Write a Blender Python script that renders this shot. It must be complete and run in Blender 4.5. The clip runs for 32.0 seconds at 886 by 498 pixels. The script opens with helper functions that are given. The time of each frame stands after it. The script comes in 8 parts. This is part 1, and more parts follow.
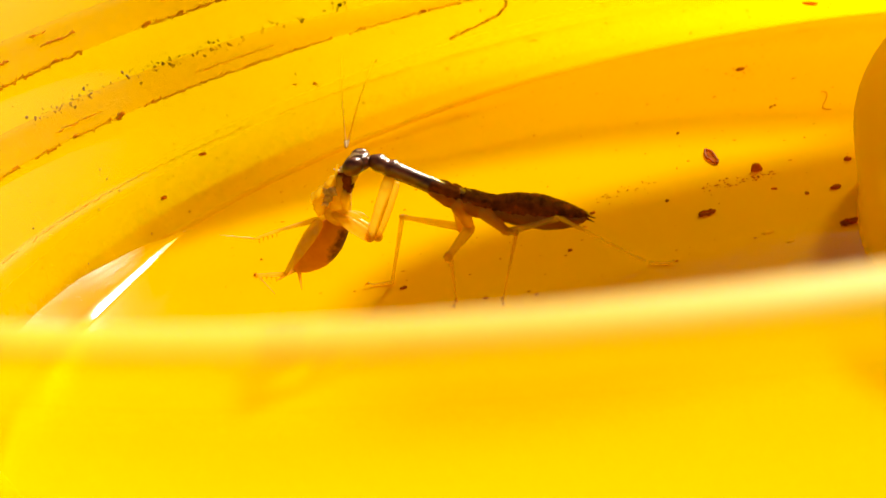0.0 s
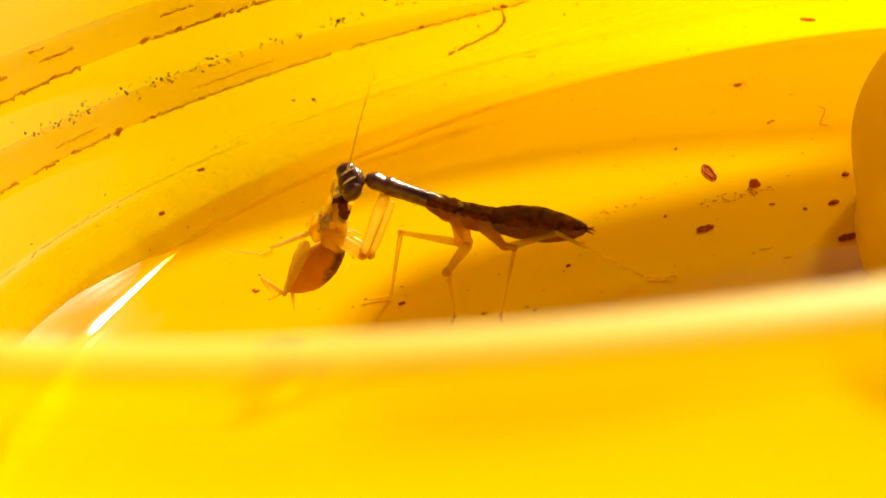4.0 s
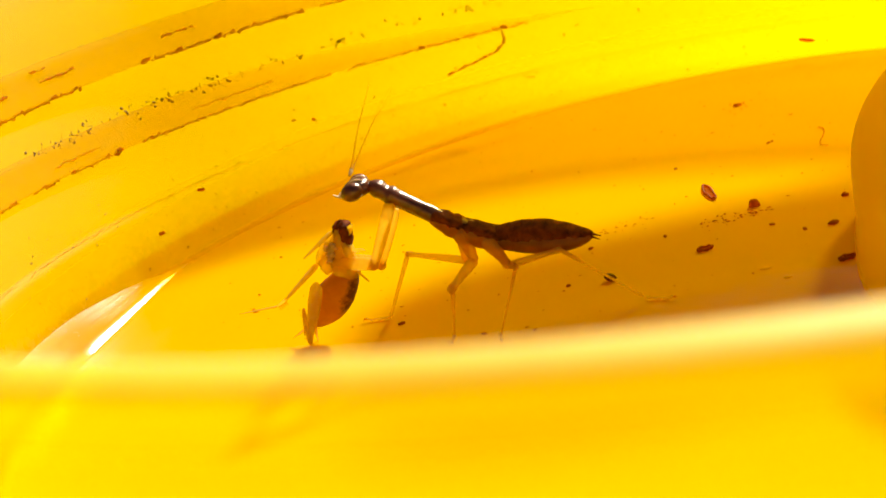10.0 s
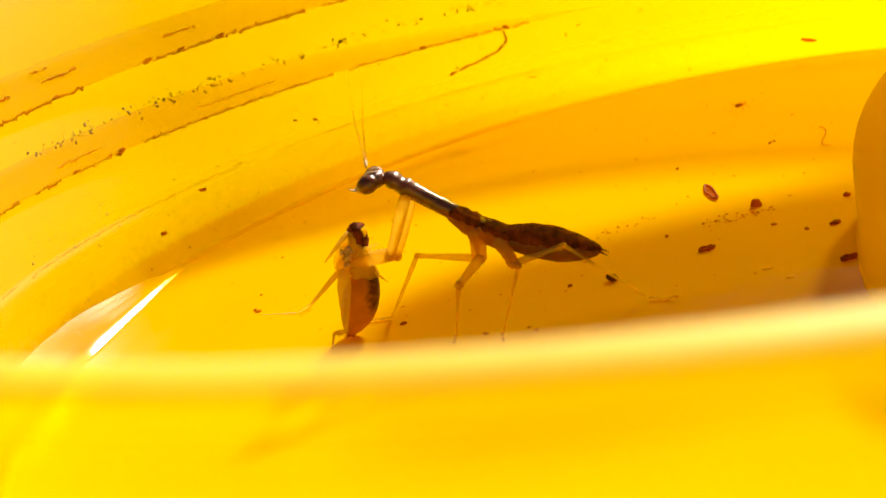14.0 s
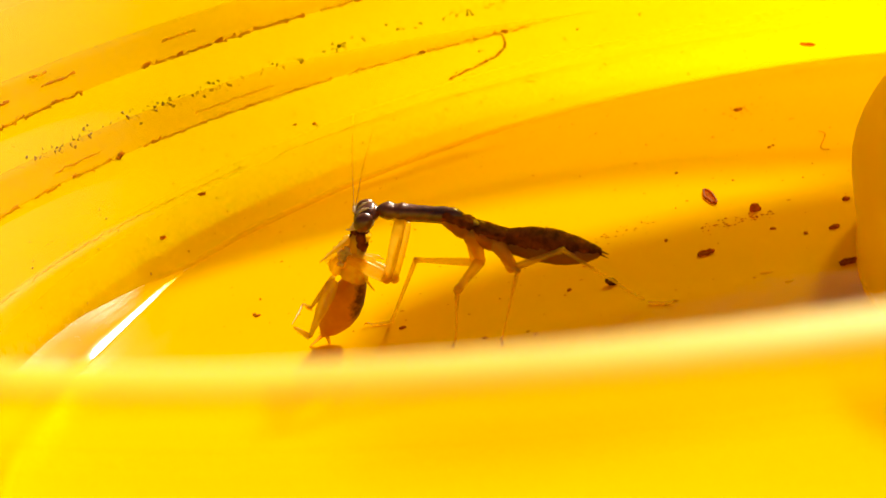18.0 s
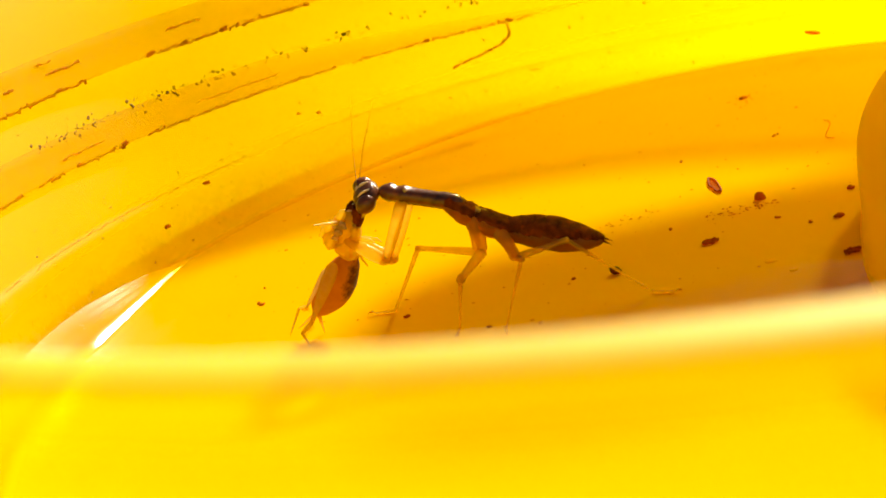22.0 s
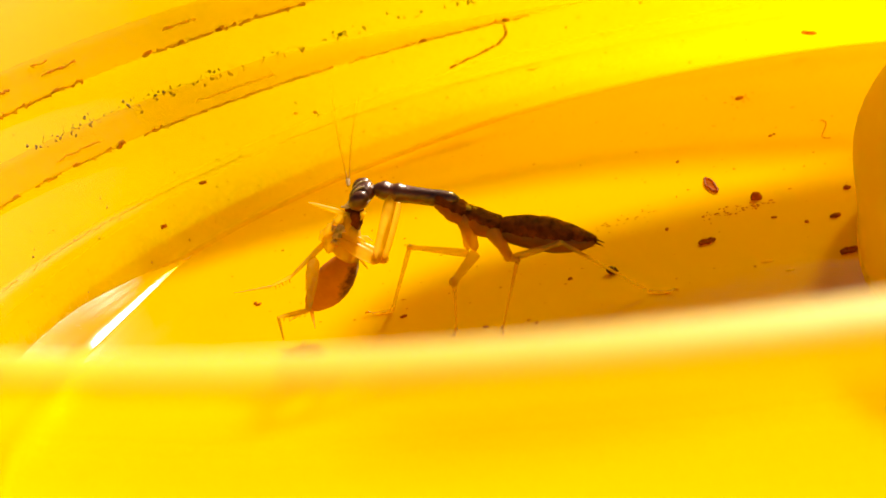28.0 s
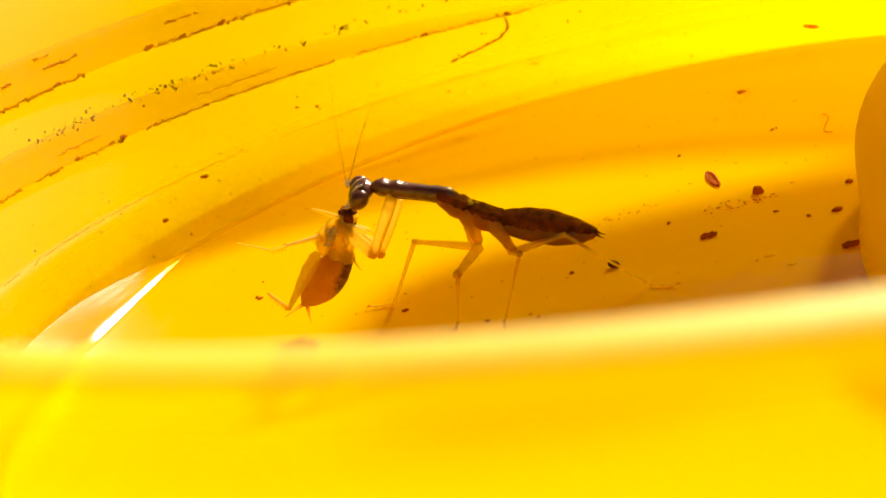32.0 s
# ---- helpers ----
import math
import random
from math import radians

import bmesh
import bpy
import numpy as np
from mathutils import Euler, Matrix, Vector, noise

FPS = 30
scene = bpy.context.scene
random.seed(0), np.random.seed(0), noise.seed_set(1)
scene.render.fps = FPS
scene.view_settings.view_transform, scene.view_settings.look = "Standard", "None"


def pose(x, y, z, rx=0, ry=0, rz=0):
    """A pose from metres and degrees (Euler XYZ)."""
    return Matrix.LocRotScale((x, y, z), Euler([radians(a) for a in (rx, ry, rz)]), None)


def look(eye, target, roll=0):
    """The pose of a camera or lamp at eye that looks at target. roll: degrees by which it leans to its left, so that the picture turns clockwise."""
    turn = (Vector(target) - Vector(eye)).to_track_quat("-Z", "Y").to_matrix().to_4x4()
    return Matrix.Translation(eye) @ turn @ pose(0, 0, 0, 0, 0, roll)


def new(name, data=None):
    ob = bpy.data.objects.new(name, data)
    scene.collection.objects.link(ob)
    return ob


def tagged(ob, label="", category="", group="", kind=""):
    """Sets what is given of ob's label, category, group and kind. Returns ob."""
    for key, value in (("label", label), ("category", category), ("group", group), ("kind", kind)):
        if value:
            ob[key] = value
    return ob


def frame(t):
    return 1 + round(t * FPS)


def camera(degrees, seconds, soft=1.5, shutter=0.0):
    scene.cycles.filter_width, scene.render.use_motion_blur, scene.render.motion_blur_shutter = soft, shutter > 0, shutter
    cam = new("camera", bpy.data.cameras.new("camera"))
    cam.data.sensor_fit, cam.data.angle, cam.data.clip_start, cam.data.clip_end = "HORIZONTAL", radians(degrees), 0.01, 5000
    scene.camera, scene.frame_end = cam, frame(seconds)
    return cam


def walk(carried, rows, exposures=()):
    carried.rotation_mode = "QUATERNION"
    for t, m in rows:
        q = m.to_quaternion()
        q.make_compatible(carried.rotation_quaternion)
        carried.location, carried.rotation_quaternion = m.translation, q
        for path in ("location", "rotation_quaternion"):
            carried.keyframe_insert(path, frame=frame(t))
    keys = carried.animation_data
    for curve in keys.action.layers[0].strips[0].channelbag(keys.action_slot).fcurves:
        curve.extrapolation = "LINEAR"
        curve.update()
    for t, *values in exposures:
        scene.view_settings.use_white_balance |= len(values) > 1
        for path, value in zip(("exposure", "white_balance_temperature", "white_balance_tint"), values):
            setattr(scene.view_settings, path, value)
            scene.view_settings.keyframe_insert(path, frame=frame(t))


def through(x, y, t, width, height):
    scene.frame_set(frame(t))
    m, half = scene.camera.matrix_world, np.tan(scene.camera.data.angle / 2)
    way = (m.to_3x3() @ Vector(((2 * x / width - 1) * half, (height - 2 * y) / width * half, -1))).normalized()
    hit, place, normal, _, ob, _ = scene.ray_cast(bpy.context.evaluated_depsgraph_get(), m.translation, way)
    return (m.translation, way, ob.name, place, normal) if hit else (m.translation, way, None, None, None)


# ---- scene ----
cam = camera(36.0, 32.0, soft=1.5)
cam.data.dof.use_dof = True
cam.data.dof.focus_distance = 0.118
cam.data.dof.aperture_fstop = 58
EYE = pose(0.0, 0.0, 0.045) @ pose(0, 0, 0, 67.7, 0, 0) @ pose(0, 0, 0, 0, 0, -13.1)


def aim(a, b):
    """The camera's pose, tilted up by a and turned left by b degrees from its first aim."""
    return EYE @ pose(0, 0, 0, a, b, 0)


walk(cam, [(0, aim(0.000, 0.000)), (0.5, aim(0.254, -0.036)), (1, aim(0.437, -0.074)), (1.5, aim(0.473, -0.036)), (2, aim(0.399, -0.074)), (2.5, aim(-0.038,
           -0.109)), (3, aim(0.473, -0.109)), (3.5, aim(0.617, -0.074)), (5.5, aim(1.273, -0.074)), (6, aim(1.671, -0.145)), (6.5, aim(1.854,
           -0.109)), (7, aim(1.128, -0.109)), (7.5, aim(1.311, -0.074)), (8, aim(1.491, -0.183)), (8.5, aim(1.562, -0.183)), (9, aim(1.346, -0.145)),
           (9.5, aim(1.600, -0.074)), (10, aim(1.491, -0.074)), (10.5, aim(1.491, -0.074)), (11, aim(1.526, -0.074)), (11.5, aim(1.564, -0.074)), (12,
           aim(1.600, -0.074)), (12.5, aim(1.671, -0.074)), (13, aim(1.562, -0.074)), (13.5, aim(1.491, -0.036)), (14, aim(1.491, 0.000)), (14.5,
           aim(1.562, 0.000)), (16.5, aim(1.453, 0.000)), (17, aim(1.308, 0.036)), (17.5, aim(1.417, 0.000)), (18, aim(1.671, -0.036)), (18.5,
           aim(1.745, 0.000)), (19, aim(1.636, 0.036)), (19.5, aim(1.382, 0.074)), (20, aim(1.417, 0.036)), (20.5, aim(1.417, 0.074)), (21, aim(1.344,
           0.109)), (21.5, aim(1.163, 0.145)), (22, aim(1.199, 0.145)), (22.5, aim(1.125, 0.074)), (23, aim(1.417, 0.000)), (23.5, aim(1.453, 0.036)),
           (24, aim(1.344, 0.074)), (24.5, aim(1.090, 0.109)), (25, aim(1.346, 0.109)), (25.5, aim(1.235, 0.109)), (27.5, aim(0.727, 0.074)), (28,
           aim(1.199, 0.000)), (28.5, aim(1.273, -0.036)), (29, aim(1.417, -0.036)), (29.5, aim(1.526, -0.036)), (30, aim(1.745, 0.000)), (30.5,
           aim(1.382, 0.000)), (31, aim(1.199, 0.036)), (31.5, aim(0.909, 0.109)), (32, aim(0.945, 0.074))],
     exposures=[(0, 0.88, 7600, 10), (16, 0.9, 7600, 10), (24, 0.96, 7600, 10), (32, 0.96, 7600, 10)])

# ---- light ----
SUN_AZ, SUN_EL = radians(50), radians(36)
world = bpy.data.worlds.new("sky")
scene.world = world
world.use_nodes = True
wn = world.node_tree.nodes
sky = wn.new("ShaderNodeTexSky")
sky.sky_type, sky.sun_disc = "NISHITA", False
sky.air_density, sky.dust_density, sky.ozone_density = 0.35, 0.8, 0.3
sky.sun_elevation, sky.sun_rotation = SUN_EL, math.pi / 2 - SUN_AZ
wn["Background"].inputs["Strength"].default_value = 0.05
world.node_tree.links.new(sky.outputs[0], wn["Background"].inputs[0])
sun = new("sun", bpy.data.lights.new("sun", "SUN"))
sun.data.energy, sun.data.angle, sun.data.color = 5, radians(6), (1.0, 0.95, 0.86)
sun.matrix_world = look((0, 0, 0), (-math.cos(SUN_AZ) * math.cos(SUN_EL), -math.sin(SUN_AZ) * math.cos(SUN_EL), -math.sin(SUN_EL)))


# ---- materials ----
def material(name):
    m = bpy.data.materials.new(name)
    m.use_nodes = True
    return m, m.node_tree.nodes, m.node_tree.links, m.node_tree.nodes["Principled BSDF"]


def noise_tex(n, l, scale, detail=4.0, rough=0.6, coord="Object"):
    tc = n.new("ShaderNodeTexCoord")
    t = n.new("ShaderNodeTexNoise")
    t.inputs["Scale"].default_value, t.inputs["Detail"].default_value = scale, detail
    t.inputs["Roughness"].default_value = rough
    l.new(tc.outputs[coord], t.inputs["Vector"])
    return t


def ramp(n, l, src, stops):
    r = n.new("ShaderNodeValToRGB")
    while len(r.color_ramp.elements) < len(stops):
        r.color_ramp.elements.new(0.5)
    for e, (p, c) in zip(r.color_ramp.elements, stops):
        e.position, e.color = p, (*c, 1)
    l.new(src, r.inputs[0])
    return r


def bump(n, l, src, b, strength, distance):
    k = n.new("ShaderNodeBump")
    k.inputs["Strength"].default_value, k.inputs["Distance"].default_value = strength, distance
    l.new(src, k.inputs["Height"])
    l.new(k.outputs[0], b.inputs["Normal"])


def plastic(name, low, high, through, share, rough, gloss=1.0, straight=0.6, dye=0.88, floor_tint=1.0, floor_share=1.0, thin_at=(0.6, 1.0, 1.0, 0.55)):
    """Dyed translucent plastic: a glossy skin, a mottled body and light that comes through it."""
    m, n, l, b = material(name)
    big = noise_tex(n, l, 40, 3)
    col = ramp(n, l, big.outputs[0], [(0.3, low), (0.7, high)])
    fine = noise_tex(n, l, 900, 5)
    rr = ramp(n, l, fine.outputs[0], [(0.3, (rough * 0.8,) * 3), (0.75, (rough * 1.35,) * 3)])
    # the ribbed wall is scuffed, the floor and the rim are smooth
    tc = n.new("ShaderNodeTexCoord")
    xyz = n.new("ShaderNodeSeparateXYZ")
    l.new(tc.outputs["Object"], xyz.inputs[0])
    up = n.new("ShaderNodeMapRange")
    up.inputs["From Min"].default_value, up.inputs["From Max"].default_value = 0.0, 0.032
    l.new(xyz.outputs[2], up.inputs["Value"])
    scuff = ramp(n, l, up.outputs[0], [(0.006, (0, 0, 0)), (0.03, (0.16,) * 3), (0.15, (0.2,) * 3), (0.25, (0.42,) * 3), (0.86, (0.42,) * 3), (0.92, (0.5,) * 3)])
    add = n.new("ShaderNodeMath")
    l.new(rr.outputs[0], add.inputs[0])
    l.new(scuff.outputs[0], add.inputs[1])
    k = n.new("ShaderNodeBump")
    k.inputs["Strength"].default_value, k.inputs["Distance"].default_value = 0.08, 0.0004
    l.new(noise_tex(n, l, 260, 3).outputs[0], k.inputs["Height"])
    l.new(k.outputs[0], b.inputs["Normal"])
    b.inputs["Roughness"].default_value = 0.8
    b.inputs["Specular IOR Level"].default_value = 0.0
    # light put into colour: floor warmed for its shade, rim yellowed for its highlight
    light_tint = ramp(n, l, up.outputs[0], [(0.004, (1.0, floor_tint, 1.0)), (0.02, (1, 1, 1)), (0.94, (1, 1, 1)), (0.955, (1, 1.12, 1))])
    tr = n.new("ShaderNodeBsdfTranslucent")
    for socket, target, plain_colour in ((col.outputs[0], b.inputs["Base Color"], None), (None, tr.inputs[0], (*through, 1))):
        tinted = n.new("ShaderNodeMix")
        tinted.data_type, tinted.blend_type = "RGBA", "MULTIPLY"
        tinted.inputs[0].default_value = 1.0
        if socket:
            l.new(socket, tinted.inputs[6])
        else:
            tinted.inputs[6].default_value = plain_colour
        l.new(light_tint.outputs[0], tinted.inputs[7])
        l.new(tinted.outputs[2], target)
    mix = n.new("ShaderNodeMixShader")
    l.new(ramp(n, l, up.outputs[0], [(0.004, (share * floor_share,) * 3), (0.02, (share,) * 3)]).outputs[0], mix.inputs[0])
    l.new(b.outputs[0], mix.inputs[1])
    l.new(tr.outputs[0], mix.inputs[2])
    # some light goes straight through the thin wall, little through the thick rim, none through the floor
    st, thin = n.new("ShaderNodeBsdfTransparent"), n.new("ShaderNodeMixShader")
    st.inputs[0].default_value = (1.0, dye, 0.02, 1)
    l.new(ramp(n, l, up.outputs[0], [(0.008, (0, 0, 0))] + [(p, (straight * k,) * 3) for p, k in zip((0.02, 0.2, 0.9, 0.94), thin_at)]).outputs[0], thin.inputs[0])
    l.new(mix.outputs[0], thin.inputs[1])
    l.new(st.outputs[0], thin.inputs[2])
    # the skin's gloss lies over all
    skin, lw, over = n.new("ShaderNodeBsdfGlossy"), n.new("ShaderNodeLayerWeight"), n.new("ShaderNodeMixShader")
    lw.inputs["Blend"].default_value = 0.5
    fres = ramp(n, l, lw.outputs["Facing"], [(0.0, (0.04 * gloss,) * 3), (0.4, (0.05 * gloss,) * 3), (0.62, (0.085 * gloss,) * 3), (0.82, (0.13 * gloss,) * 3), (1.0, (0.4 * gloss,) * 3)])
    # gloss raised on the rim alone, to spread its pale highlight
    rim_gloss = ramp(n, l, up.outputs[0], [(0.945, (0.0,) * 3), (0.955, (0.12 * gloss,) * 3)])
    sheen = n.new("ShaderNodeMath")
    sheen.operation = "MAXIMUM"
    l.new(fres.outputs[0], sheen.inputs[0])
    l.new(rim_gloss.outputs[0], sheen.inputs[1])
    l.new(add.outputs[0], skin.inputs["Roughness"])
    l.new(k.outputs[0], skin.inputs["Normal"])
    l.new(sheen.outputs[0], over.inputs[0])
    l.new(thin.outputs[0], over.inputs[1])
    l.new(skin.outputs[0], over.inputs[2])
    l.new(over.outputs[0], n["Material Output"].inputs[0])
    return m


YELLOW = plastic("yellow_plastic", (0.96, 0.72, 0.002), (0.98, 0.77, 0.004), (1.0, 0.72, 0.0), 0.68, 0.09, 1.0, 0.82, 0.938, 0.885, 0.8)
THICK = plastic("thick_yellow_plastic", (0.95, 0.7, 0.002), (0.97, 0.76, 0.003), (1.0, 0.78, 0.0), 0.84, 0.5, 0.3, 0.82, 0.91)
# clearer towards the top, so the knob's added cap casts a paler shadow
SOLID = plastic("solid_yellow_plastic", (0.95, 0.68, 0.002), (0.97, 0.74, 0.003), (1.0, 0.74, 0.0), 0.55, 0.2, 0.5, 0.88, 0.88, thin_at=(0.35, 0.35, 0.4, 0.62))


def plain(name, low, high, scale, rough=0.5, bumpy=0.0, share=0.0, through=(1, 1, 1), coat=0.0):
    m, n, l, b = material(name)
    t = noise_tex(n, l, scale)
    col = ramp(n, l, t.outputs[0], [(0.32, low), (0.68, high)])
    l.new(col.outputs[0], b.inputs["Base Color"])
    b.inputs["Roughness"].default_value = rough
    b.inputs["Coat Weight"].default_value = coat
    b.inputs["Coat Roughness"].default_value = 0.24
    if bumpy:
        bump(n, l, noise_tex(n, l, scale * 3).outputs[0], b, 0.5, bumpy)
    if share:
        tr = n.new("ShaderNodeBsdfTranslucent")
        tr.inputs[0].default_value = (*through, 1)
        mix = n.new("ShaderNodeMixShader")
        mix.inputs[0].default_value = share
        l.new(b.outputs[0], mix.inputs[1])
        l.new(tr.outputs[0], mix.inputs[2])
        l.new(mix.outputs[0], n["Material Output"].inputs[0])
    return m


TABLE = plain("pale_wood_table", (0.6, 0.42, 0.2), (0.7, 0.5, 0.25), 14, 0.6, 0.0003)


# ---- helpers for building ----
MM = 0.001


def part(name, bm, mat, parent=None, label="", smooth=True):
    me = bpy.data.meshes.new(name)
    bmesh.ops.recalc_face_normals(bm, faces=bm.faces[:])
    bm.to_mesh(me)
    bm.free()
    me.materials.append(mat)
    if smooth:
        me.polygons.foreach_set("use_smooth", [True] * len(me.polygons))
    ob = new(name, me)
    if parent is not None:
        ob.parent = parent
    return tagged(ob, label)


def loft(rings, close_u=True, cap=True, bm=None):
    """A skin over rings of equally many points."""
    bm = bm or bmesh.new()
    vs = [[bm.verts.new(p) for p in ring] for ring in rings]
    n = len(rings[0])
    for a, b in zip(vs, vs[1:]):
        for i in range(n if close_u else n - 1):
            j = (i + 1) % n
            bm.faces.new((a[i], a[j], b[j], b[i]))
    if cap:
        bm.faces.new(vs[0])
        bm.faces.new(vs[-1])
    return bm


# ---- the lid ----
LID_X, LID_Y = 23.3, 94.7          # centre, mm
FLOOR_R, DRAFT, RIM_Z = 60.9, 0.224, 30.85


def late(th):
    """How far round the back of the lid an angle is: 0 at 120 degrees, 1 at 180."""
    d = math.degrees(th) % 360
    d = min(max(d, 50), 175) if d < 265 else 50
    return (d - 120) / 60


def smooth_late(th):
    return sum(late(th + radians(o)) for o in range(-30, 31, 6)) / 11


def rib_heights(th):
    """Heights of the faint crease and of the feet of the two screw ribs on the wall at an angle, mm."""
    k = smooth_late(th)
    return 5.4 + 2.2 * k + 1.2 * k * k, 11.2 + 2.7 * k + 1.0 * k * k, 18.55 + 2.2 * k


def wall_r(z):
    return FLOOR_R + DRAFT * z


def floor_edge(th):
    """Radius of the floor and height of the wall's foot at an angle, mm: a crisp corner at the back, a widening chamfer at the side."""
    d = math.degrees(th) % 360
    d = d if d < 265 else 50
    r = np.interp(d, (50, 63, 75, 94, 108, 118, 128, 136, 144), (62.3, 62.1, 61.2, 59.8, 58.9, 58.6, 58.8, 59.2, 59.4))
    r = 57.3 / math.cos(radians(min(d, 166) - 160)) if d > 144.5 else r
    foot = np.interp(d, (143, 146, 150.5, 157.5, 164.4, 168, 175), (0.12, 0.3, 0.9, 1.9, 2.3, 2.4, 2.5))
    return float(r), float(foot)


def lid_profile(th):
    """Radius and height of the inside of the lid at an angle, from the floor's middle to the rim and down outside."""
    fr, foot = (sum(floor_edge(th + radians(o))[i] for o in (-1, -0.5, 0, 0.5, 1)) / 5 for i in (0, 1))
    z1 = rib_heights(th)[0]
    rows = [(fr * s, 0.0) for s in (0.02, 0.25, 0.5, 0.75, 0.9, 0.97, 0.999)]
    # the chamfer: a steep edge at the floor, then a slope with two ripples
    c = max(wall_r(foot) - 0.2, fr + 0.06) if foot > 0.5 else fr + 0.06 + max(0.0, foot - 0.12) / 0.38 * (wall_r(0.5) - 0.26 - fr)
    wide, n = c - fr, 32
    d = math.degrees(th) % 360
    main, fine_ones = min(max((164 - d) / 2, 0), 1), min(max((d - 148) / 3, 0), 1) * min(max((160 - d) / 3, 0), 1) * 0.85
    share = [main * min(1.0, max(0.0, (0.27 - u) / 0.17)) + fine_ones * (max(0.0, 1 - abs(u - 0.5) / 0.05) + max(0.0, 1 - abs(u - 0.78) / 0.05)) for u in ((i + 0.5) / n for i in range(n))]
    steep = 0.88 if wide > 0.8 else foot / wide
    rest = (foot * n / wide - steep * sum(share)) / (n - sum(share))
    r, z = fr, 0.0
    rows.append((r, z))
    for k in share:
        r, z = r + wide / n, z + wide / n * (rest + (steep - rest) * k)
        rows.append((r, z))
    rows.insert(-1, (r - 0.01, z - 0.01 * rest))
    # the wall leans out from its foot to the crease
    gap, top = wall_r(foot) - r, max(z1, foot + 2.0)
    for u in (0.004, 0.02, 0.15, 0.3, 0.5, 0.7, 0.9):
        z = foot + (top - 0.3 - foot) * u
        rows.append((wall_r(z) - 0.16 * u - gap * (1 - u) ** 1.4, z))
    for z, o in ((top - 0.3, -0.16), (top, 0.02), (top + 0.4, 0.04), (top + 2, -0.1), (11, -0.1), (13, -0.1), (15, -0.1), (18, 0.0), (21, 0.0), (24, 0.0), (28.5, 0.0)):
        rows.append((wall_r(z) + o, z))
    # rounded rim and the outside
    ri, ro = wall_r(RIM_Z) + 0.1, wall_r(RIM_Z) + 2.4
    mid, rad = (ri + ro) / 2, (ro - ri) / 2
    for a in (180, 155, 130, 105, 80, 55, 30, 5):
        rows.append((mid + rad * math.cos(radians(a)), RIM_Z - 0.6 + rad * 0.6 * math.sin(radians(a))))
    # ends in an unseen added foot ring that lets bounced light under the floor
    rows += [(ro + 0.05, RIM_Z - 2.5), (ro - 0.25, RIM_Z - 6), (ro - 1.6, RIM_Z - 14), (ro - 3.2, RIM_Z - 22), (ro - 5.0, -1.0), (ro - 5.9, -8.4), (ro - 6.6, -9.0), (ro - 7.6, -8.4),
             (ro - 8.2, -2.2), (ro - 9.5, -1.6), (40, -1.6), (10, -1.6), (1, -1.6)]
    return rows


def build_lid():
    n = 288
    cols = []
    for i in range(n):
        th = 2 * math.pi * i / n
        cols.append([((LID_X + r * math.cos(th)) * MM, (LID_Y + r * math.sin(th)) * MM, z * MM) for r, z in lid_profile(th)])
    rings = [[c[j] for c in cols] for j in range(len(cols[0]))]
    lid = part("lid", loft(rings), YELLOW)
    return tagged(lid, "shallow round yellow translucent plastic lid with screw ribs inside", "lid")


lid = build_lid()


def build_rib(which, high, proud):
    """A screw rib: a sharp foot and a long soft shoulder above it."""
    rings = []
    for i in range(161):
        th = radians(88 + 167 * i / 160)
        end = min(1, (min(i, 160 - i) + 0.3) / 34)
        foot = rib_heights(th)[which]
        sec = [(-0.2, -0.9), (-0.02, 0.0), (0.04, proud * 0.75), (0.16, proud), (0.3, proud), (high * 0.35, proud * 0.82), (high * 0.6, proud * 0.5), (high * 0.85, proud * 0.18), (high, 0.02), (high + 0.2, -0.9)]
        # it dies into the wall at both ends
        ring = []
        for z, o in sec:
            z, o = z * end, (o + 0.3) * end - 0.3 if o > 0 else o * end - 0.3 * (1 - end)
            r = wall_r(foot + z) - 0.1 - o
            ring.append(((LID_X + r * math.cos(th)) * MM, (LID_Y + r * math.sin(th)) * MM, (foot + z) * MM))
        rings.append(ring)
    return part("screw_rib", loft(rings), THICK, lid, "thick darker yellow screw rib with dirt along its foot")


build_rib(1, 2.7, 0.55)
build_rib(2, 3.2, 0.6)


KNOB_Z = 38.0


def knob_section(z):
    """Middle, half length and half thickness of the knob at a height, mm: a broad stem under an unseen cap, added to
    shade the floor.
    """
    lean = (0.0 if z < 6.2 else 0.1 * (min(z, 19) - 6.2) ** 2) + np.interp(z, (0, 18, 26, 33), (0, 0, 6, 6))
    up = np.interp(z, (0, 22, 25, 30, 33, KNOB_Z), (0, 0, 0.1, 0.6, 1.0, 1.0))
    x, y = 39.3 + lean, 94.5
    # the cap stays out of sight, placed so its shadow crosses the floor
    cap = np.interp(z, (0, 29, 31, 32.5, 33.5, 34.5, 35.5, 36.6, 37.4, KNOB_Z), (0, 0, 12, 20, 24.5, 26, 25, 20, 10, 0.1))
    stem = np.interp(z, (0, 8, 20, 27, 33), (14.5, 15.0, 13.5, 9.5, 7)) if z < 33 else 0
    return float(x + (53.5 - x) * up), float(y + (131.5 - y) * up), float(max(stem, cap * 0.69)), float(max(7.2 if z < 33 else 0, cap * 1.24))


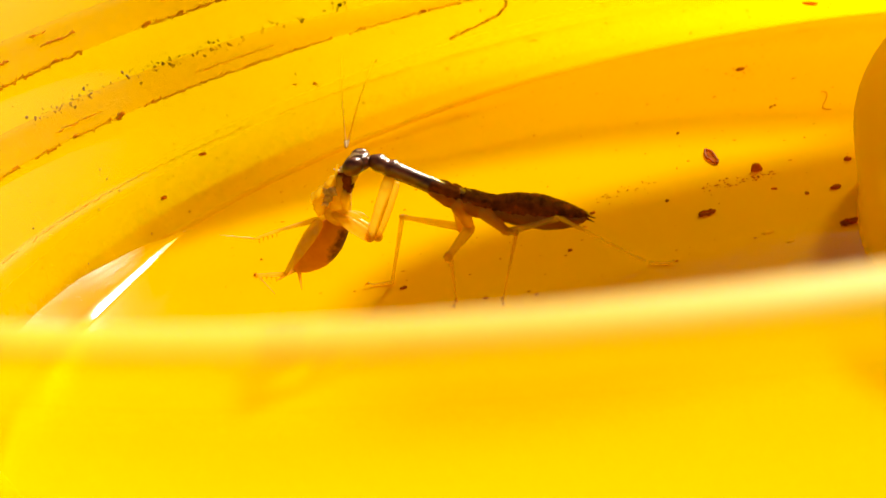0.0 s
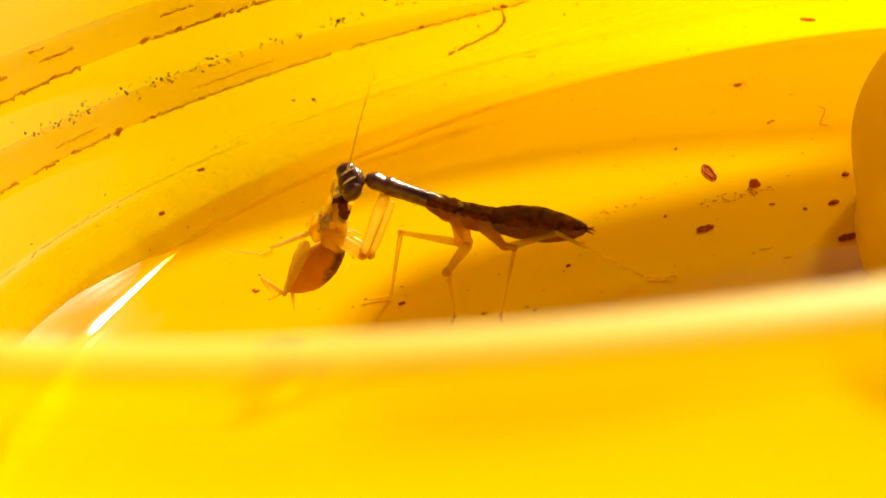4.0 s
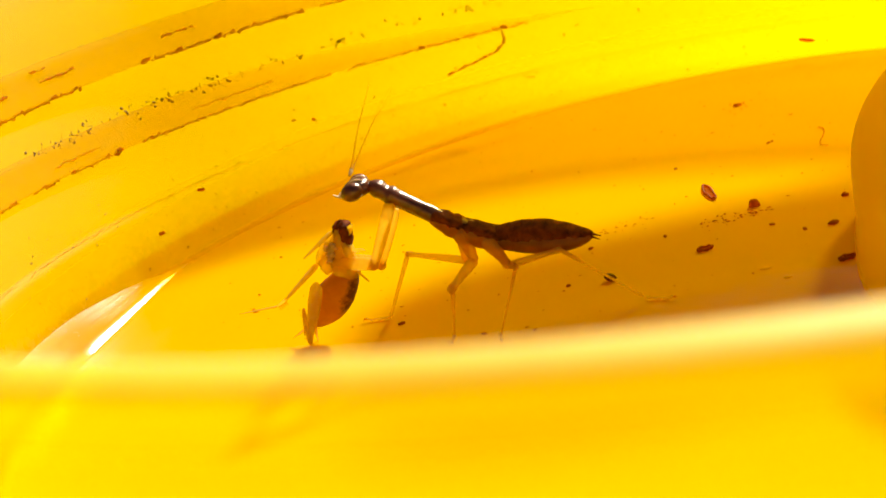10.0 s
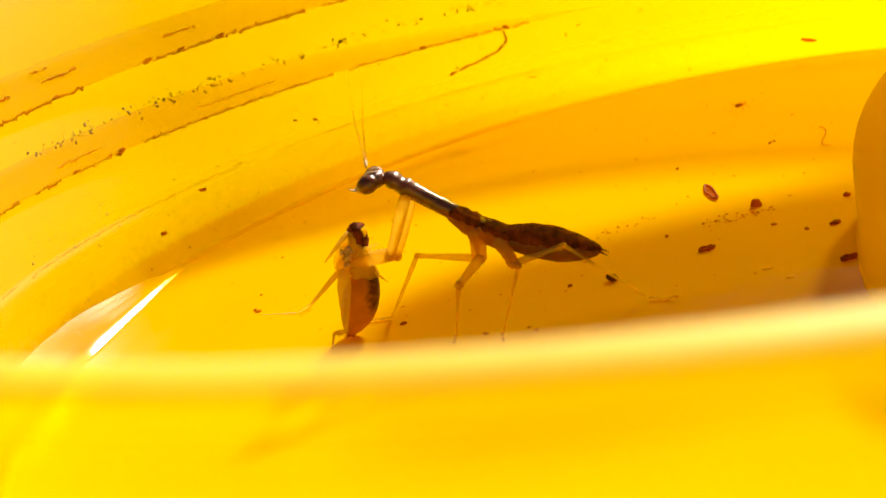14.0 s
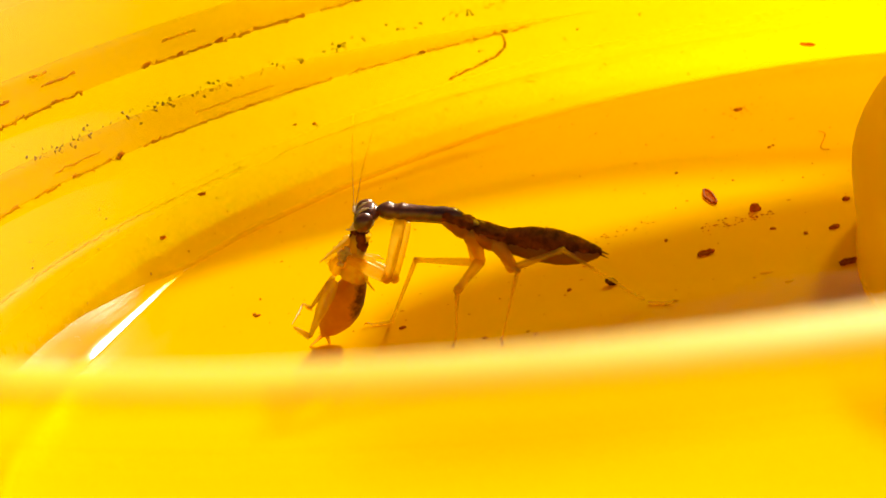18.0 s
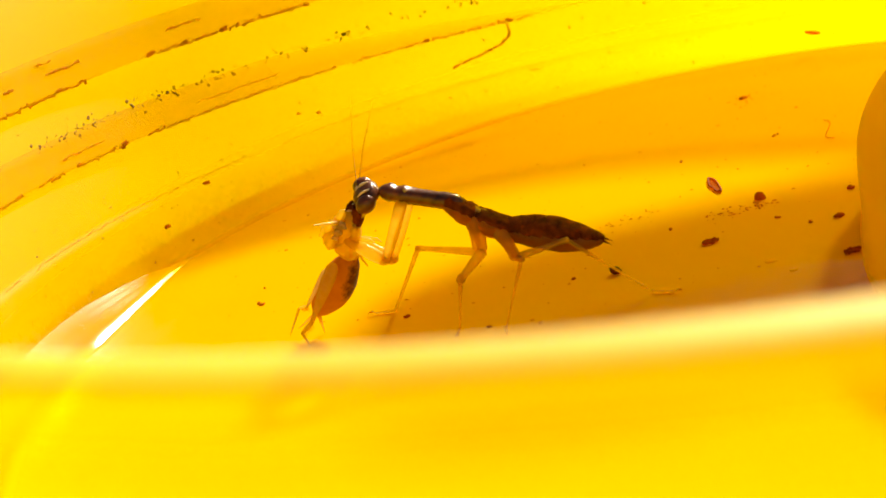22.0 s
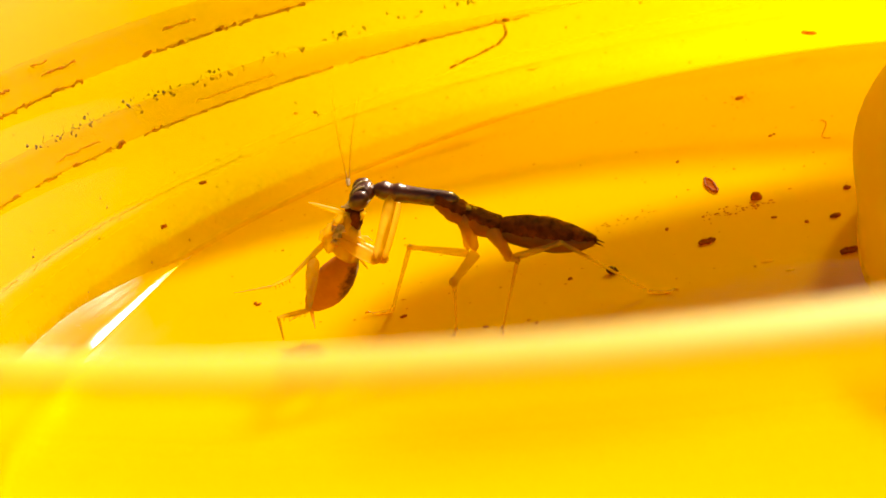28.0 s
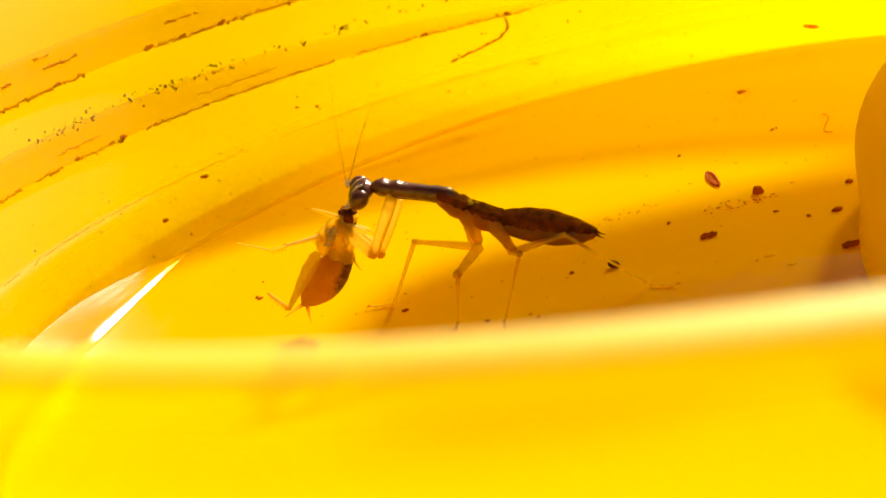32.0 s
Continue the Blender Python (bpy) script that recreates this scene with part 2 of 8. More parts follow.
def build_knob():
    rings = []
    for i in range(64):
        s = i / 63
        z = 29 * s / 0.5 if s < 0.5 else 29 + (KNOB_Z - 29.01) * (s - 0.5) / 0.5
        x, y, a, b = knob_section(z)
        turn = radians(np.interp(z, (0, 24, 31), (19, 19, 0)))
        dx, dy = math.sin(turn), math.cos(turn)
        flare = 0.3 * max(0, 1 - z / 2.5) ** 2
        q = np.interp(z, (0, 26, 33), (0.75, 0.75, 0.6))
        ring = []
        for k in range(56):
            u = 2 * math.pi * k / 56
            cu, su = math.cos(u), math.sin(u)
            lu = math.copysign(abs(su) ** q, su) * (a + flare)
            lv = math.copysign(abs(cu) ** q, cu) * (b + flare)
            ring.append(((x + lv * dy + lu * dx) * MM, (y - lv * dx + lu * dy) * MM, (z - 0.02) * MM))
        rings.append(ring)
    return part("knob", loft(rings), SOLID, lid, "upright rounded yellow plastic knob with an unseen cap added to shade the floor")


knob = build_knob()


def build_table():
    """A table top with eased edges, 0.9 m across."""
    bm = bmesh.new()
    bmesh.ops.create_cube(bm, size=1.0)
    for v in bm.verts:
        v.co = Vector((0.02 + v.co.x * 0.9, 0.1 + v.co.y * 0.9, -9.02 * MM - 0.0125 + v.co.z * 0.025))
    bmesh.ops.bevel(bm, geom=bm.edges[:], offset=0.003, segments=3, affect="EDGES")
    return tagged(part("ground", bm, TABLE, smooth=False), "pale wooden table top under the lid", "table", kind="structure")


build_table()


def build_sky_screen():
    """An unseen brown slab added to keep the bright sky out of the floor's reflection."""
    bm = bmesh.new()
    bmesh.ops.create_cube(bm, size=1.0)
    for v in bm.verts:
        v.co = Vector((0.4 + v.co.x * 5.0, 1.43 + v.co.y * 0.1, 0.16 + v.co.z * 0.94))
    bmesh.ops.bevel(bm, geom=bm.edges[:], offset=0.008, segments=2, affect="EDGES")
    return tagged(part("sky_screen", bm, plain("brown_screen", (0.12, 0.07, 0.03), (0.2, 0.12, 0.05), 20, 0.85, 0.002), smooth=False), "unseen brown slab added behind the table to block the low sky", "wall", kind="structure")


build_sky_screen()


# ---- insect materials ----
def clear(m, share, tint):
    """Lets some of what is behind a thin skin show through it."""
    n, l = m.node_tree.nodes, m.node_tree.links
    out = n["Material Output"]
    was = out.inputs[0].links[0].from_socket
    t, mix = n.new("ShaderNodeBsdfTransparent"), n.new("ShaderNodeMixShader")
    t.inputs[0].default_value = (*tint, 1)
    mix.inputs[0].default_value = share
    l.new(was, mix.inputs[1])
    l.new(t.outputs[0], mix.inputs[2])
    l.new(mix.outputs[0], out.inputs[0])
    return m


DARK = plain("dark_brown_cuticle", (0.05, 0.013, 0.004), (0.17, 0.045, 0.012), 1100, 0.28, 0.00012, coat=0.5)
SIDE = plain("red_brown_flank", (0.11, 0.03, 0.008), (0.32, 0.11, 0.025), 900, 0.4, 0.00012, share=0.4, through=(0.75, 0.27, 0.03))
BACK = plain("mottled_brown_back", (0.045, 0.01, 0.004), (0.24, 0.055, 0.014), 1400, 0.3, 0.0003, share=0.06, through=(0.5, 0.13, 0.02))
BELLY = plain("amber_belly", (0.2, 0.07, 0.012), (0.58, 0.26, 0.05), 900, 0.4, 0.0001, share=0.55, through=(0.9, 0.4, 0.05))
AMBER = clear(plain("amber_hip", (0.5, 0.26, 0.05), (0.72, 0.43, 0.1), 1200, 0.4, 0.00004, share=0.55, through=(1.0, 0.6, 0.12)), 0.32, (0.95, 0.8, 0.35))
LEG = clear(plain("clear_amber_leg", (0.62, 0.4, 0.07), (0.8, 0.55, 0.12), 1300, 0.32, 0.00002, share=0.5, through=(1.0, 0.72, 0.1)), 0.42, (0.97, 0.86, 0.45))
THREAD = clear(plain("pale_antenna", (0.62, 0.38, 0.04), (0.8, 0.52, 0.08), 1500, 0.5, share=0.4, through=(0.9, 0.55, 0.06)), 0.25, (0.95, 0.85, 0.4))
STRIPE = plain("cream_stripe", (0.7, 0.5, 0.28), (0.85, 0.66, 0.42), 2500, 0.4)
ORANGE = plain("orange_abdomen_skin", (0.3, 0.115, 0.02), (0.5, 0.23, 0.045), 700, 0.42, 0.00006, share=0.45, through=(0.92, 0.42, 0.04))


def blotched(m, colour):
    """A dark patch with a ragged edge along the back, on the front two thirds of the abdomen."""
    n, l = m.node_tree.nodes, m.node_tree.links
    b = n["Principled BSDF"]
    tc, xyz = n.new("ShaderNodeTexCoord"), n.new("ShaderNodeSeparateXYZ")
    l.new(tc.outputs["Object"], xyz.inputs[0])
    rag = noise_tex(n, l, 750, 3, 0.7)
    sums = []
    for axis, gain in ((2, 520.0), (0, -150.0)):
        k = n.new("ShaderNodeMath")
        k.operation = "MULTIPLY"
        k.inputs[1].default_value = gain
        l.new(xyz.outputs[axis], k.inputs[0])
        sums.append(k)
    add, more = n.new("ShaderNodeMath"), n.new("ShaderNodeMath")
    l.new(sums[0].outputs[0], add.inputs[0])
    l.new(sums[1].outputs[0], add.inputs[1])
    l.new(add.outputs[0], more.inputs[0])
    l.new(rag.outputs[0], more.inputs[1])
    share = ramp(n, l, more.outputs[0], [(0.62, (0, 0, 0)), (0.9, (1, 1, 1))])
    mix = n.new("ShaderNodeMix")
    mix.data_type = "RGBA"
    l.new(share.outputs[0], mix.inputs[0])
    l.new(b.inputs["Base Color"].links[0].from_socket, mix.inputs[6])
    mix.inputs[7].default_value = (*colour, 1)
    l.new(mix.outputs[2], b.inputs["Base Color"])
    keep = n["Material Output"].inputs[0].links[0].from_node
    less = n.new("ShaderNodeMath")
    less.operation = "MULTIPLY_ADD"
    less.inputs[1].default_value, less.inputs[2].default_value = -0.38, 0.42
    l.new(share.outputs[0], less.inputs[0])
    l.new(less.outputs[0], keep.inputs[0])
    return m


ORANGE = blotched(ORANGE, (0.09, 0.028, 0.006))
ORANGE.node_tree.nodes["Principled BSDF"].inputs["Specular IOR Level"].default_value = 0.25
PALE = clear(plain("clear_pale_skin", (0.84, 0.55, 0.06), (0.94, 0.7, 0.16), 1400, 0.25, 0.00016, share=0.45, through=(1.0, 0.72, 0.08), coat=0.25), 0.42, (0.98, 0.88, 0.4))
FAINT = clear(plain("thin_clear_leg", (0.62, 0.36, 0.02), (0.76, 0.46, 0.03), 1300, 0.35, share=0.5, through=(1.0, 0.66, 0.03)), 0.78, (0.95, 0.85, 0.4))
FLESH = plain("moist_white_flesh", (0.95, 0.76, 0.45), (0.97, 0.86, 0.62), 1800, 0.3, 0.00016, share=0.8, through=(1.0, 0.88, 0.64))
PLATE = plain("dark_plate", (0.05, 0.015, 0.005), (0.15, 0.042, 0.011), 1500, 0.3, 0.00004)
HUSK = plain("brown_husk", (0.24, 0.08, 0.008), (0.55, 0.22, 0.025), 2600, 0.5, 0.0001, share=0.62, through=(0.9, 0.4, 0.03))
PELLET = plain("dry_brown_pellet", (0.16, 0.045, 0.006), (0.36, 0.12, 0.016), 2600, 0.6, 0.0001, share=0.55, through=(0.8, 0.3, 0.02))
DIRT = plain("brown_dirt", (0.26, 0.09, 0.008), (0.52, 0.23, 0.02), 2600, 0.8, 0.0001, share=0.55, through=(0.9, 0.42, 0.03))
SPECK = plain("dark_speck", (0.09, 0.042, 0.006), (0.22, 0.11, 0.014), 1800, 0.7, share=0.3, through=(0.4, 0.25, 0.02))
for skin, bend in ((DARK, 1.5), (BACK, 1.15), (PLATE, 1.35)):
    skin.node_tree.nodes["Principled BSDF"].inputs["IOR"].default_value = bend
for skin, level, tint in ((DARK, 0.5, (1.0, 0.86, 0.8)), (BACK, 0.1, (1.0, 0.75, 0.65)), (FLESH, 0.15, (1.0, 0.9, 0.8)), (HUSK, 0.0, (1.0, 0.8, 0.6)), (PELLET, 0.2, (1.0, 0.8, 0.6)), (DIRT, 0.1, (1.0, 0.8, 0.6)), (PLATE, 0.4, (1.0, 0.6, 0.5))):
    skin.node_tree.nodes["Principled BSDF"].inputs["Specular IOR Level"].default_value = level
    skin.node_tree.nodes["Principled BSDF"].inputs["Specular Tint"].default_value = (*tint, 1)


def tube(length, prof, n=14, bend=0.0, bm=None, at=(0, 0, 0), bumps=0.0, seed=0):
    """A limb along +x from at, mm: prof rows are share of the length, half height, half width and rise. Square-less, closed ends."""
    rings = []
    for s, h, w, o in prof:
        ring = []
        for k in range(n):
            a = 2 * math.pi * k / n
            j = 1 + bumps * noise.noise((s * 9 + seed, math.cos(a) * 2, math.sin(a) * 2))
            ring.append(((at[0] + s * length) * MM, (at[1] + w * math.cos(a) * j) * MM,
                         (at[2] + o + bend * math.sin(s * math.pi) + h * math.sin(a) * j) * MM))
        rings.append(ring)
    return loft(rings, bm=bm)


def fine(prof, m=4):
    """More rows between the rows of a limb's outline, along smooth curves."""
    out = []
    for i in range(len(prof) - 1):
        p0, p1, p2, p3 = (prof[max(i - 1, 0)], prof[i], prof[i + 1], prof[min(i + 2, len(prof) - 1)])
        for k in range(m):
            t = k / m
            row = [0.5 * (2 * b + (c - a) * t + (2 * a - 5 * b + 4 * c - d) * t * t + (3 * b - a - 3 * c + d) * t ** 3)
                   for a, b, c, d in zip(p0, p1, p2, p3)]
            out.append((p1[0] + (p2[0] - p1[0]) * t, max(row[1], 0.01), max(row[2], 0.01), row[3]))
    return out + [prof[-1]]


def blob(rx, ry, rz, at=(0, 0, 0), seg=16, bm=None, rough=0.0, seed=0):
    bm = bm or bmesh.new()
    made = bmesh.ops.create_uvsphere(bm, u_segments=seg, v_segments=max(6, seg // 2), radius=1.0)["verts"]
    for v in made:
        j = 1 + rough * noise.noise(v.co * 1.7 + Vector((seed, seed * 0.7, 0)))
        v.co = Vector(((at[0] + v.co.x * rx * j) * MM, (at[1] + v.co.y * ry * j) * MM, (at[2] + v.co.z * rz * j) * MM))
    return bm


def bone(x1, y1, z1, x2, y2, z2, roll=0):
    """A pose at one end of a limb, mm, with its x axis to the other end and its y axis as nearly away as can be."""
    p, d = Vector((x1, y1, z1)), Vector((x2 - x1, y2 - y1, z2 - z1)).normalized()
    y = Vector((0, 1, 0))
    y = (y - d * y.dot(d)).normalized()
    z = d.cross(y)
    m = Matrix((d, y, z)).transposed().to_4x4()
    return Matrix.Translation(p * MM) @ m @ pose(0, 0, 0, roll, 0, 0)


STAND = pose(2 * MM, 100 * MM, 0, 0, 0, -18)
KEYED = {}


def animal(name, label, category):
    ob = new(name)
    ob.empty_display_size = 0.002
    ob.matrix_world = STAND
    return tagged(ob, label, category)


def limb(key, name, bm, mat, parent, label=""):
    KEYED[key] = part(name, bm, mat, parent, label)
    return KEYED[key]


# ---- the mantis ----
mantis = animal("mantis", "small dark brown mantis nymph with clear amber legs eating its prey", "insect")


def build_mantis():
    # long neck shield, x from the head to the waist, -z is its back
    pro = limb("prothorax", "prothorax", tube(5.3, fine([(-0.03, 0.3, 0.35, 0.05), (0.02, 0.54, 0.58, 0.02), (0.13, 0.74, 0.8, 0), (0.25, 0.6, 0.7, 0), (0.33, 0.76, 0.84, 0),
               (0.42, 0.67, 0.74, 0.02), (0.6, 0.62, 0.62, 0.05), (0.8, 0.64, 0.62, 0.06), (0.95, 0.68, 0.68, 0.06), (1.05, 0.68, 0.66, 0.08), (1.16, 0.62, 0.6, 0.1), (1.26, 0.3, 0.3, 0.12)], 3), 20, bumps=0.08), DARK, mantis)
    part("back_ridge", tube(4.6, fine([(0.0, 0.03, 0.04, 0), (0.3, 0.07, 0.1, -0.05), (0.6, 0.06, 0.08, 0.02), (1, 0.03, 0.04, 0.0)], 4), 8, at=(0.5, 0, -0.66)), BACK, pro)
    part("cross_groove", tube(0.12, [(0, 0.7, 0.82, 0), (0.5, 0.715, 0.835, 0), (1, 0.7, 0.82, 0)], 20, at=(1.68, 0, 0)), BACK, pro)
    # middle body, z is its back
    tho = limb("thorax", "thorax", tube(5.0, fine([(-0.14, 0.3, 0.35, -0.08), (0.03, 0.68, 0.65, -0.2), (0.22, 0.86, 0.9, -0.45), (0.45, 0.96, 0.95, -0.62), (0.65, 1.0, 1.0, -0.75),
               (0.85, 1.0, 1.0, -0.78), (1.02, 0.85, 0.9, -0.72), (1.1, 0.5, 0.55, -0.7)], 3), 20, bumps=0.12, seed=3), BELLY, mantis)
    part("back_plate", tube(3.2, fine([(0, 0.3, 0.45, 0), (0.15, 0.54, 0.74, 0.0), (0.5, 0.5, 0.9, -0.08), (0.85, 0.5, 0.9, -0.22), (1, 0.2, 0.5, -0.3)], 3), 18, at=(-0.55, 0, 0.1), bumps=0.22), BACK, tho)
    part("back_plate", tube(3.6, fine([(0, 0.2, 0.5, 0), (0.15, 0.48, 0.88, 0.0), (0.5, 0.55, 0.98, -0.06), (0.85, 0.5, 0.98, -0.1), (1, 0.2, 0.6, -0.12)], 3), 18, at=(1.95, 0, -0.2), bumps=0.22, seed=5), BACK, tho)
    for y, s in ((-0.75, 4), (0.75, 8)):
        part("wing_bud", tube(1.5, fine([(0, 0.05, 0.04, 0), (0.3, 0.32, 0.08, 0), (0.7, 0.28, 0.08, -0.1), (1, 0.08, 0.03, -0.25)], 3), 10, at=(1.5, y, -0.15)), BACK, tho)
    for key, name, l, w in (("mid_coxa_near", "mid_coxa", 2.5, 0.5), ("mid_coxa_far", "mid_coxa", 2.8, 0.42), ("hind_coxa_near", "hind_coxa", 2.35, 0.38), ("hind_coxa_far", "hind_coxa", 2.5, 0.42)):
        limb(key, name, tube(l, fine([(-0.2, 0.4, 0.4, 0), (0.0, w * 1.6, w * 1.2, 0), (0.35, w * 1.35, w * 1.05, 0), (0.75, w * 0.9, w * 0.78, 0), (1.0, w * 0.72, w * 0.68, 0), (1.12, 0.12, 0.12, 0)], 3), 16, bumps=0.06), AMBER, mantis)
    # abdomen of overlapping rings, z is its back
    abd = limb("abdomen", "abdomen", tube(7.5, fine([(-0.08, 0.4, 0.5, -0.75), (0.04, 0.85, 0.95, -0.72), (0.25, 1.12, 1.25, -0.6), (0.5, 1.2, 1.4, -0.5), (0.72, 1.0, 1.25, -0.42),
               (0.88, 0.66, 0.85, -0.28), (0.97, 0.4, 0.5, -0.1), (1.0, 0.2, 0.25, -0.02)], 3), 22, bumps=0.05), SIDE, mantis)
    for k in range(8):
        s0, s1 = k / 8.2, (k + 1.18) / 8.2
        rows = []
        for s, g in ((s0, 0.94), (s0 + 0.02, 1.0), ((s0 + s1) / 2, 1.012), (s1 - 0.02, 1.016), (s1, 0.985)):
            c = np.interp(s, (0, 0.04, 0.25, 0.5, 0.72, 0.88, 0.97, 1), (-0.72, -0.72, -0.6, -0.5, -0.42, -0.28, -0.1, -0.02))
            r = np.interp(s, (0, 0.04, 0.25, 0.5, 0.72, 0.88, 0.97, 1), (0.8, 0.85, 1.12, 1.2, 1.0, 0.66, 0.4, 0.2))
            rows.append((s, r * 0.86 * g, r * 1.12 * g, c + 0.4 * r * g))
        part("abdomen_ring", tube(7.5, rows, 20, bumps=0.06, seed=k), BACK, abd)
    for y in (-0.22, 0.22):
        c = part("cercus", tube(1.0, fine([(0, 0.1, 0.1, 0), (0.4, 0.09, 0.09, 0), (1, 0.015, 0.015, 0.02)], 3), 8), BACK, abd)
        c.matrix_basis = pose(7.15 * MM, y * MM, 0.05 * MM, 0, 14, -8 if y < 0 else 8)
    # head: x to the mouth, -z its face, eyes at the sides
    bm = tube(2.7, fine([(0.0, 0.25, 0.3, 0), (0.08, 0.5, 0.85, 0), (0.28, 0.64, 1.2, -0.05), (0.5, 0.68, 1.25, -0.08), (0.68, 0.56, 0.85, -0.02), (0.84, 0.38, 0.48, 0.05), (0.97, 0.2, 0.24, 0.08), (1.0, 0.08, 0.1, 0.08)], 3), 20, bumps=0.05)
    blob(1.12, 1.3, 0.62, (1.12, 0, -0.28), 24, bm)
    head = limb("head", "head", bm, DARK, mantis, "dark triangular head with bulging eyes")
    for y in (-1, 1):
        e = part("eye", blob(0.9, 0.68, 0.74, seg=24), DARK, head, "glossy bulging dark eye")
        e.matrix_basis = pose(1.22 * MM, y * 1.02 * MM, -0.2 * MM, 0, 0, y * 16)
        part("face_stripe", tube(1.85, fine([(0, 0.05, 0.04, 0.12), (0.25, 0.1, 0.11, -0.03), (0.6, 0.1, 0.1, 0.06), (0.85, 0.07, 0.07, 0.28), (1, 0.03, 0.03, 0.5)], 3), 8, at=(0.3, y * 0.42, -0.83)), STRIPE, head)
        m = part("palp", tube(0.95, fine([(0, 0.12, 0.12, 0), (0.3, 0.1, 0.1, 0.06), (0.45, 0.12, 0.12, 0.02), (0.8, 0.09, 0.09, -0.1), (1, 0.05, 0.05, -0.2)], 3), 8), STRIPE, head, "pale mouth palp")
        m.matrix_basis = pose(2.3 * MM, y * 0.22 * MM, 0.15 * MM, 0, 6 - 14 * y, y * 18)
    part("lip", blob(0.38, 0.34, 0.18, (2.45, 0, -0.06), rough=0.4), STRIPE, head)
    part("mandible", blob(0.3, 0.34, 0.22, (2.45, 0, 0.22)), LEG, head)
    for i in (1, 2):
        l = (8.9, 8.0)[i - 1]
        a = limb("antenna_%d" % i, "antenna", tube(l, fine([(0, 0.09, 0.09, 0), (0.07, 0.1, 0.1, 0), (0.12, 0.055, 0.055, 0), (0.5, 0.035, 0.035, 0.12), (1, 0.012, 0.012, 0.0)], 4), 8), THREAD, mantis)
        part("antenna_base", tube(0.75, fine([(0, 0.08, 0.08, 0), (0.3, 0.12, 0.12, 0), (0.8, 0.1, 0.1, 0), (1, 0.06, 0.06, 0)], 3), 10), STRIPE, a)
    # grasping legs
    for side in ("near", "far"):
        l, q = (5.8, 1.0) if side == "near" else (5.1, 0.72)
        c = limb("fore_coxa_" + side, "fore_coxa", tube(l, fine([(-0.06, 0.2, 0.2, 0), (0.02, 0.4 * q, 0.34, 0), (0.2, 0.5 * q, 0.4, 0), (0.5, 0.48 * q, 0.4, 0.03), (0.8, 0.42 * q, 0.36, 0.05), (1.0, 0.36 * q, 0.3, 0), (1.06, 0.2, 0.2, 0)], 3), 16, bumps=0.04), LEG, mantis)
        part("trochanter", blob(0.44, 0.36, 0.42, (l, 0, 0.0)), LEG, c)
        fm = limb("fore_femur_" + side, "fore_femur", tube(3.6, fine([(-0.08, 0.2, 0.2, 0), (0.0, 0.46, 0.36, 0), (0.3, 0.58, 0.44, 0), (0.65, 0.5, 0.4, 0), (0.95, 0.3, 0.28, 0), (1.02, 0.12, 0.12, 0)], 3), 16, bumps=0.04, seed=2), LEG, mantis)
        t = part("fore_tibia", tube(2.0, fine([(0, 0.2, 0.16, 0), (0.3, 0.24, 0.18, 0.05), (0.8, 0.18, 0.14, 0.05), (1, 0.06, 0.05, -0.1)], 3), 12), LEG, fm)
        t.matrix_basis = pose(3.3 * MM, 0.1 * MM, -0.3 * MM, 0, 158, 0)
        for k in range(6):
            s = part("spine", tube(0.3, [(0, 0.05, 0.05, 0), (0.5, 0.035, 0.035, 0), (1, 0.008, 0.008, 0)], 6), LEG, fm)
            s.matrix_basis = pose((0.7 + k * 0.42) * MM, 0.12 * MM, -0.46 * MM, 0, 75, 0)
    # walking legs
    thin = lambda l, a, b, c: tube(l, fine([(-0.02, a * 0.5, a * 0.5, 0), (0.03, a, a, 0), (0.4, b, b, 0), (0.85, c, c, 0), (0.97, c * 1.25, c * 1.25, 0), (1.0, c * 0.6, c * 0.6, 0)], 3), 10)
    for key, name, l, a, b, c in (("mid_femur_far", "mid_femur", 5.2, 0.33, 0.29, 0.2), ("mid_femur_near", "mid_femur", 2.95, 0.44, 0.4, 0.3), ("hind_femur_near", "hind_femur", 1.9, 0.35, 0.3, 0.22), ("hind_femur_far", "hind_femur", 4.25, 0.28, 0.26, 0.2)):
        f = limb(key, name, thin(l, a, b, c), LEG, mantis)
        part("knee", blob(c * 1.25, c * 1.15, c * 1.2, (l, 0, 0), 12), LEG, f)
    for key, name, l, a, b, c in (("mid_tibia_far", "mid_tibia", 6.6, 0.2, 0.17, 0.13), ("mid_tibia_near", "mid_tibia", 4.3, 0.2, 0.14, 0.1), ("hind_tibia_near", "hind_tibia", 5.8, 0.17, 0.12, 0.09), ("hind_tibia_far", "hind_tibia", 8.1, 0.17, 0.12, 0.1)):
        limb(key, name, thin(l, a, b, c), FAINT if key.endswith("near") else LEG, mantis)
    for x, y, l, turn in ((-7.85, 2.4, 2.1, 183), (-1.3, -2.3, 1.3, 275), (2.6, -2.75, 1.4, 285), (13.75, 1.2, 2.1, -12)):
        t = part("tarsus", tube(l, fine([(0, 0.14, 0.14, 0.05), (0.25, 0.1, 0.11, 0.03), (0.45, 0.14, 0.13, 0), (0.6, 0.09, 0.1, 0.02), (0.78, 0.13, 0.12, 0.0), (0.9, 0.08, 0.08, 0.1), (1, 0.06, 0.06, 0.25)], 4), 8), LEG if y > 0 else FAINT, mantis)
        t.matrix_basis = pose(x * MM, y * MM, 0.16 * MM, 0, 0, turn)
        for s in (-1, 1):
            k = part("claw", tube(0.4, fine([(0, 0.05, 0.05, 0), (0.5, 0.04, 0.04, 0.12), (1, 0.01, 0.01, 0.0)], 3), 6), HUSK, t)
            k.matrix_basis = pose((l - 0.03) * MM, 0, 0.1 * MM, 0, 10, 24 * s)


build_mantis()

